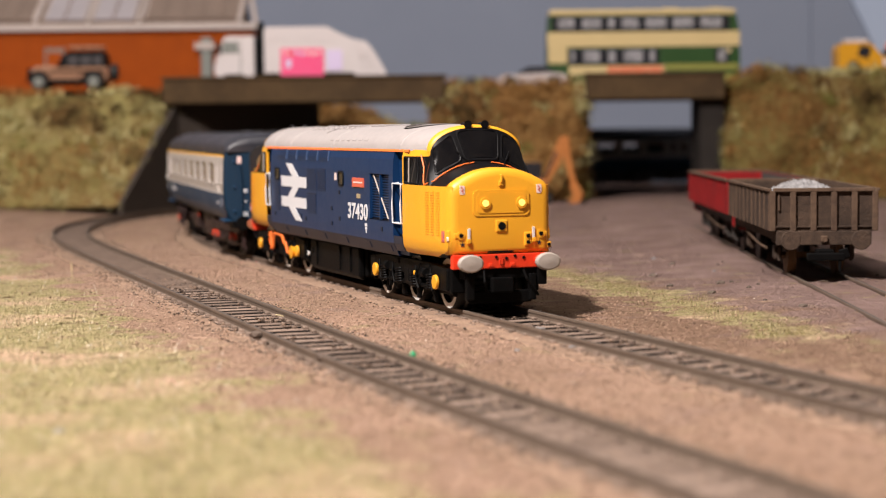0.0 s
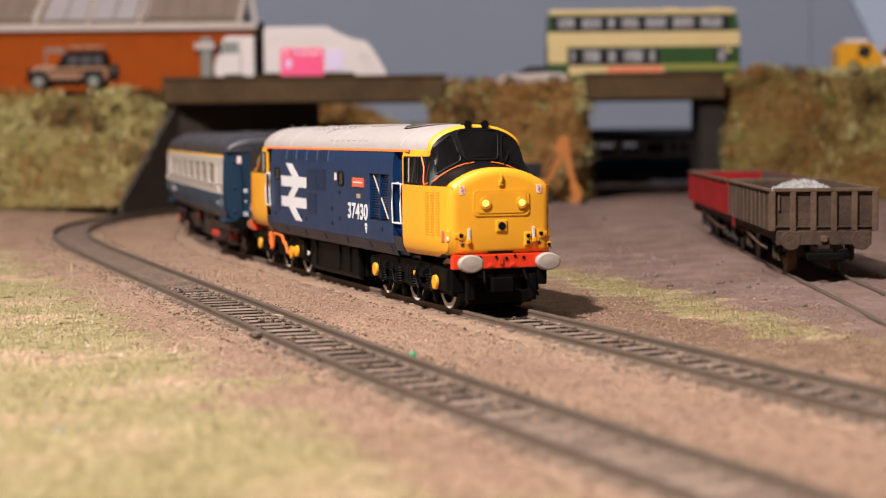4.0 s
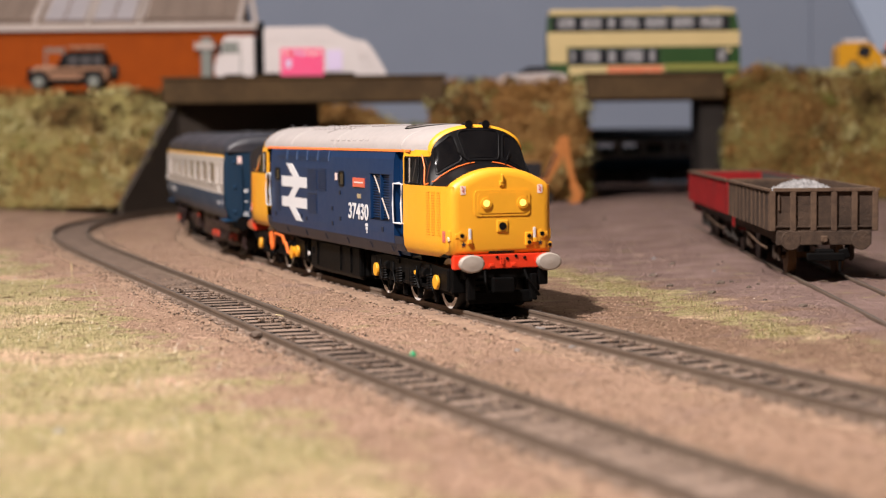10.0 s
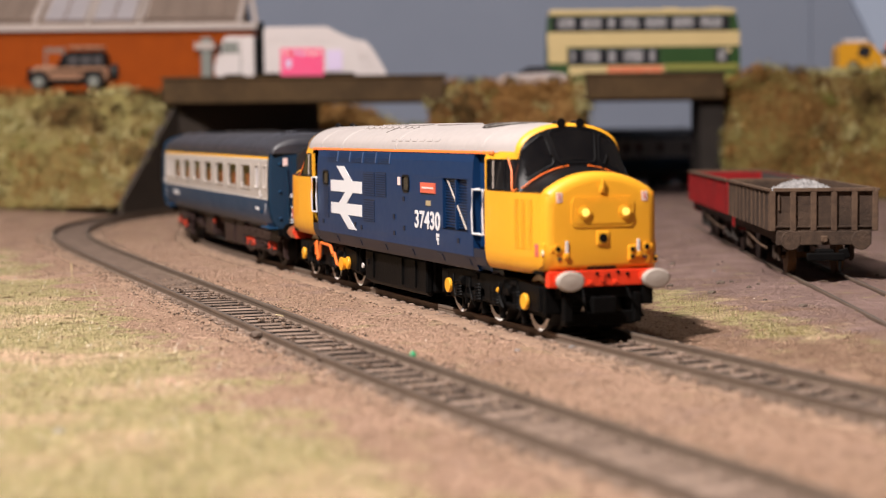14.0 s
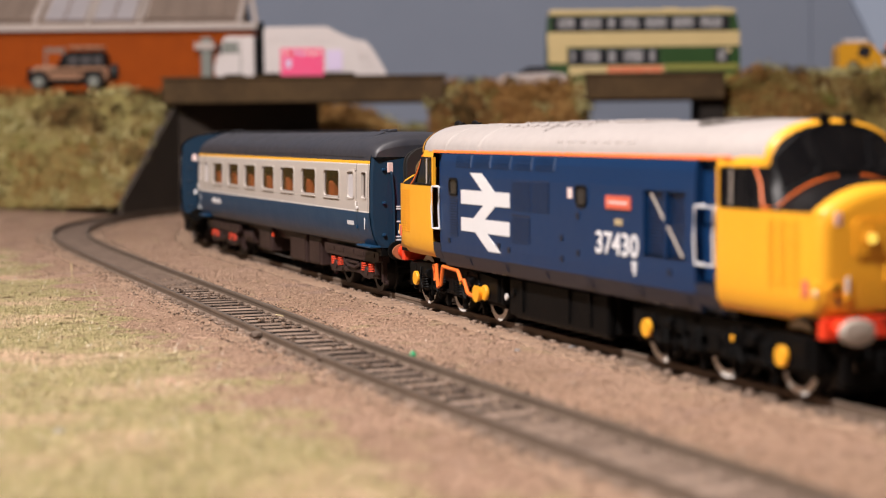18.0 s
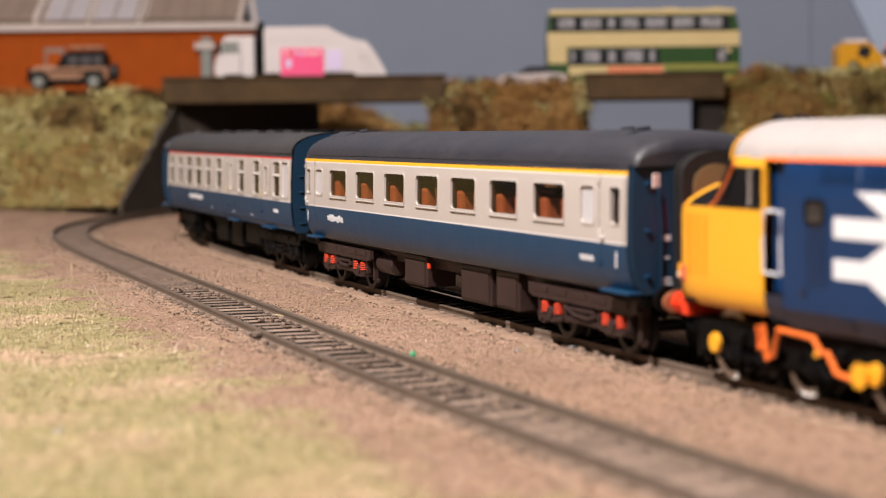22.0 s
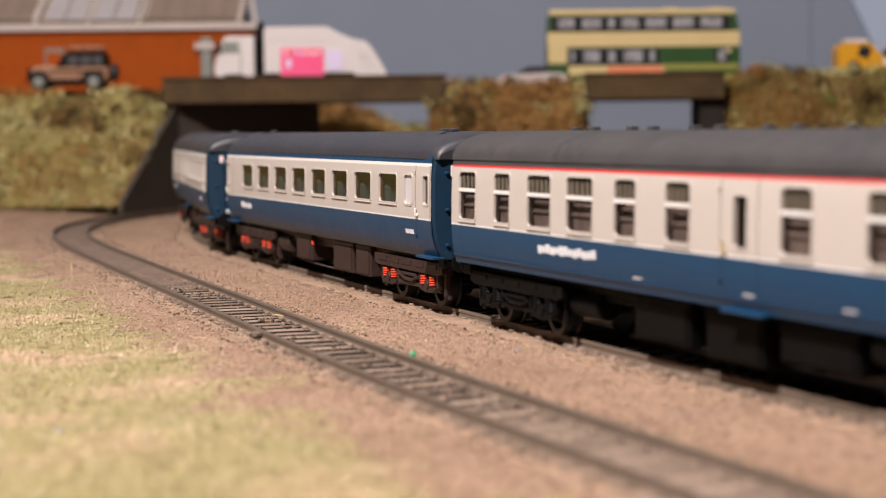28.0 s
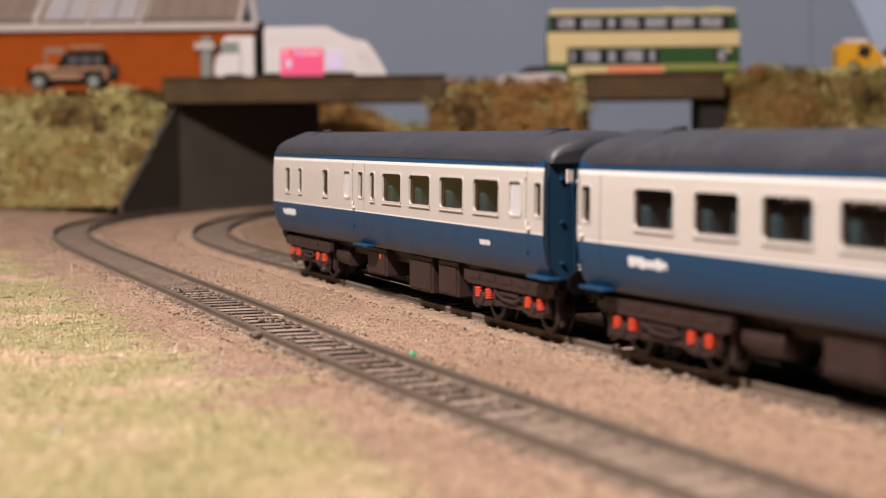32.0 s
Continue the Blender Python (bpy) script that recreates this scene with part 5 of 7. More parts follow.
            part("roof_seam", bm, roof_mat, r)
    # ends: wall, gangway, steps
    for s in (-1, 1):
        bm = bmesh.new()
        zz = [14.6, 17, 20, 25.5, 32, 38, 42.55]
        if kitchen:
            outline = [(-side.at(z) - 0.6, z) for z in zz] + [(y * 0.97, z - 0.4) for y, z in arc_roof(18.0, 42.6, 50.1, 14, 2.35)[1:-1]] + [(side.at(z) + 0.6, z) for z in zz[::-1]]
            slab(bm, outline, s * (X - 0.8), s * (X + 0.25), "YZ")
            face = 0.25
        else:
            rings = []
            for z in zz:
                y = -side.at(z) - 0.15
                half = [(X - 1.0, y), (X + 0.1, y - 0.2), (X + 0.5, y - 0.9), (X + 1.2, min(y - 1.5, 13.0)), (X + 1.6, 8.0)]
                rings.append([(s * x, yy_, z) for x, yy_ in half] + [(s * x, -yy_, z) for x, yy_ in half[::-1]])
            loft(bm, rings)
            face = 1.25
        end = part("end_wall", bm, coach_end, c, "coach end, its blue darkened for shade")
        bm = bmesh.new()
        g_out = [(-8.0, 14.5)] + [(-8.0, 40.4)] + [(8.0 * math.cos(a), 40.4 + 5.2 * math.sin(a)) for a in (math.pi - math.pi * k / 10 for k in range(1, 10))] + [(8.0, 40.4), (8.0, 14.5)]
        for q, grow in ((1.4, 0.0), (2.9, -0.3), (4.3, 0.0)):
            slab(bm, [(y * (1 + grow / 8), z) for y, z in g_out], s * (X + face + q - 1.1), s * (X + face + q), "YZ")
        gang = part("gangway", bm, rubber, c, "black ribbed gangway")
        bm = bmesh.new()
        slab(bm, [(y * 0.68, 16 + (z - 14.5) * 0.86) for y, z in g_out], s * (X + face + 4.3), s * (X + face + 4.6), "YZ")
        part("gangway_door", bm, tan_end, gang, "tan gangway door")
        for y in (-14.2, 14.2):
            for z in (18.6, 28.4, 38.6) if not kitchen else (18, 23.5, 29, 34.5):
                bm = bmesh.new()
                box(bm, (s * (X + face), y, z), (1.1, 1.0, 0.8) if not kitchen else (1.1, 2.4, 0.5), 0.2)
                part("end_step", bm, coach_blue if not kitchen else coach_end, end)
            bm = bmesh.new()
            tube(bm, [(s * (X + face + 0.5), y * 0.78, 16), (s * (X + face + 0.6), y * 0.78, 30), (s * (X + face + 0.6), y * 0.82, 37), (s * (X + face), y * 0.84, 38)], 0.3, 6)
            part("end_pipe", bm, coach_end, end)
            bm = bmesh.new()
            box(bm, (s * (X + face - 0.05), y * 0.84, 39.2), (0.5, 2.1, 3.0), 0.1, rz=-math.copysign(9, y) * s * (0 if kitchen else 1))
            part("warning_label", bm, label_pink, end, "white and red warning label")
            bm = bmesh.new()
            for z, wd in ((27.2, 1.8), (26.5, 1.8), (22.6, 1.2), (18.0, 2.0), (17.0, 2.6)):
                box(bm, (s * (X + face + 0.3), y * 0.68, z), (0.25, wd, 0.45), 0.05)
            part("end_lettering", bm, white_paint, end)
            bm = bmesh.new()
            cyl(bm, (s * (X + 2.0), y * 0.80, 13.9), 1.5, 4.5, "X", 12)
            cyl(bm, (s * (X + 4.6), y * 0.80, 13.9), 2.9, 0.9, "X", 18, bevel=0.25)
            part("buffer", bm, matt_black, end)
        bm = bmesh.new()
        box(bm, (s * (X - 2), 0, 13.2), (5, 30, 2.6), 0.3)
        box(bm, (s * (X + 1), 0, 8.0), (8, 5, 2.0), 0.4)
        box(bm, (s * (X + 4), 0, 7.6), (2, 9, 2.6), 0.4)
        part("headstock", bm, matt_black, end)
        bm = bmesh.new()
        tube(bm, [(s * (X + 1), -6, 13), (s * (X + 3), -6.4, 9.5), (s * (X + 4.4), -5, 7)], 0.5, 6)
        part("brake_hose", bm, matt_black, end)
    # floor and seats
    bm = bmesh.new()
    box(bm, (0, 0, 15.6), (2 * X - 3, 32, 1.4), 0.2)
    part("floor_pan", bm, cabin_dark, c)
    first = None
    for a, b in windows if not kitchen else ():
        if b - a < 12:
            continue
        for x, y in (((a + b) / 2 + 4.6, -11.6), ((a + b) / 2 + 4.6, 10.4), ((a + b) / 2 - 8.4, -11.6), ((a + b) / 2 - 8.4, 10.4)):
            if first is None:
                bm = bmesh.new()
                box(bm, (0, 0, 26.0), (5.0, 10.2, 16.6), 1.0)
                box(bm, (-4.0, 0, 21.6), (7.0, 9.6, 3.6), 0.8)
                box(bm, (4.0, 0, 21.6), (7.0, 9.6, 3.6), 0.8)
                first = part("seat", bm, seats, c, "moulded seat with upholstered back", at=(x, y, 0))
            else:
                again(first, c, (x, y, 0))
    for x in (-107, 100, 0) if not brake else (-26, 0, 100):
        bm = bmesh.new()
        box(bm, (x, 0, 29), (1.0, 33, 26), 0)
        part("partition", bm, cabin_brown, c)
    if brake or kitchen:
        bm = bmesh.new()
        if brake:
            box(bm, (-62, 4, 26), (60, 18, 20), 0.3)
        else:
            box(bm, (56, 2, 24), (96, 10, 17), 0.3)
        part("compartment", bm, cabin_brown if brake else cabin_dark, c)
    if kitchen:
        for a, b in windows:
            bm = bmesh.new()
            box(bm, ((a + b) / 2, -15.9, 26.5), (b - a + 1.5, 1.2, 13.6), 0.4)
            box(bm, ((a + b) / 2, -16.6, 30.6), (b - a + 1.5, 0.8, 0.7), 0.2)
            part("interior_panel", bm, cabin_grey, c, "moulded interior panel behind the glass")
    # lettering on the side
    w = 31.0 if kitchen else 16.0
    k = 0
    xx = emblem_x
    while xx < emblem_x + w:
        wd = 1.3 + 0.9 * (math.sin(xx * 5.1) ** 2)
        bm = bmesh.new()
        side.patch(bm, xx, xx + wd, 21.0 + 0.25 * math.sin(xx), 22.7 + (0.5 if math.sin(xx * 3.3) > 0.3 else 0.0), 0.1, 2)
        part("emblem_bar", bm, white_paint, c)
        xx += wd + 0.35
    bm = bmesh.new()
    for k in range(5):
        side.patch(bm, number_x + 1.5 * k, number_x + 1.5 * k + 1.15, 20.9, 22.2, 0.1, 1)
    part("running_number", bm, white_paint, c, "small white running number")
    for x in marks:
        lettering("class_number", "1", 3.4, white_paint, c, x, side.at(22) - 0.12, 20.2, "white figure one")
    if kitchen:
        bm = bmesh.new()
        side.patch(bm, -X + 0.5, X - 0.5, 17.0, 17.7, 0.3, 1)
        part("lower_rail", bm, coach_blue, c, "raised rail along the foot of the side")
        for x in (-22, 24, 58):
            bm = bmesh.new()
            side.patch(bm, x, x + 4.0, 18.2, 18.6, 0.1, 1)
            part("stencil_mark", bm, white_paint, c)
    # underframe boxes
    under = chassis_brown if brown else matt_black
    boxes = [(-34.5, -15, 5.2), (12.6, 35, 4.2), (38.5, 54, 4.4)] if not kitchen else [(-29, -4, 4.8), (2.5, 25, 3.8), (31, 57, 6.0)]
    if brake:
        boxes = [(-27, -8, 5.6), (13.5, 34, 3.8), (39, 55, 4.4)]
    for a, b, zb in boxes:
        for sgn in (-1, 1):
            bm = bmesh.new()
            box(bm, ((a + b) / 2, sgn * 9.5, (zb + 14.2) / 2), (b - a, 9.0, 14.2 - zb), 0.4)
            bx = part("equipment_box", bm, under, c, "brown underframe equipment box" if brown else "black underframe equipment box")
            bm = bmesh.new()
            box(bm, ((a + b) / 2, sgn * 14.1, (zb + 13.4) / 2), (b - a - 2.4, 0.5, 12.0 - zb), 0.2)
            part("box_door", bm, under, bx)
    bm = bmesh.new()
    box(bm, (0, 0, 13.6), (2 * X - 8, 24, 1.6), 0.2)
    for y in (-11, 11):
        box(bm, (0, y, 12.2), (2 * X - 12, 1.0, 3.0), 0.1)
    for y in (-5, 5):
        box(bm, (0, y, 9.0), (60, 0.6, 0.8), 0.1)
    part("underframe", bm, under, c)
    bm = bmesh.new()
    cyl(bm, (-56, -10.5, 9.2), 3.2, 15, "X", 18, bevel=0.6)
    box(bm, (-56, -10.5, 12.4), (2, 3, 3), 0.2)
    part("air_tank", bm, under, c, "round brown air tank" if brown else "round black air tank")
    bm = bmesh.new()
    box(bm, (-13.0, -14.0, 11.6), (1.6, 0.8, 1.6), 0.2)
    part("release_valve", bm, spring_orange if brown else matt_black, c)
    bm = bmesh.new()
    tube(bm, [(-34, -12.5, 4.4), (14, -12.5, 4.0)], 0.18, 5)
    part("brake_rod", bm, fan_grey if brown else matt_black, c)
    for along in (93.0, -93.0):
        coach_bogie(index, c, along, brown)
    train.append((c, 93.0))
    return c


def coach_bogie(index, c, along, brown):
    mat = chassis_brown if brown else matt_black
    bm = bmesh.new()
    for sgn in (-1, 1):
        y = sgn * 12.6
        slab(bm, [(-29, 9.6), (-29, 12.4), (29, 12.4), (29, 9.6), (12, 8.8), (-12, 8.8)], y - 0.8, y + 1.2)
        slab(bm, [(-30, 10.4), (-30, 13.0), (30, 13.0), (30, 10.4), (27, 9.6), (-27, 9.6)], sgn * 14.0, sgn * 15.2)
        for x in (-22, -11, 0, 11, 22):
            box(bm, (x, sgn * 15.25, 11.8), (7.6, 0.4, 1.5), 0.1)
        box(bm, (0, sgn * 14.2, 8.3), (14, 1.4, 1.1), 0.3)
        box(bm, (0, sgn * 14.0, 5.6), (22, 1.2, 1.2), 0.3)
        tube(bm, [(-9, sgn * 14.6, 8.6), (-3, sgn * 15.0, 7.0), (5, sgn * 15.0, 6.8), (9, sgn * 14.6, 8.0)], 0.55, 6)
        for x in (-17, 17):
            box(bm, (x, sgn * 12.6, 7.2), (13.0, 1.4, 6.0), 0.5)
            slab(bm, [(x - 7.5, 6.0), (x - 6, 4.9), (x - 2.5, 4.2), (x + 2.5, 4.2), (x + 6, 4.9), (x + 7.5, 6.0)], sgn * 13.2, sgn * 15.0)
            cyl(bm, (x, sgn * 14.6, 6.4), 1.5, 1.6, "Y", 14, bevel=0.2)
            for d in (-7.4, 7.4):
                box(bm, (x + d, sgn * 13.9, 8.0), (1.0, 1.6, 5.0), 0.25)
            box(bm, (x, sgn * 11.0, 8.6), (13, 1.0, 5.0), 0.3)
        for x in (-27.5, 27.5):
            box(bm, (x, sgn * 12.6, 7.0), (1.6, 1.6, 7.0), 0.3)
            box(bm, (x, sgn * 12.0, 3.4), (2.4, 1.2, 1.4), 0.3)
    for x in (-10, 10):
        box(bm, (x, 0, 9.5), (2.2, 24, 1.8), 0.2)
    ob = part("bogie", bm, mat, c, "brown four-wheel bogie with orange springs" if brown else "black four-wheel bogie", at=(along, 0, 0))
    for sgn in (-1, 1):
        for x in (-17, 17):
            for d in (-3.7, 3.7):
                bm = bmesh.new()
                if brown:
                    for k in range(4):
                        cyl(bm, (x + d, sgn * 14.3, 6.6 + 0.68 * k), 1.3, 0.46, "Z", 14, bevel=0.12)
                    part("spring", bm, spring_orange, ob, "bright orange suspension spring")
                else:
                    tube(bm, [(x + d + 1.4 * math.cos(a), sgn * 14.2 + 0.9 * math.sin(a), 5.8 + 3.6 * a / (10 * math.pi)) for a in (10 * math.pi * k / 50 for k in range(51))], 0.35, 5)
                    part("spring", bm, matt_black, ob)
    bogies.append((index, ob, along))
    for x in (-17, 17):
        wheelset(ob, x, 6.0, False)


DOORS2 = [(111.4, 123.8, 117.0, 121.8), (-123.9, -113.6, -122.9, -118.6)]
coach(1, "first_class_coach", "blue and pearl grey coach with yellow stripe, orange seats", MK2_SIDE, stripe_yellow, coach_roof,
      [(-95.8 + 28.35 * k, -77.8 + 28.35 * k) for k in range(7)], [(101.6, 108.6), (-111.7, -104.8)], DOORS2, -99.5, 100.5, True, seat_orange, (118.4, -123.6))
buffet = coach(2, "buffet_coach", "blue and pearl grey coach with red stripe and divided windows", MK1_SIDE, stripe_red, coach_roof_warm,
               [(-121.3, -110.1), (-97.6, -87.8), (-76.9, -63.5), (-54.6, -40.9), (-30.0, -20.0), (-6.5, 3.8), (38.2, 48.6), (65.8, 76.1), (99.7, 110.0)], [(113.7, 122.0)],
               [(16.0, 30.0, 21.1, 26.0), (79.5, 94.0, 84.5, 89.7)], -70.7, 99.3, False, seat_orange, (), kitchen=True)
coach(3, "standard_class_coach", "blue and pearl grey coach with teal seats and white lining", MK2_SIDE, None, coach_roof,
      [(-98.0 + 25.15 * k, -81.2 + 25.15 * k) for k in range(8)], [(102.1, 108.9)], [(111.8, 124.2, 118.4, 122.8), (-124.2, -113.8, -122.6, -118.4)], -100.8, 102.2, True, seat_teal, ())
coach(4, "brake_coach", "blue and pearl grey brake coach with narrow guard windows", MK2_SIDE, None, coach_roof,
      [(2.8, 20.0), (27.4, 45.1), (53.2, 71.2), (79.0, 96.8), (-9.4, -5.0), (-107.9, -101.9), (-91.0, -86.4), (-61.0, -54.8)], [(103.8, 111.4), (-36.6, -30.3)],
      [(114.6, 126.0, 119.8, 124.0), (-27.4, -15.6, -21.5, -16.6)], -112.1, 82.7, True, seat_teal, (), brake=True)
lettering_end = bmesh.new()
for y in (-11.5, -9.0):
    box(lettering_end, (127.4, y, 24.0), (0.3, 1.9, 2.2), 0.2)
part("end_mark", lettering_end, white_paint, buffet, "white end lettering")


# ---- goods wagons on the siding ----
wagon_brown = material("weathered_brown_wagon", (0.080, 0.052, 0.036, 1), 0.85, spots=(0.028, 0.020, 0.016, 1), scale=70, amount=0.85, bump=0.4, bump_scale=1200, spec=0.2)
wagon_rust = material("rusty_brown_edge", (0.125, 0.080, 0.052, 1), 0.85, spots=(0.060, 0.038, 0.027, 1), scale=90, amount=0.9, bump=0.3, spec=0.2)
wagon_red = material("faded_red_wagon", (0.27, 0.012, 0.013, 1), 0.6, spots=(0.12, 0.009, 0.010, 1), scale=60, amount=0.9, bump=0.2, spec=0.15)
wagon_dark = material("grimy_wagon_interior", (0.05, 0.045, 0.043, 1), 0.85, spots=(0.08, 0.065, 0.055, 1), scale=50, amount=0.8)
wagon_frame = material("grimy_black_running_gear", (0.022, 0.019, 0.017, 1), 0.8, spots=(0.05, 0.038, 0.03, 1), scale=90, amount=0.8)
stone = material("pale_grey_stone", (0.36, 0.35, 0.35, 1), 0.9, spots=(0.13, 0.125, 0.125, 1), scale=400, amount=1.0)
wheel_rust = material("rusty_wheel", (0.20, 0.105, 0.035, 1), 0.7, spots=(0.10, 0.06, 0.03, 1), scale=150, amount=0.9)


def open_wagon(name, label, length, body, trim, inside, wheel_x, y0):
    """An open wagon facing the camera along the siding. Local +x points at the camera."""
    sx, sy, th = siding_line.place(y0 + length / 2 - 456)
    w = empty(name, label, "goods wagon", "wagons on the siding", at=(sx, sy, 0), rz=math.degrees(th) + 180)
    w.scale = (1.02, 1.02, 1.02)
    h0, h1, half, hw = 15.2, 28.4, length / 2, 17.6
    for sgn in (-1, 1):
        p = part("side_panel", box(bmesh.new(), (0, sgn * (hw - 0.5), (h0 + h1) / 2), (length, 1.0, h1 - h0), 0.15), body, w)
        n = int(length / 10)
        for k in range(n + 1):
            x = -half + 1 + (length - 2) * k / n
            part("rib", box(bmesh.new(), (x, sgn * (hw + 0.15), (h0 + h1) / 2), (1.3, 0.5, h1 - h0 - 0.4), 0.12), trim if body is wagon_brown else body, p)
        part("top_rail", box(bmesh.new(), (0, sgn * (hw + 0.05), h1 + 0.3), (length + 0.6, 1.6, 0.9), 0.2), trim, p)
        part("sole_bar", box(bmesh.new(), (0, sgn * (hw - 3.0), 13.6), (length, 1.6, 3.2), 0.2), wagon_frame if body is not wagon_brown else body, w)
    for s in (-1, 1):
        e = part("end_panel", box(bmesh.new(), (s * (half - 0.5), 0, (h0 + h1) / 2), (1.0, 2 * hw - 2.2, h1 - h0), 0.15), body, w)
        for k in range(6):
            y = -hw + 0.9 + (2 * hw - 1.8) * k / 5
            part("rib", box(bmesh.new(), (s * (half + 0.5), y, (h0 + h1) / 2), (1.2, 1.9, h1 - h0), 0.2), trim if body is wagon_brown else body, e)
        part("top_rail", box(bmesh.new(), (s * (half + 0.2), 0, h1 + 0.3), (2.0, 2 * hw - 2.4, 1.2), 0.2), trim, e)
        part("lower_ledge", box(bmesh.new(), (s * (half + 0.3), 0, h0 + 1.4), (0.7, 2 * hw - 2.6, 0.5), 0.1), body, e)
        part("hand_hold", box(bmesh.new(), (s * (half + 0.5), -hw + 3.0, 24.5), (0.7, 0.6, 5.0), 0.15), trim, e)
        part("headstock", box(bmesh.new(), (s * (half + 0.1), 0, 12.9), (2.0, 31.0, 4.6), 0.25), body, w)
        for y in (-11.4, 11.4):
            bm = bmesh.new()
            cyl(bm, (s * (half + 2.6), y, 12.4), 1.7, 4.0, "X", 14)
            cyl(bm, (s * (half + 4.9), y, 12.4), 3.25, 0.9, "X", 22, bevel=0.3)
            part("buffer", bm, body, w, "round weathered buffer")
        bm = bmesh.new()
        box(bm, (s * (half + 1.6), 0, 12.6), (1.4, 2.2, 2.2), 0.4)
        cyl(bm, (s * (half + 2.4), 0, 12.6), 0.9, 1.2, "X", 12)
        part("coupling_hook", bm, trim, w)
        bm = bmesh.new()
        box(bm, (s * (half + 1.5), 0, 8.2), (5, 5.5, 2.2), 0.4)
        box(bm, (s * (half + 4.5), 0, 7.0), (1.6, 12.5, 2.6), 0.5)
        box(bm, (s * (half + 4.4), 6.0, 8.0), (1.2, 3.2, 3.4), 0.4, rx=18)
        box(bm, (s * (half + 4.4), 4.6, 4.2), (1.0, 1.0, 4.2), 0.2)
        part("coupler", bm, matt_black, w, "black tension coupler")
    part("floor_plate", box(bmesh.new(), (0, 0, h0 + 0.6), (length - 2, 2 * hw - 2.2, 1.2), 0.1), inside, w)
    for sgn in (-1, 1):
        part("inner_panel", box(bmesh.new(), (0, sgn * (hw - 1.3), (h0 + h1) / 2), (length - 2.2, 0.4, h1 - h0 - 0.6), 0.05), inside, w)
    part("underframe", box(bmesh.new(), (0, 0, 12.4), (length - 3, 20, 2.2), 0.2), wagon_frame, w)
    for x in wheel_x:
        bm = bmesh.new()
        for sgn in (-1, 1):
            cyl(bm, (x, sgn * 8.2, 6.0), 6.0, 2.2, "Y", 26)
            cyl(bm, (x, sgn * 7.0, 6.0), 6.9, 0.6, "Y", 26)
        cyl(bm, (x, 0, 6.0), 1.1, 22, "Y", 8)
        part("wheelset", bm, wheel_rust if x > 30 and body is wagon_brown else wheel_steel, w)
        for sgn in (-1, 1):
            bm = bmesh.new()
            box(bm, (x, sgn * 12.2, 7.2), (5.2, 2.6, 5.0), 0.7)
            box(bm, (x, sgn * 12.4, 10.6), (14, 1.6, 1.1), 0.3)
            box(bm, (x - 3.4, sgn * 12.0, 7.6), (1.0, 1.2, 7.0), 0.2, ry=14)
            box(bm, (x + 3.4, sgn * 12.0, 7.6), (1.0, 1.2, 7.0), 0.2, ry=-14)
            part("axle_guard", bm, wagon_frame if body is not wagon_brown else wagon_brown, w)
    for sgn in (-1, 1):
        bm = bmesh.new()
        tube(bm, [(-half * 0.5, sgn * 14.6, 11.0), (half * 0.2, sgn * 15.2, 8.5), (half * 0.55, sgn * 15.2, 8.2)], 0.5, 6)
        part("brake_lever", bm, trim, w)
    return w


wagon = open_wagon("open_wagon", "weathered brown open wagon with a stone load", 108, wagon_brown, wagon_rust, wagon_rust, (-34, 34), 610)
open_wagon("open_wagon", "faded red empty open wagon behind the loaded wagon", 148, wagon_red, wagon_rust, wagon_dark, (-56, -34, 34, 56), 729)

# the load: one heap of separate stones
rng = np.random.RandomState(5)
OCT = np.array([(1, 0, 0), (-1, 0, 0), (0, 1, 0), (0, -1, 0), (0, 0, 1), (0, 0, -1)], float)
OCT_F = np.array([(0, 2, 4), (2, 1, 4), (1, 3, 4), (3, 0, 4), (2, 0, 5), (1, 2, 5), (3, 1, 5), (0, 3, 5)])


def pebbles(name, centres, sizes, mats, parent=None, index=None):
    """Many small angular stones in one mesh."""
    n = len(centres)
    v = OCT[None] * (0.6 + 0.8 * rng.rand(n, 6, 3)) * np.asarray(sizes)[:, None, None]
    a = rng.rand(n) * 6.28
    c, s = np.cos(a), np.sin(a)
    x, y = v[:, :, 0] * c[:, None] - v[:, :, 1] * s[:, None], v[:, :, 0] * s[:, None] + v[:, :, 1] * c[:, None]
    v = np.stack([x, y, v[:, :, 2] * 0.8], 2) + np.asarray(centres)[:, None, :]
    f = (OCT_F[None] + 6 * np.arange(n)[:, None, None]).reshape(-1, 3)
    return mesh_from(name, v.reshape(-1, 3), f, mats, parent, None if index is None else np.repeat(index, 8))


u, v_ = rng.uniform(-1, 1, 2600), rng.uniform(-1, 1, 2600)
keep = u ** 2 + v_ ** 2 < 1
u, v_ = u[keep], v_[keep]
heap = np.stack([10 + 27 * u, 11.0 * v_, 25.0 + 4.2 * (1 - (u ** 2 + v_ ** 2)) + 0.9 * rng.rand(len(u))], 1)
load = pebbles("stone_load", heap, 0.8 + 0.5 * rng.rand(len(u)), [stone])
load.matrix_basis = wagon.matrix_basis.copy()
tagged(load, "heap of pale grey crushed stone in the wagon", "stone load", kind="stuff")
core = bmesh.new()
loft(core, [[(10 + 27 * r * math.cos(a), 11.0 * r * math.sin(a), 24.5 + 4.2 * (1 - r * r)) for a in (2 * math.pi * k / 24 for k in range(24))] for r in (1.25, 1.0, 0.75, 0.5, 0.25, 0.02)])
core_ob = part("stone_bed", core, stone)
core_ob.matrix_basis = wagon.matrix_basis.copy()
tagged(core_ob, "bed of grey stone filling the wagon", "stone load", kind="stuff")

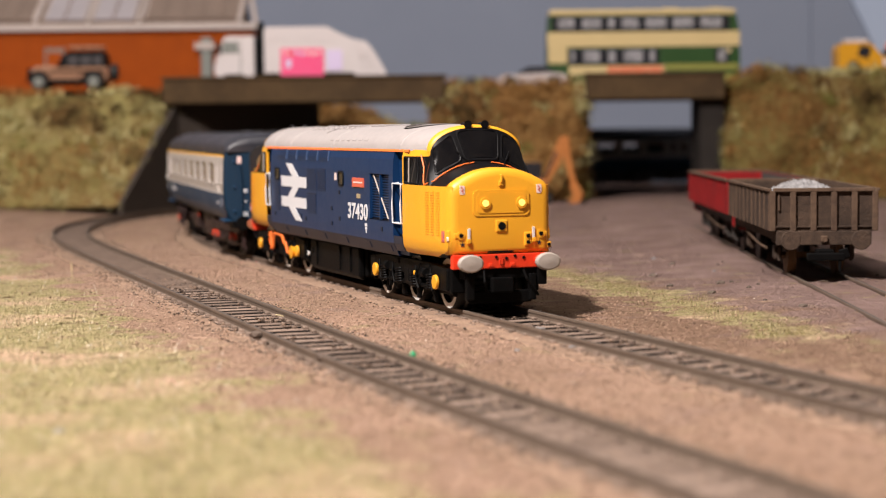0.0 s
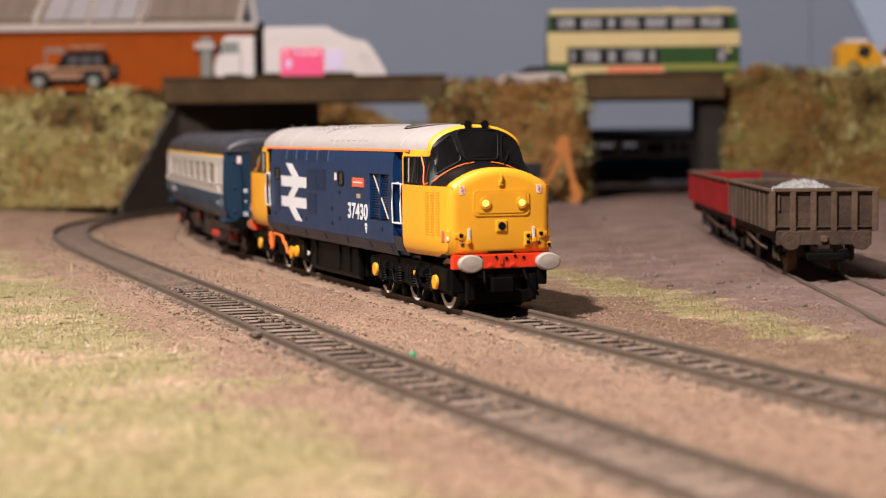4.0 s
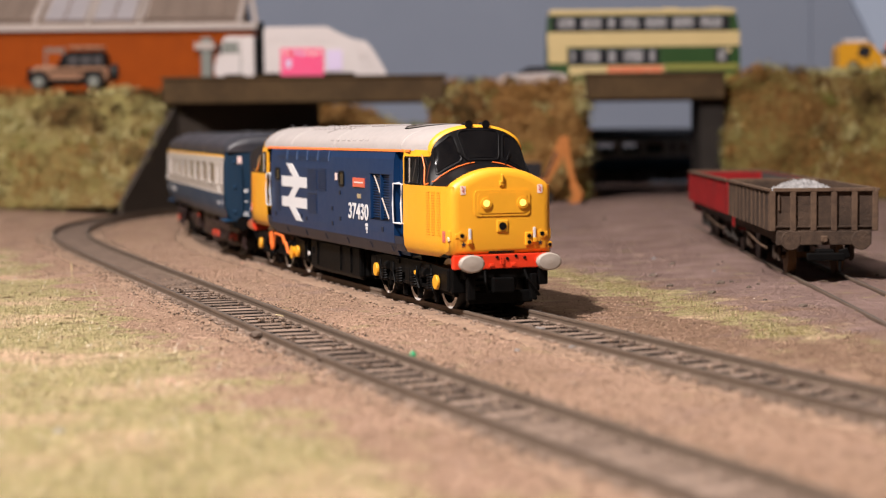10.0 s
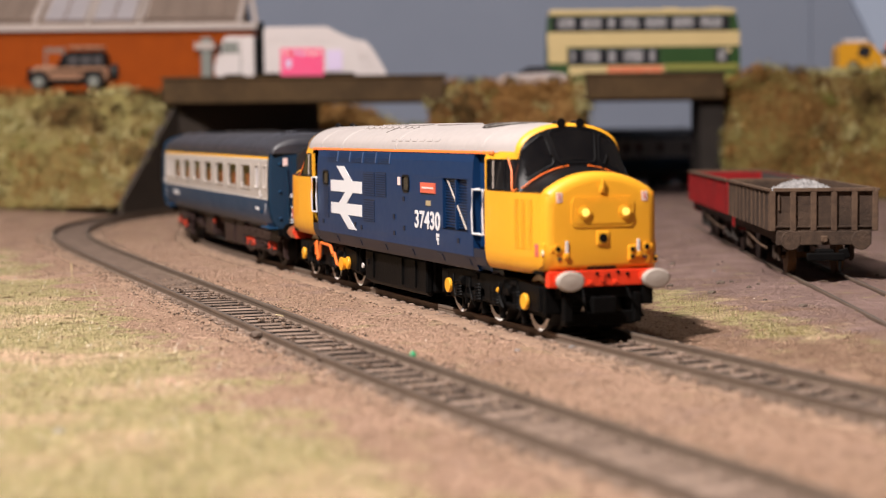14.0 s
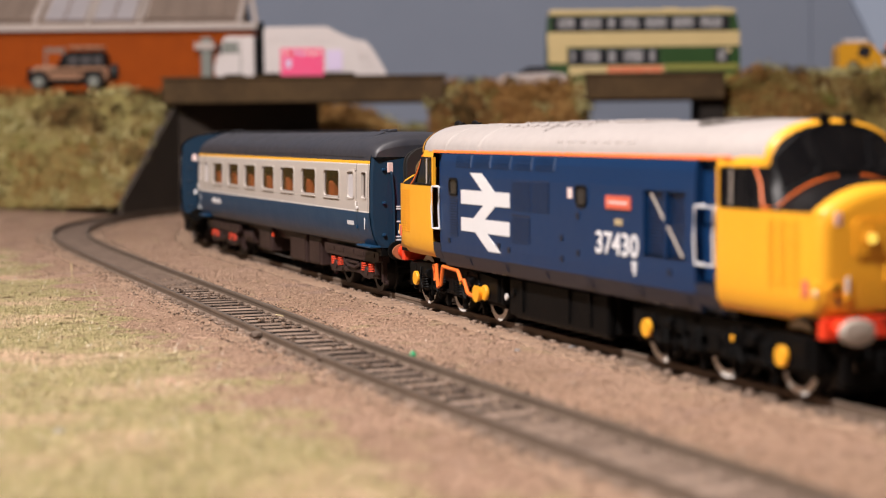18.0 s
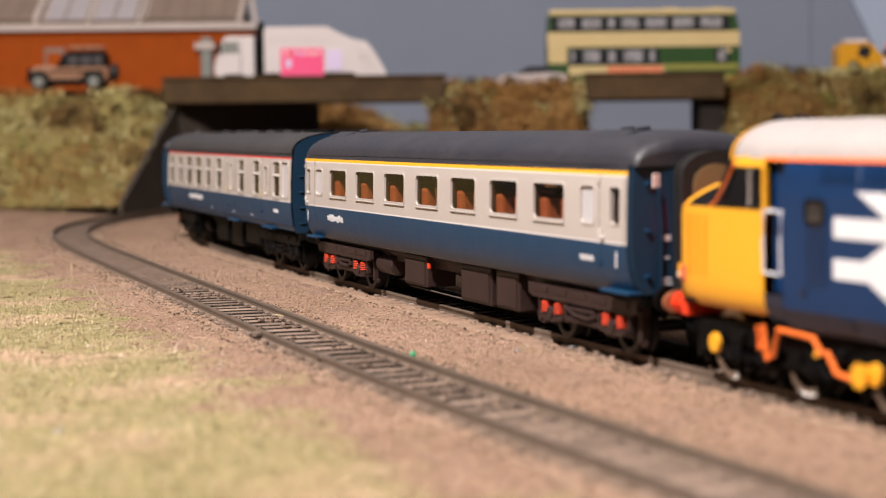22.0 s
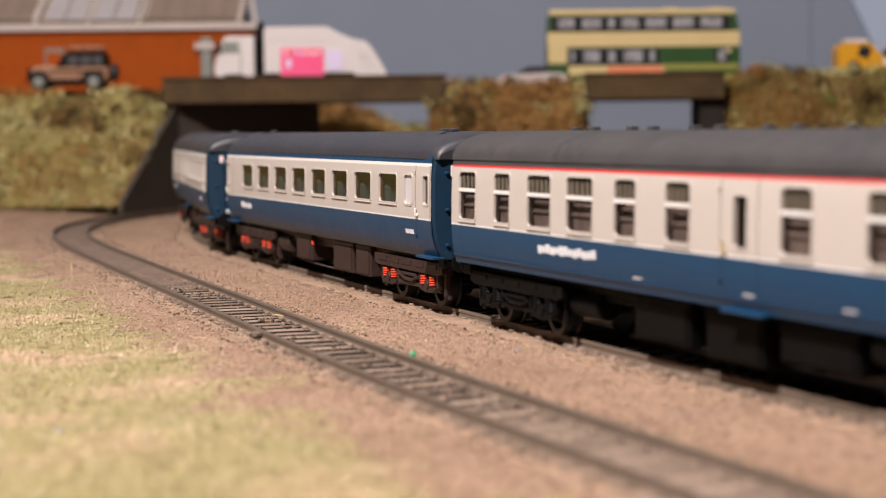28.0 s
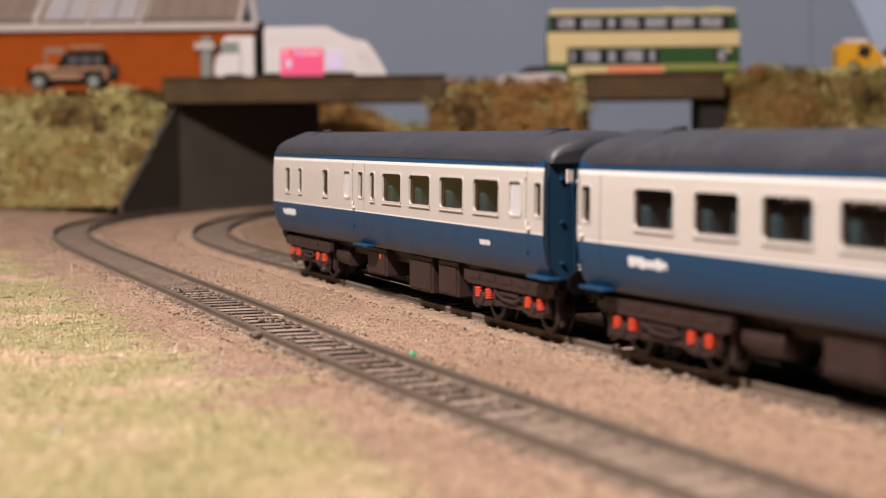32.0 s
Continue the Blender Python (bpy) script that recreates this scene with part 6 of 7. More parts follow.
# ---- the road: vehicles and the brick building ----
brick_red = material("orange_red_brick", (0.345, 0.068, 0.008, 1), 0.9, spots=(0.25, 0.050, 0.008, 1), scale=90, amount=0.8, bump=0.3, spec=0.12)
roof_sheet = material("grey_brown_roof_sheet", (0.225, 0.165, 0.13, 1), 0.8, spots=(0.165, 0.122, 0.097, 1), scale=40, amount=0.9)
sky_light_grey = material("rooflight_sheet", (0.36, 0.33, 0.345, 1), 0.6, spots=(0.32, 0.29, 0.30, 1), scale=30, amount=0.6)
trim_white = material("off_white_trim", (0.47, 0.40, 0.365, 1), 0.7, spots=(0.40, 0.34, 0.31, 1), scale=40, amount=0.6)
pipe_grey = material("grey_green_downpipe", (0.19, 0.20, 0.18, 1), 0.7)
lorry_white = material("white_lorry_paint", (0.60, 0.545, 0.535, 1), 0.45, spots=(0.56, 0.51, 0.50, 1), scale=40, amount=0.6)
poster_pink = material("pink_poster", (0.82, 0.06, 0.20, 1), 0.5, spots=(0.78, 0.10, 0.24, 1), scale=200, amount=0.7)
poster_lilac = material("lilac_poster", (0.62, 0.52, 0.72, 1), 0.5)
bus_green = material("dark_green_bus_paint", (0.016, 0.055, 0.010, 1), 0.4, spots=(0.025, 0.072, 0.016, 1), scale=40, amount=0.6)
bus_cream = material("cream_bus_paint", (0.58, 0.45, 0.22, 1), 0.4, spots=(0.50, 0.38, 0.18, 1), scale=40, amount=0.6)
bus_olive = material("olive_bus_stripe", (0.24, 0.235, 0.05, 1), 0.45)
advert_red = material("orange_red_advert", (0.62, 0.13, 0.05, 1), 0.5, spots=(0.66, 0.28, 0.15, 1), scale=150, amount=0.8)
bus_glass = material("bus_glazing", (0.022, 0.022, 0.026, 1), 0.15)
bus_pane_pale = material("pale_grey_seats", (0.30, 0.29, 0.30, 1), 0.6, spots=(0.15, 0.145, 0.155, 1), scale=110, amount=1.0, contrast=(0.45, 0.6))
car_glass = material("smoky_car_glass", (0.045, 0.04, 0.042, 1), 0.2)
bronze = material("bronze_car_paint", (0.36, 0.20, 0.125, 1), 0.28, 0.35, spots=(0.27, 0.145, 0.09, 1), scale=60, amount=0.5)
silver = material("silver_car_paint", (0.55, 0.49, 0.48, 1), 0.3, 0.2)
van_yellow = material("mustard_yellow_paint", (0.60, 0.29, 0.012, 1), 0.4, spots=(0.52, 0.24, 0.012, 1), scale=60, amount=0.5)
digger_orange = material("orange_digger_paint", (0.46, 0.155, 0.025, 1), 0.6, spots=(0.32, 0.11, 0.025, 1), scale=90, amount=0.7)
chrome = material("chrome_trim", (0.7, 0.68, 0.66, 1), 0.15, 1.0)
black_tyre = material("black_tyre", (0.014, 0.013, 0.012, 1), 0.7)

ROAD_Z = 71.5


def road_wheel(parent, x, y, r, w=3.0, hub=chrome):
    bm = bmesh.new()
    cyl(bm, (x, y, r), r, w, "Y", 22, bevel=0.4)
    t = part("tyre", bm, black_tyre, parent)
    bm = bmesh.new()
    cyl(bm, (x, y + (-w / 2 if y < 0 else w / 2), r), r * 0.58, 0.5, "Y", 18, bevel=0.1)
    for k in range(5):
        a = 2 * math.pi * k / 5
        box(bm, (x + r * 0.3 * math.cos(a), y + (-w / 2 - 0.2 if y < 0 else w / 2 + 0.2), r + r * 0.3 * math.sin(a)), (r * 0.2, 0.4, r * 0.2), 0.05)
    part("rim", bm, hub, t)


# brick building
bx0, bx1, by, bz1 = -420.0, -138.0, 1410.0, 123.0
shed = empty("brick_building", "orange-red brick industrial building with glazed shed roof", "building", at=(0, by, ROAD_Z))
H = bz1 - ROAD_Z
part("wall", box(bmesh.new(), ((bx0 + bx1) / 2, 1.2, H / 2), (bx1 - bx0, 2.4, H), 0.1), brick_red, shed, "orange-red brick front wall")
part("wall", box(bmesh.new(), (bx1 - 1.2, 60, H / 2), (2.4, 115, H), 0.1), brick_red, shed)
part("wall", box(bmesh.new(), ((bx0 + bx1) / 2, 119, H / 2), (bx1 - bx0, 2.4, H), 0.1), brick_red, shed)
# Unseen block with a flat roof, added to cast the shadow at the wall's left.
part("wing", box(bmesh.new(), (-377, -25, H / 2), (90, 50, H), 0.3), brick_red, shed, "unseen brick block added to shade the left of the wall")
part("wing_roof", box(bmesh.new(), (-377, -26, H + 3), (94, 56, 6), 0.6), roof_sheet, shed)
course = bmesh.new()
box(course, ((bx0 + bx1) / 2, -0.12, 0), (bx1 - bx0, 0.25, 0.45), 0)
c0 = part("brick_course", course, brick_red, shed, at=(0, 0, 3.0))
for k in range(1, 20):
    again(c0, shed, (0, 0, 3.0 + 2.4 * k))
part("gutter_board", box(bmesh.new(), ((bx0 + bx1) / 2 + 0.8, -2.0, H + 1.0), (bx1 - bx0 + 5, 4.5, 5.0), 0.5), trim_white, shed, "off-white gutter board")
slope = math.degrees(math.atan2(34, 62))
roof_b = part("roof", box(bmesh.new(), ((bx0 + bx1) / 2 - 4.5, 30, H + 19), (bx1 - bx0 - 5, 72, 1.6), 0.2, rx=slope), roof_sheet, shed, "sloping sheet roof with rooflights")
part("roof", box(bmesh.new(), ((bx0 + bx1) / 2 - 9, 91, H + 19), (bx1 - bx0 - 8, 72, 1.6), 0.2, rx=-slope), roof_sheet, shed)
for x0, x1, gm in ((-405, -300, roof_sheet), (-292, -262, sky_light_grey), (-256, -226, sky_light_grey), (-218, -148, roof_sheet)):
    g = part("rooflight", box(bmesh.new(), ((x0 + x1) / 2, 28.4, H + 20.5), (x1 - x0, 56, 1.2), 0.2, rx=slope), gm, roof_b)
    n = max(2, int((x1 - x0) / 12))
    for k in range(n + 1):
        part("glazing_bar", box(bmesh.new(), (x0 + (x1 - x0) * k / n, 28.2, H + 21.2), (1.3, 56, 1.0), 0.15, rx=slope), trim_white if k in (0, n) else roof_sheet, g)
bm = bmesh.new()
tube(bm, [(-135, -3, H + 1.5), (-147, 62, H + 37)], 2.0, 6)
part("barge_board", bm, trim_white, roof_b, "off-white roof edge")
for x in (-298, -259, -222, -148):
    part("roof_rib", box(bmesh.new(), (x, 29.5, H + 21.0), (3.2, 68, 1.8), 0.3, rx=slope), trim_white, roof_b)
part("downpipe", box(bmesh.new(), (-172, -2.6, H / 2 - 3), (8, 4, H - 8), 0.6), pipe_grey, shed, "grey-green downpipe box")
part("hopper", box(bmesh.new(), (-173, -3.0, H - 13.5), (15, 5.5, 5), 0.6), trim_white, shed)
wf = part("window_frame", box(bmesh.new(), (-284, -0.6, 27), (15, 1.2, 22), 0.3), roof_sheet, shed, "pale framed window")
part("pane", box(bmesh.new(), (-284, -1.4, 26), (11, 0.6, 17), 0.2), brick_red, wf)

# off-road car
jeep = empty("off_road_car", "bronze off-road car with dark hood and spare wheel", "car", "cars on the road", at=(-255.5, 1322.5, 76.4))
body_line = [(-23.5, 6.0), (-24.0, 12.5), (-22.5, 14.6), (-6.0, 15.6), (27.0, 15.6), (28.0, 14), (28.0, 6.0)]
bm = bmesh.new()
slab(bm, body_line, -11.5, 11.5)
part("body", bm, bronze, jeep, "bronze metallic body")
bm = bmesh.new()
loft(bm, [[(-6.0, -11.2, 15.4), (-6.0, 11.2, 15.4), (27, 11.2, 15.4), (27, -11.2, 15.4)], [(-1.5, -10.2, 24), (-1.5, 10.2, 24), (25.5, 10.2, 24.6), (25.5, -10.2, 24.6)], [(1, -8.6, 26.2), (1, 8.6, 26.2), (24, 8.6, 26.6), (24, -8.6, 26.6)]])
top = part("hard_top", bm, matt_black, jeep, "dark hood")
for a, b in ((1.0, 8.2), (9.6, 17.2), (18.4, 24.4)):
    bm = bmesh.new()
    box(bm, ((a + b) / 2, -10.85, 19.8), (b - a, 0.5, 6.4), 0.3, rx=-6.5)
    part("side_window", bm, car_glass, top, "smoky side window")
for x in (2, 9, 16, 23):
    part("roof_rack", box(bmesh.new(), (x, 0, 28.6), (0.9, 17, 0.8), 0.2), matt_black, top)
for y in (-8.2, 8.2):
    part("roof_rack", box(bmesh.new(), (12.5, y, 29.0), (23, 0.8, 1.6), 0.2), bronze, top)
part("bonnet", box(bmesh.new(), (-15.5, 0, 15.4), (15, 17, 2.0), 0.8, ry=-3), bronze, jeep)
part("waist_trim", box(bmesh.new(), (8, -11.6, 12.6), (38, 0.6, 1.0), 0.2), matt_black, jeep)
part("door_line", box(bmesh.new(), (8.8, -11.6, 11.5), (0.5, 0.5, 8.0), 0.1), matt_black, jeep)
part("wing_mirror", box(bmesh.new(), (-4.5, -13.2, 17.4), (1.6, 2.4, 2.6), 0.5), matt_black, jeep)
part("windscreen", box(bmesh.new(), (-4.2, 0, 20), (0.8, 21, 9.0), 0.3, ry=24), car_glass, jeep)
part("sill", box(bmesh.new(), (2, -11.2, 5.6), (26, 1.8, 3.0), 0.6), matt_black, jeep)
part("bumper", box(bmesh.new(), (-25.5, 0, 7.4), (3.4, 23, 4.4), 0.9), matt_black, jeep)
part("bull_bar", box(bmesh.new(), (-26.6, 0, 11.5), (1.2, 19, 6.5), 0.4), matt_black, jeep)
part("underbody", box(bmesh.new(), (2, 0, 5.2), (46, 20, 3.4), 0.6), matt_black, jeep)
for x in (-19.0, 18.5):
    for y in (-10.2, 10.2):
        road_wheel(jeep, x, y, 5.6, 4.2, pipe_grey)
        bm = bmesh.new()
        tube(bm, [(x + 7.2 * math.cos(a), y * 1.12, 5.6 + 6.6 * math.sin(a)) for a in (math.pi * k / 10 for k in range(11))], 1.3, 6)
        part("wheel_arch", bm, matt_black, jeep)
bm = bmesh.new()
cyl(bm, (31.0, 0, 11.8), 5.8, 4.4, "X", 24, bevel=0.8)
part("spare_wheel", bm, black_tyre, jeep, "black spare wheel on the tail")
part("rear_lamp", box(bmesh.new(), (28.1, -9.5, 12), (0.6, 2, 3), 0.2), advert_red, jeep)
for y in (-8, 8):
    bm = bmesh.new()
    cyl(bm, (-24.2, y, 12.4), 1.7, 0.8, "X", 14)
    part("headlamp", bm, chrome, jeep)

# refuse lorry
lorry = empty("refuse_lorry", "white refuse lorry with a pink poster on its side", "lorry", "lorries on the road", at=(-97, 1352, ROAD_Z + 1.2))
bm = bmesh.new()
loft(bm, [[(-59, y, 8), (-61, y, 18), (-58.5, y, 28), (-54, y, 39), (-51, y, 40.4), (-33, y, 40.4), (-33, y, 8)] for y in (-15, -14.2, 14.2, 15)])
cab_l = part("cab", bm, lorry_white, lorry, "white lorry cab")
part("windscreen", box(bmesh.new(), (-57.2, 0, 31), (0.8, 26, 9), 0.4, ry=20), bus_glass, cab_l)
part("side_window", box(bmesh.new(), (-49.5, -15.1, 32.5), (11, 0.7, 8), 0.5), pipe_grey, cab_l, "cab side window")
part("mirror", box(bmesh.new(), (-57, -17.5, 32), (1.6, 2.6, 7), 0.4), matt_black, cab_l)
part("door_line", box(bmesh.new(), (-42.5, -15.1, 24), (0.7, 0.6, 26), 0.1), pipe_grey, cab_l)
part("wheel_arch", box(bmesh.new(), (-47, -14.4, 10), (15, 2.0, 9), 1.5), matt_black, cab_l)
part("gap_panel", box(bmesh.new(), (-29.5, 0, 24), (6.6, 24, 30), 0.6), matt_black, lorry, "black gap behind the cab")
part("air_intake", box(bmesh.new(), (-28.6, -8, 40), (4.4, 6, 20), 0.8), matt_black, lorry)
bm = bmesh.new()
B = [(-26, 14.5), (-26, 45), (-24, 46.4), (18, 46.4), (26, 42), (36, 37.6), (45, 36), (49, 31), (57, 18), (60.5, 9), (56, 6), (40, 6), (36, 14.5)]
slab(bm, B, -15.5, 15.5)
body_l = part("body", bm, lorry_white, lorry, "white refuse body with sloping tail")
for k in range(9):
    x = -22 + 5.4 * k
    part("rib", box(bmesh.new(), (x, -15.8, 40), (1.4, 0.9, 8), 0.2), lorry_white, body_l)
for k, (x, z) in enumerate(((40, 30), (46, 26), (51, 16), (43, 16))):
    part("hopper_ram", box(bmesh.new(), (x, -16.0, z), (2.6, 1.6, 12), 0.5, ry=-18), lorry_white, body_l)
poster = part("poster", box(bmesh.new(), (0.5, -15.9, 21.6), (30, 0.5, 19.6), 0.1), poster_pink, body_l, "pink poster with pale bars")
for k in range(7):
    part("poster_bar", box(bmesh.new(), (-11 + 3.8 * k, -16.25, 28.4 - 0.9 * (k % 2)), (2.6, 0.3, 2.2), 0.1), poster_lilac if k in (2, 3) else advert_red if k == 1 else label_pink, poster)
part("poster_bar", box(bmesh.new(), (-9, -16.25, 21), (4, 0.3, 6), 0.1), poster_lilac, poster)
part("poster", box(bmesh.new(), (23, -15.9, 23), (11, 0.5, 14), 0.1), poster_lilac, body_l, "pale lilac poster")
part("chassis", box(bmesh.new(), (0, 0, 11), (100, 26, 7.2), 0.5), matt_black, lorry)
part("tank_box", box(bmesh.new(), (-22, -12.5, 8.5), (22, 6, 6.5), 0.8), matt_black, lorry)
part("side_guard", box(bmesh.new(), (-8, -14.6, 8), (56, 1.4, 5), 0.4), matt_black, lorry)
for x in (-47, 14, 31):
    for y in (-12.4, 12.4):
        road_wheel(lorry, x, y, 6.6, 5.0, lorry_white)

# double-decker bus
bus = empty("double_decker_bus", "green and cream double-decker bus", "bus", at=(144, 1380, ROAD_Z - 1.5))
BL, BW = 68.5, 16.4
bm = bmesh.new()
slab(bm, [(-BL, 4), (-BL + 0.5, 43), (-BL + 1.5, 56.4), (BL - 3, 56.4), (BL - 0.5, 43), (BL, 4)], -BW, BW)
shell = part("body", bm, bus_green, bus, "dark green double-deck body")
part("roof", box(bmesh.new(), (-0.8, 0, 58.5), (2 * BL - 5, 2 * BW - 1.5, 4.4), 1.5), bus_cream, bus, "cream roof")
for x in (20, 52):
    part("roof_vent", box(bmesh.new(), (x, -4, 61.2), (11, 8, 1.2), 0.4), bus_cream, bus)
part("band", box(bmesh.new(), (-0.2, -BW - 0.2, 39.4), (2 * BL - 0.6, 0.6, 10.6), 0.15), bus_cream, bus, "cream band between the decks")
part("band", box(bmesh.new(), (-61.2, -BW - 0.25, 28.4), (13.6, 0.5, 11.4), 0.15), bus_cream, bus)
part("band", box(bmesh.new(), (-19.5, -BW - 0.3, 17.6), (68, 0.6, 6.6), 0.15), bus_cream, bus)
part("band", box(bmesh.new(), (41, -BW - 0.25, 19.6), (52, 0.5, 4.2), 0.1), bus_olive, bus, "olive stripe")
part("band", box(bmesh.new(), (51, -BW - 0.25, 12.2), (32, 0.5, 4.4), 0.1), bus_olive, bus)
part("advert", box(bmesh.new(), (-6.2, -BW - 0.55, 18.0), (39, 0.5, 4.6), 0.1), advert_red, bus, "orange-red advert panel")
part("window_band", box(bmesh.new(), (-2, -BW - 0.1, 50.4), (126, 0.5, 10.6), 0.2), bus_glass, bus, "dark upper-deck window band")
part("window_band", box(bmesh.new(), (-21.5, -BW - 0.1, 27.2), (65, 0.5, 11.2), 0.2), bus_glass, bus, "dark lower-deck window band")
for z0, z1, xs in ((45.8, 55.2, ((-62.5, -47.5), (-45.5, -28.5), (-27.0, -19.0), (-17.5, -2.0), (-0.5, 17.5), (19.0, 37.0), (38.5, 57.0))), (22.0, 32.4, ((-53.5, -47.5), (-44.5, -29.5), (-27.0, -18.5), (-16.0, 1.0), (2.5, 9.5), (51.0, 60.0)))):
    for a, b in xs:
        wdw = part("window", box(bmesh.new(), ((a + b) / 2, -BW - 0.25, (z0 + z1) / 2), (b - a + 0.8, 0.6, z1 - z0 + 0.4), 0.3), bus_glass, bus, "dark framed bus window")
        # Pale mottled plate set on the front of each dark window.
        part("pane", box(bmesh.new(), ((a + b) / 2, -BW - 0.6, (z0 + z1) / 2 + 0.4), (b - a - 3.4, 0.3, z1 - z0 - 2.2), 0.3), bus_pane_pale, wdw, "pale grey mottled pane")
part("engine_door", box(bmesh.new(), (31, -BW - 0.2, 27), (36, 0.5, 10.0), 0.2), bus_green, bus)
part("badge", box(bmesh.new(), (60, -BW - 0.7, 31), (4, 0.4, 3), 0.2), brass, bus)
for x in (-40, 36):
    for y in (-13.6, 13.6):
        road_wheel(bus, x, y, 6.6, 4.6, bus_cream)

# silver sports car on the bank between the bridges
sport = empty("sports_car", "low silver sports car with dark roof", "car", "cars on the road", at=(62, 1322, 74.5))
bm = bmesh.new()
slab(bm, [(-24, 2.6), (-24.5, 6), (-22, 8.0), (-10, 9.6), (12, 10.4), (22, 9.8), (24, 6), (23.5, 2.6)], -11, 11)
part("body", bm, silver, sport, "silver body")
bm = bmesh.new()
loft(bm, [[(-11, -10, 9.5), (-11, 10, 9.5), (17, 10, 10), (17, -10, 10)], [(-3, -8, 14.6), (-3, 8, 14.6), (9, 8, 14.8), (9, -8, 14.8)]])
part("cabin", bm, bus_glass, sport, "dark cabin windows")
for x in (-15, 15):
    for y in (-10, 10):
        road_wheel(sport, x, y, 4.3, 2.8)
        part("wheel_arch", box(bmesh.new(), (x, y * 1.08, 8.6), (10, 1.2, 1.2), 0.4), silver, sport)
part("headlamp", box(bmesh.new(), (-23, -8, 6.4), (1.5, 3, 1.2), 0.3), chrome, sport)

# yellow recovery truck
truck = empty("recovery_truck", "mustard yellow truck with black flatbed", "truck", "lorries on the road", at=(300, 1335, 82.0))
bm = bmesh.new()
slab(bm, [(-26, 3), (-26.5, 17), (-24, 21), (-8, 21.6), (-3, 20.5), (3, 13), (9, 11), (10, 3)], -11, 11)
part("cab", bm, van_yellow, truck, "mustard yellow cab")
part("side_window", box(bmesh.new(), (-8.5, -11.2, 15.4), (8, 0.6, 8), 0.4, ry=16), bus_glass, truck)
part("light_bar", box(bmesh.new(), (-13, 0, 23), (16, 14, 2.6), 0.6), lorry_white, truck, "white roof light bar")
part("bonnet_lamp", box(bmesh.new(), (8, -11, 8), (7, 1.6, 5.4), 0.8), lorry_white, truck)
part("flatbed", box(bmesh.new(), (24, 0, 13), (30, 22, 9), 0.8), matt_black, truck)
part("load_frame", box(bmesh.new(), (20, -8, 19), (26, 3, 5), 0.6), advert_red, truck)
part("chassis", box(bmesh.new(), (4, 0, 4.5), (58, 14, 3), 0.4), matt_black, truck)
for x in (-16, 22):
    for y in (-9.4, 9.4):
        road_wheel(truck, x, y, 4.8, 3.6)

# orange digger at the foot of the bank
digger = empty("excavator", "small orange excavator at the foot of the bank", "excavator", at=(64, 1245, -2))
part("track_frame", box(bmesh.new(), (-8, -8, 3.6), (30, 6, 7), 2.4), black_tyre, digger)
part("track_frame", box(bmesh.new(), (-8, 8, 3.6), (30, 6, 7), 2.4), black_tyre, digger)
part("turret", box(bmesh.new(), (-10, 0, 12), (26, 20, 9), 1.5), digger_orange, digger)
part("cab", box(bmesh.new(), (-6, -5, 21), (12, 9, 12), 1.2), bus_glass, digger)
bm = bmesh.new()
slab(bm, [(-2, 11), (1.5, 9), (11, 24), (18, 40), (15, 42.5), (11, 41), (6, 28)], -2.2, 2.2)
part("boom", bm, digger_orange, digger, "orange boom")
bm = bmesh.new()
slab(bm, [(12, 44), (18, 43.5), (19, 30), (23, 12), (20, 10), (16.5, 24), (12.5, 38)], -1.7, 1.7)
part("dipper_arm", bm, digger_orange, digger, "orange dipper arm")
bm = bmesh.new()
slab(bm, [(18, 12), (24, 13), (27, 6), (24, 0.5), (18, 0.6), (20.5, 5)], -4, 4)
part("bucket", bm, digger_orange, digger)
bm = bmesh.new()
tube(bm, [(2, -2.6, 16), (10, -2.8, 34)], 0.9, 8)
part("ram", bm, chrome, digger)


# the town end of the board stands on a low rise
TOWN = ("embankment", "road_bridge", "wing_wall", "tunnel_wall", "road", "backdrop", "town_board", "brick_building", "off_road_car", "refuse_lorry",
        "double_decker_bus", "sports_car", "recovery_truck", "excavator")
TOWN_SHIFT = Vector((0, -64, 3.8)) * MM
for ob in [o for o in scene.objects if o.parent is None and o.name.split(".")[0] in TOWN]:
    ob.location += TOWN_SHIFT


# ---- loose stuff: grit, grass fibres, bank foliage ----
def quick_mesh(name, verts, faces, mats, parent=None):
    """A large triangle mesh (mm) from arrays."""
    me = bpy.data.meshes.new(name)
    nv, nf = len(verts), len(faces)
    me.vertices.add(nv)
    me.vertices.foreach_set("co", (np.asarray(verts) * MM).ravel())
    me.loops.add(nf * 3)
    me.loops.foreach_set("vertex_index", np.asarray(faces, dtype=np.int32).ravel())
    me.polygons.add(nf)
    me.polygons.foreach_set("loop_start", np.arange(0, nf * 3, 3, dtype=np.int32))
    me.update(calc_edges=True)
    for m in mats:
        me.materials.append(m)
    ob = new(name, me)
    if parent is not None:
        ob.parent = parent
    return ob


def island_material(name, stops, rough=0.9, spec=0.15):
    """A colour for each loose piece, picked along the stops."""
    m = bpy.data.materials.new(name)
    m.use_nodes = True
    n, l = m.node_tree.nodes, m.node_tree.links
    p = n["Principled BSDF"]
    p.inputs["Roughness"].default_value, p.inputs["Specular IOR Level"].default_value = rough, spec
    g, r = n.new("ShaderNodeNewGeometry"), n.new("ShaderNodeValToRGB")
    while len(r.color_ramp.elements) < len(stops):
        r.color_ramp.elements.new(0.5)
    for k, (e, (pos, col)) in enumerate(zip(r.color_ramp.elements, stops)):
        e.position, e.color = pos, (*col, 1)
    l.new(g.outputs["Random Per Island"], r.inputs["Fac"])
    l.new(r.outputs["Color"], p.inputs["Base Color"])
    return m


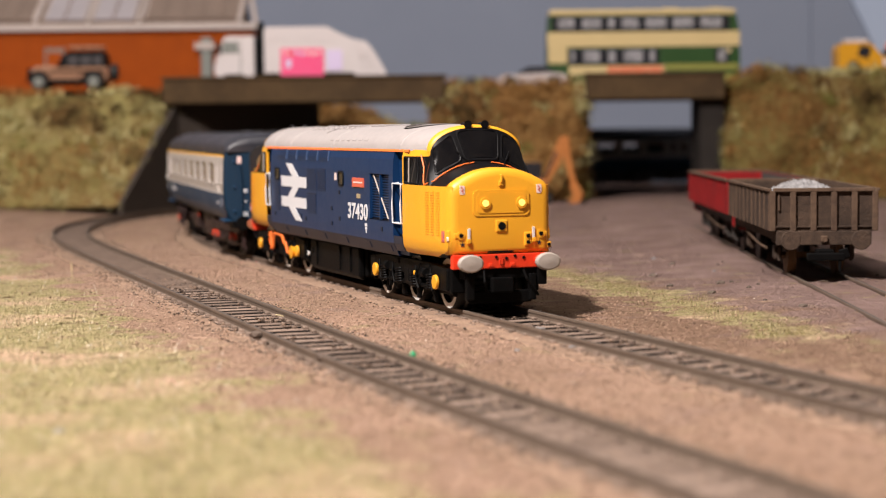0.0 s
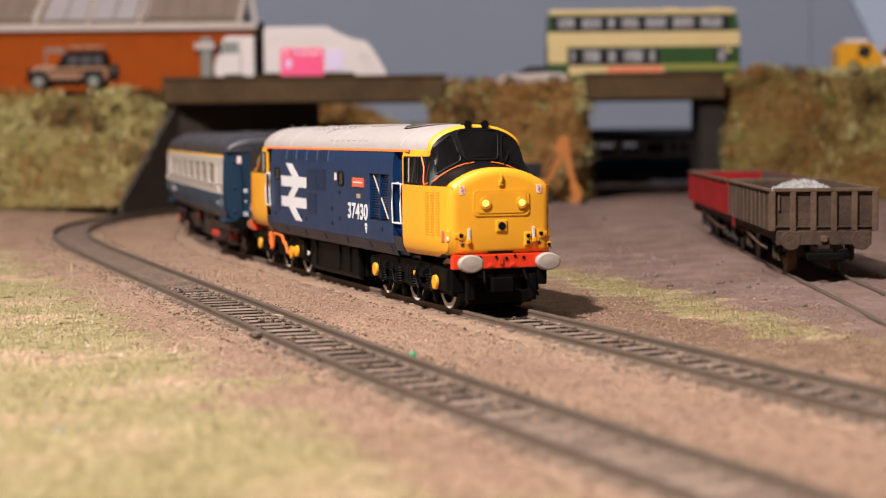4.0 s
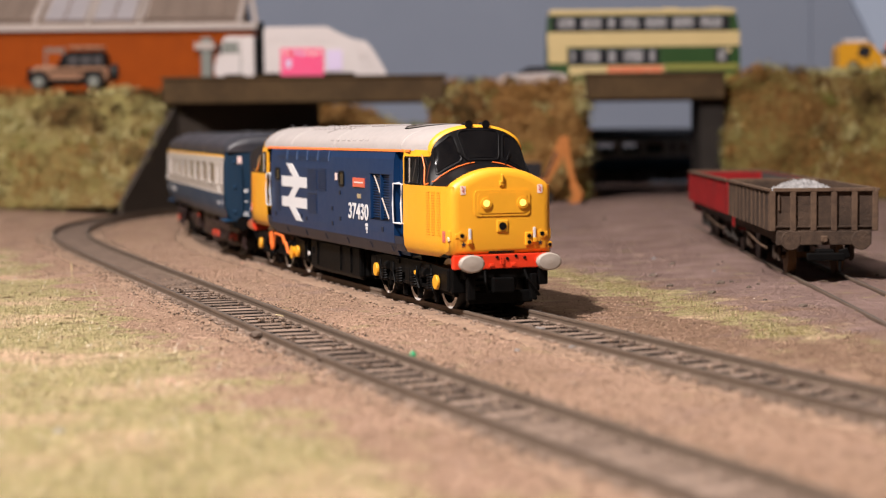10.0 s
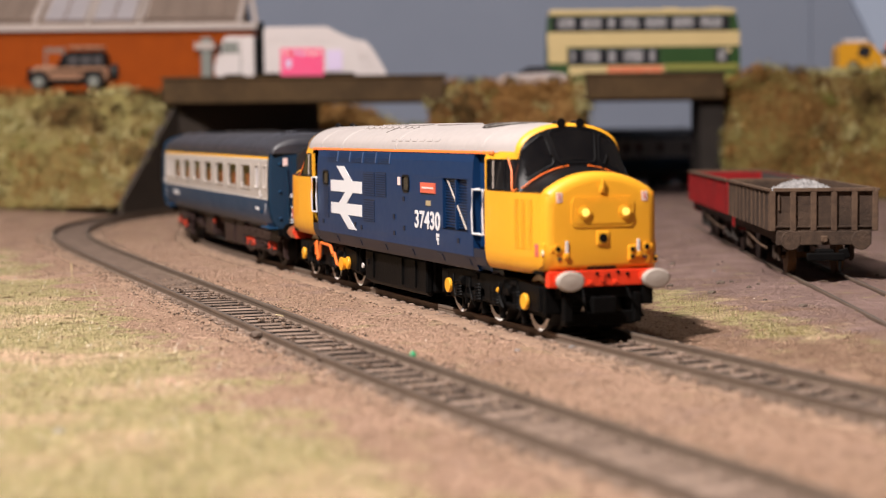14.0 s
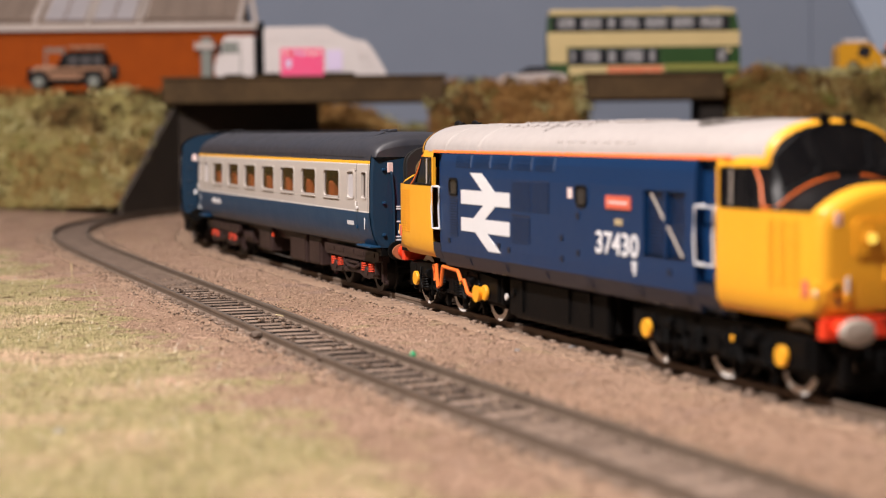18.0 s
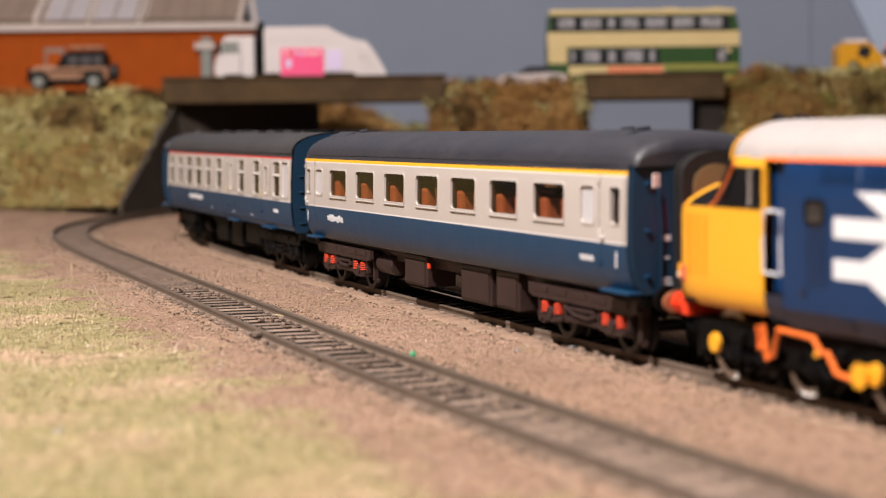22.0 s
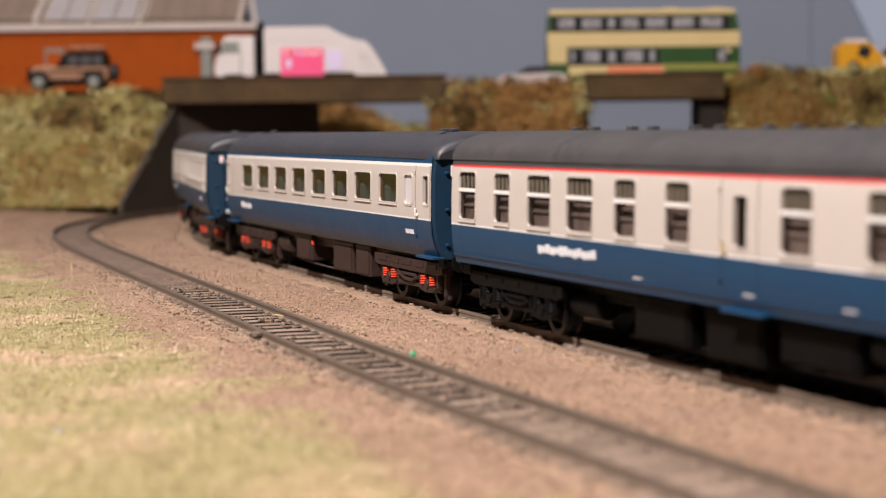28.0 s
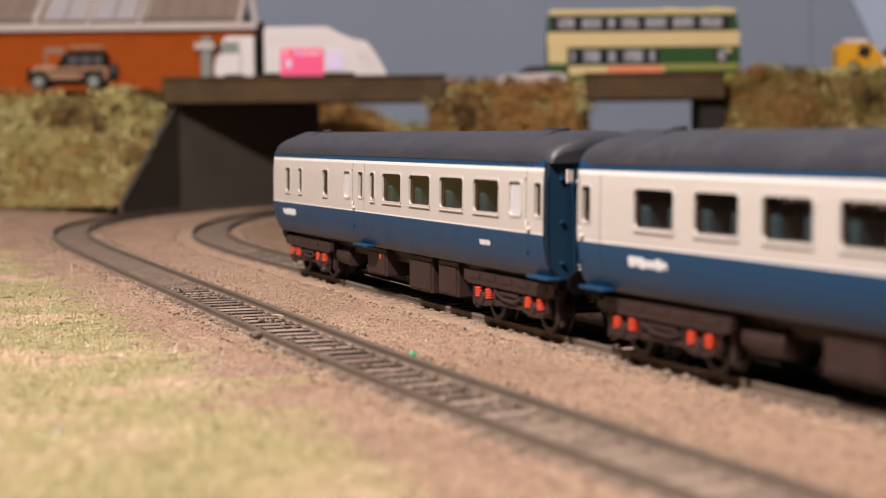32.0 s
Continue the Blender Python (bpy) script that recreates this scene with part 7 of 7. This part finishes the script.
grit_mat = island_material("loose_grit", [(0.0, (0.11, 0.066, 0.044)), (0.25, (0.27, 0.172, 0.118)), (0.7, (0.43, 0.285, 0.198)), (0.994, (0.50, 0.345, 0.245)), (1.0, (0.85, 0.77, 0.67))])
ballast_mat = island_material("dirty_ballast", [(0.0, (0.08, 0.057, 0.045)), (0.4, (0.19, 0.135, 0.10)), (0.8, (0.32, 0.228, 0.168)), (1.0, (0.46, 0.335, 0.25))])
straw_mat = island_material("straw_fibre", [(0.0, (0.50, 0.40, 0.22)), (0.6, (0.72, 0.62, 0.42)), (1.0, (0.92, 0.87, 0.74))])
crumb_mat = island_material("meadow_crumb", [(0.0, (0.07, 0.045, 0.025)), (0.5, (0.17, 0.11, 0.06)), (0.8, (0.33, 0.21, 0.13)), (0.97, (0.5, 0.36, 0.24)), (1.0, (0.92, 0.88, 0.8))])
clod_mat = island_material("dirt_clods", [(0.0, (0.045, 0.030, 0.022)), (0.5, (0.12, 0.082, 0.06)), (1.0, (0.24, 0.165, 0.12))])
grass_mat = island_material("meadow_fibre", [(0.0, (0.065, 0.070, 0.020)), (0.25, (0.26, 0.245, 0.09)), (0.6, (0.53, 0.45, 0.235)), (0.95, (0.76, 0.59, 0.39)), (0.985, (0.78, 0.65, 0.46)), (1.0, (0.95, 0.9, 0.78))])
verge_mat = island_material("verge_fibre", [(0.0, (0.085, 0.080, 0.022)), (0.4, (0.19, 0.165, 0.055)), (0.8, (0.33, 0.26, 0.11)), (0.95, (0.62, 0.52, 0.28)), (1.0, (0.85, 0.76, 0.5))])
bank_mats = [island_material("bank_fibre_pale", [(0.0, (0.33, 0.285, 0.115)), (0.6, (0.47, 0.42, 0.19)), (1.0, (0.60, 0.54, 0.30))]),
             island_material("bank_fibre_olive", [(0.0, (0.11, 0.11, 0.022)), (0.6, (0.205, 0.20, 0.048)), (1.0, (0.30, 0.28, 0.09))]),
             island_material("bank_fibre_rust", [(0.0, (0.15, 0.065, 0.018)), (0.6, (0.29, 0.15, 0.045)), (1.0, (0.40, 0.235, 0.085))]),
             island_material("bank_fibre_brown", [(0.0, (0.035, 0.022, 0.009)), (0.6, (0.078, 0.048, 0.018)), (1.0, (0.14, 0.095, 0.038))])]
rnd = np.random.RandomState(9)


def line_distance(pts):
    """Distance of points to the nearer running line."""
    out = np.full(len(pts), 1e9)
    for lp in line_points:
        for a in range(0, len(pts), 4000):
            q = pts[a:a + 4000]
            d = np.sqrt(((q[:, None, :] - lp[None, :, :]) ** 2).sum(2)).min(1)
            out[a:a + 4000] = np.minimum(out[a:a + 4000], d)
    return out


def plan_points(n, y0, y1, spread=0.285):
    """Points of the layout, denser towards its front edge."""
    u = rnd.rand(n)
    y = 1 / (1 / y0 + u * (1 / y1 - 1 / y0))
    return np.stack([(rnd.rand(n) * 2 - 1) * spread * y, y], 1)


def stones_at(pts, lo, hi, lift=0.0, least=-9.0):
    z = np.maximum(least, np.array([ground_height(x, y) for x, y in pts])) + lift
    size = lo + (hi - lo) * rnd.rand(len(pts)) ** 2.2
    return np.column_stack([pts, z + 0.25 * size]), size


def stone_field(name, label, centres, sizes, mat):
    n = len(centres)
    v = OCT[None] * (0.6 + 0.8 * rnd.rand(n, 6, 3)) * sizes[:, None, None]
    v[:, :, 2] *= 0.75
    v = v + centres[:, None, :]
    f = (OCT_F[None] + 6 * np.arange(n)[:, None, None]).reshape(-1, 3)
    return tagged(quick_mesh(name, v.reshape(-1, 3), f, [mat]), label, "grit", kind="stuff")


pts = plan_points(64000, 220, 1200)
dl = line_distance(pts)
turfed = np.array([meadow(x, y) > 6 for x, y in pts])
pts = pts[(dl > 9.8) & ~turfed & ~((pts[:, 0] > 53 + 0.24 * (669 - pts[:, 1])) & (pts[:, 1] > 410) & (rnd.rand(len(pts)) < 0.93))]
stone_field("ground_grit", "fine sandy grit scattered over the ground", *stones_at(pts, 0.12, 0.42), grit_mat)
pts = []
for ln, s0, s1 in ((up_line, -330, 700), (down_line, -330, 700)):
    for _ in range(8000):
        if rnd.rand() < 0.3:
            continue
        s = s0 + (s1 - s0) * rnd.rand() ** 1.3
        x, y, th = ln.place(s)
        o = rnd.choice([-1, 1]) * (9.8 + 8.5 * rnd.rand() ** 1.3) if rnd.rand() < (0.68 if s < -110 else 0.97) else rnd.uniform(-7.4, 7.4)
        pts.append((x - math.sin(th) * o, y + math.cos(th) * o))
clods = []
for ln, s0, s1, n in ((down_line, -150, 190, 850), (up_line, -200, 60, 500)):
    for _ in range(n):
        x, y, th = ln.place(rnd.uniform(s0, s1))
        o = rnd.uniform(-11.5, 11.5)
        if abs(abs(o) - 8.7) > 0.9 and fbm(x, y, 22, 41.0) > -0.12:
            clods.append((x - math.sin(th) * o, y + math.cos(th) * o))
stone_field("track_clods", "dark clods of dirt lying between the rails", *stones_at(np.array(clods), 0.3, 0.85, 0.0, -2.3), clod_mat)
stone_field("track_ballast", "dirty brown ballast along the sleeper ends", *stones_at(np.array(pts), 0.2, 0.62, 0.0, -2.45), ballast_mat)


def blades(name, label, roots, length, width, mat, lean=0.7, parent=None):
    """Grass fibres: thin bent slivers standing on their roots."""
    n = len(roots)
    a = rnd.rand(n) * 6.283
    h = length * (0.45 + 0.75 * rnd.rand(n))
    tilt = lean * (rnd.rand(n) + 0.15)
    side = np.stack([-np.sin(a), np.cos(a), 0 * a], 1) * (width * (0.6 + 0.7 * rnd.rand(n)))[:, None]
    out = np.stack([np.cos(a), np.sin(a), 0 * a], 1)
    mid = roots + out * (h * 0.5 * np.sin(tilt * 0.6))[:, None] + np.array([0, 0, 1.0]) * (h * 0.5 * np.cos(tilt * 0.6))[:, None]
    tip = mid + out * (h * 0.5 * np.sin(tilt * 1.5))[:, None] + np.array([0, 0, 1.0]) * (h * 0.5 * np.cos(tilt * 1.5))[:, None]
    v = np.stack([roots - side, roots + side, mid + side * 0.8, mid - side * 0.8, tip], 1).reshape(-1, 3)
    k = 5 * np.arange(n)[:, None]
    f = np.concatenate([k + np.array([[0, 1, 2]]), k + np.array([[0, 2, 3]]), k + np.array([[3, 2, 4]])], 0)
    ob = quick_mesh(name, v, f, [mat], parent)
    return tagged(ob, label, "" if parent else "grass", kind="stuff")


u = rnd.rand(170000)
yy = 1 / (1 / 205 + u * (1 / 1150 - 1 / 205))
cand = np.stack([-0.285 * yy + rnd.rand(170000) * (0.285 * yy + 20), yy], 1)
keep = np.array([min(1.0, meadow(x, y) / 14) - 0.42 * min(1.0, max(0.0, meadow(x, y) / 70 - 0.5)) + 0.34 * fbm(x, y, 24, 21.0) + 0.34 * fbm(x, y, 7, 22.0) > rnd_ for (x, y), rnd_ in zip(cand, 0.12 + rnd.rand(len(cand)) * 0.95)])
cand = cand[keep]
zz = np.array([ground_height(x, y) for x, y in cand])
blades("meadow_grass", "short pale green and straw static grass", np.column_stack([cand, zz - 0.1]), 1.9, 0.042, grass_mat, 1.6)
lying = np.stack([rnd.uniform(-230, 0, 9000), rnd.uniform(300, 820, 9000)], 1)
lying = lying[np.array([meadow(x, y) > -4 and fbm(x, y, 30, 51.0) > -0.25 for x, y in lying])][:2600]
blades("stray_fibres", "long pale straw fibres lying in the grass", np.column_stack([lying, [ground_height(x, y) + 0.5 for x, y in lying]]), 4.2, 0.055, straw_mat, 3.4)
crumbs = np.stack([rnd.uniform(-230, 0, 9000), rnd.uniform(260, 820, 9000)], 1)
crumbs = crumbs[np.array([meadow(x, y) > -10 for x, y in crumbs])][:650]
stone_field("meadow_crumbs", "dark and pale crumbs scattered in the grass", *stones_at(crumbs, 0.15, 0.5, 0.3), crumb_mat)
cand = np.stack([rnd.uniform(10, 140, 150000), rnd.uniform(415, 700, 150000)], 1)
keep = np.array([verge(x, y) / 17 + 0.8 * fbm(x, y, 14, 31.0) > r for (x, y), r in zip(cand, 0.08 + rnd.rand(len(cand)) * 1.25)])
cand = cand[keep]
zz = np.array([ground_height(x, y) for x, y in cand])
blades("verge_grass", "strip of short olive static grass beside the yard", np.column_stack([cand, zz - 0.1]), 2.5, 0.036, verge_mat, 2.6)

def tone_at(p, seed, drift):
    return 1.35 * fbm(p[0], p[2] * 1.1, 50, seed) + 0.4 * fbm(p[0], p[2], 13, seed + 1) + drift


def dress(thing, verts, n, seed, drift=0.0, steps=(-0.24, 0.02, 0.22)):
    """Fibres and shaggy tufts over a bank."""
    rs = np.random.RandomState(seed)
    vs = np.array(verts)
    pick = vs[rs.randint(0, len(vs), n)] + rs.normal(0, 2.2, (n, 3)) * np.array([1, 0.3, 1])
    zone = np.array([tone_at(p, seed, drift) for p in pick]) + rs.normal(0, 0.04, n)
    words = ("pale straw", "olive green", "rust-brown", "dark brown")
    order = np.digitize(zone, steps)
    for q, mat_at in enumerate((3, 0, 1, 2)):
        blades("bank_grass", "matted %s fibres on the bank" % words[mat_at], pick[order == q], 4.6, 0.42, bank_mats[mat_at], 2.0, thing)
    protos = []
    for q in range(40):
        c = vs[rs.randint(0, len(vs))]
        z = tone_at(c, seed, drift)
        kind_ = (3, 0, 1, 2)[int(np.digitize(z, steps))]
        same = [o for o in protos if o["tone"] == kind_]
        if not same:
            m = 170
            r = np.cbrt(rs.rand(m))
            d = rs.normal(0, 1, (m, 3))
            d /= np.linalg.norm(d, axis=1)[:, None]
            root = d * r[:, None] * np.array([7.5, 3.6, 4.6])
            t1, t2 = rs.normal(0, 0.95, (m, 3)), rs.normal(0, 0.95, (m, 3))
            v = np.stack([root, root + t1, root + t2], 1).reshape(-1, 3)
            ob = quick_mesh("tuft", v, np.arange(3 * m).reshape(-1, 3), [bank_mats[kind_]], thing)
            ob.location = Vector(c) * MM
            ob["tone"] = kind_
            protos.append(ob)
        else:
            o = again(same[0], thing, tuple(c), rs.rand() * 6.28)
            o.scale = [0.6 + 0.8 * rs.rand()] * 3


dress(left_bank, [v for v in lb if v[0] > -400], 16000, 71, 0.0, (-0.30, 0.16, 0.30))
dress(mid_bank, mb, 9000, 72, 0.1, (-0.30, -0.05, 0.04))
dress(right_bank, [v for v in rb if v[0] < 420], 16000, 73, 0.0, (-0.20, 0.05, 0.17))
dress(inner_bank, ib, 3500, 74, 0.3)


# larger stones, straws and a scrap of green by the track
def oddment(name, label, category, mat, x, y, size, flat=0.7, rz=0.0):
    bm = bmesh.new()
    bmesh.ops.create_icosphere(bm, subdivisions=1, radius=1.0)
    for v in bm.verts:
        v.co = Vector((v.co.x * size[0], v.co.y * size[1], v.co.z * size[2])) * (0.75 + 0.5 * rnd.rand())
    ob = part(name, bm, mat)
    lie = ground_height(x, y)
    ob.location = Vector((x, y, (lie if lie > -4 else -1.5) + size[2] * 0.4)) * MM
    ob.rotation_euler[2] = rz
    return tagged(ob, label, category, "stones by the track")


dark_stone = material("dark_stone", (0.09, 0.065, 0.05, 1), 0.9, spots=(0.15, 0.11, 0.085, 1), scale=500, amount=0.9)
green_scrap = material("green_scrap", (0.03, 0.30, 0.12, 1), 0.6)
straw = material("dry_straw", (0.62, 0.50, 0.28, 1), 0.8)

oddment("plastic_scrap", "small green plastic scrap between the rails", "scrap", green_scrap, -7.2, 409.8, (1.0, 0.8, 1.9))
for x, y, k in ((-26.8, 410.3, 1.5), (-47.7, 462.2, 1.2), (22.6, 472.8, 1.1)):
    oddment("stone", "dark stone lying beside the sleeper ends", "stone", dark_stone, x, y, (1.5 * k, 1.2 * k, 0.9 * k))
for k in range(60):
    y = rnd.uniform(480, 1030)
    x = rnd.uniform(60 + 0.24 * (669 - y), 0.24 * y)
    if abs(x - siding_line.place(y - 456)[0]) > 20:
        g = rnd.rand() ** 2
        oddment("stone", "small crumb of stone lying in the yard", "stone", dark_stone if k % 8 else stone, x, y, (0.7 + 1.3 * g, 0.6 + g, 0.35 + 0.6 * g), rz=rnd.rand() * 3)
for x, y, k in ((24.0, 466.8, 1.2), (15.5, 489.8, 0.9), (17.7, 436.4, 0.5), (30.5, 430.8, 0.5), (-69.2, 323.5, 0.7)):
    oddment("stone", "pale flat stone lying on the sand", "stone", stone, x, y, (1.7 * k, 1.3 * k, 0.8 * k))
for pts_ in (((-47.7, 514.8, -1.3), (-45.0, 508.8, -1.2)), ((-137.0, 670.8, -2.8), (-137.4, 671.2, 3.0))):
    bm = bmesh.new()
    tube(bm, pts_, 0.16, 5)
    tagged(part("straw", bm, straw), "single dry straw lying by the track", "straw", "stray straws")


# ---- what moves: the train pulls away and passes ----
TIMES = [0, 9.8, 10.2, 10.5, 11, 11.5, 12, 12.5, 13, 13.5, 14, 14.5, 15, 15.5, 16, 16.5, 17, 17.5, 18, 18.5, 19, 19.5, 20, 20.5, 21, 21.5, 22, 22.5, 23,
         23.5, 24, 24.5, 25, 25.5, 26, 26.5, 27, 27.5, 28, 28.5, 29, 29.5, 30, 30.5, 31, 31.5, 32]
PLACES = [103.9, 103.9, 101.9, 99.2, 93.7, 87.0, 79.0, 69.6, 60.1, 49.8, 39.2, 27.0, 14.1, 0.1, -14.9, -30.4, -46.2, -63.6, -81.9, -99.8, -119.9, -140.5, -162.6,
          -185.3, -209.5, -233.2, -259.3, -285.8, -313.1, -343.3, -373.5, -406.6, -439.4, -475.3, -512.9, -552.0, -592.7, -633.8, -675.9, -717.0, -759.0, -802.5, -852.4,
          -895.6, -939.6, -981.3, -1023.4]
BEHIND = [0.0, 256.8, 527.1, 795.1, 1065.4]


def front_at(t):
    """Smooth distance of the leading vehicle's middle from the line's datum."""
    i = min(max(int(np.searchsorted(TIMES, t)) - 1, 0), len(TIMES) - 2)
    t0, t1, p0, p1 = TIMES[i], TIMES[i + 1], PLACES[i], PLACES[i + 1]
    def slope(j):
        a, b = max(j - 1, 0), min(j + 1, len(TIMES) - 1)
        return (PLACES[b] - PLACES[a]) / (TIMES[b] - TIMES[a])
    m0, m1 = (slope(i), slope(i + 1)) if t > 9.8 else (0.0, 0.0)
    if i == 1:
        m0 = 0.0
    u, d = (t - t0) / (t1 - t0), t1 - t0
    return (2 * u**3 - 3 * u**2 + 1) * p0 + (u**3 - 2 * u**2 + u) * d * m0 + (3 * u**2 - 2 * u**3) * p1 + (u**3 - u**2) * d * m1


def vehicle_pose(s, pivot):
    """Pose of a vehicle whose two pivots stand on the up line."""
    ax, ay, _ = up_line.place(s - pivot)
    bx, by, _ = up_line.place(s + pivot)
    return (ax + bx) / 2, (ay + by) / 2, math.atan2(ay - by, ax - bx)


def motions():
    steps = [0.0] + [9.8 + 0.2 * k for k in range(112)]
    steps = [t for t in steps if t <= 32.0]
    for i, (vehicle, pivot) in enumerate(train):
        rows = []
        for t in steps:
            x, y, th = vehicle_pose(front_at(t) + BEHIND[i], pivot)
            rows.append((t, pose(x * MM, y * MM, 0, 0, 0, math.degrees(th))))
        walk(vehicle, rows)
    for vehicle_index, bogie, along in bogies:
        pivot, rows = train[vehicle_index][1], []
        for t in steps:
            s = front_at(t) + BEHIND[vehicle_index]
            _, _, th = vehicle_pose(s, pivot)
            _, _, line = up_line.place(s - along)
            turn = math.degrees(line - math.pi - th)
            turn = (turn + 180) % 360 - 180
            rows.append((t, pose(along * MM, 0, 0, 0, 0, turn)))
        walk(bogie, rows)
    wheel_steps = [0.0] + [t for t in (9.8 + 0.1 * k for k in range(223)) if t <= 32.001]
    start = front_at(0.0)
    for wheels, along, radius in wheelsets:
        walk(wheels, [(t, pose(along * MM, 0, radius * MM, 0, math.degrees((start - front_at(t)) / radius), 0)) for t in wheel_steps])


motions()
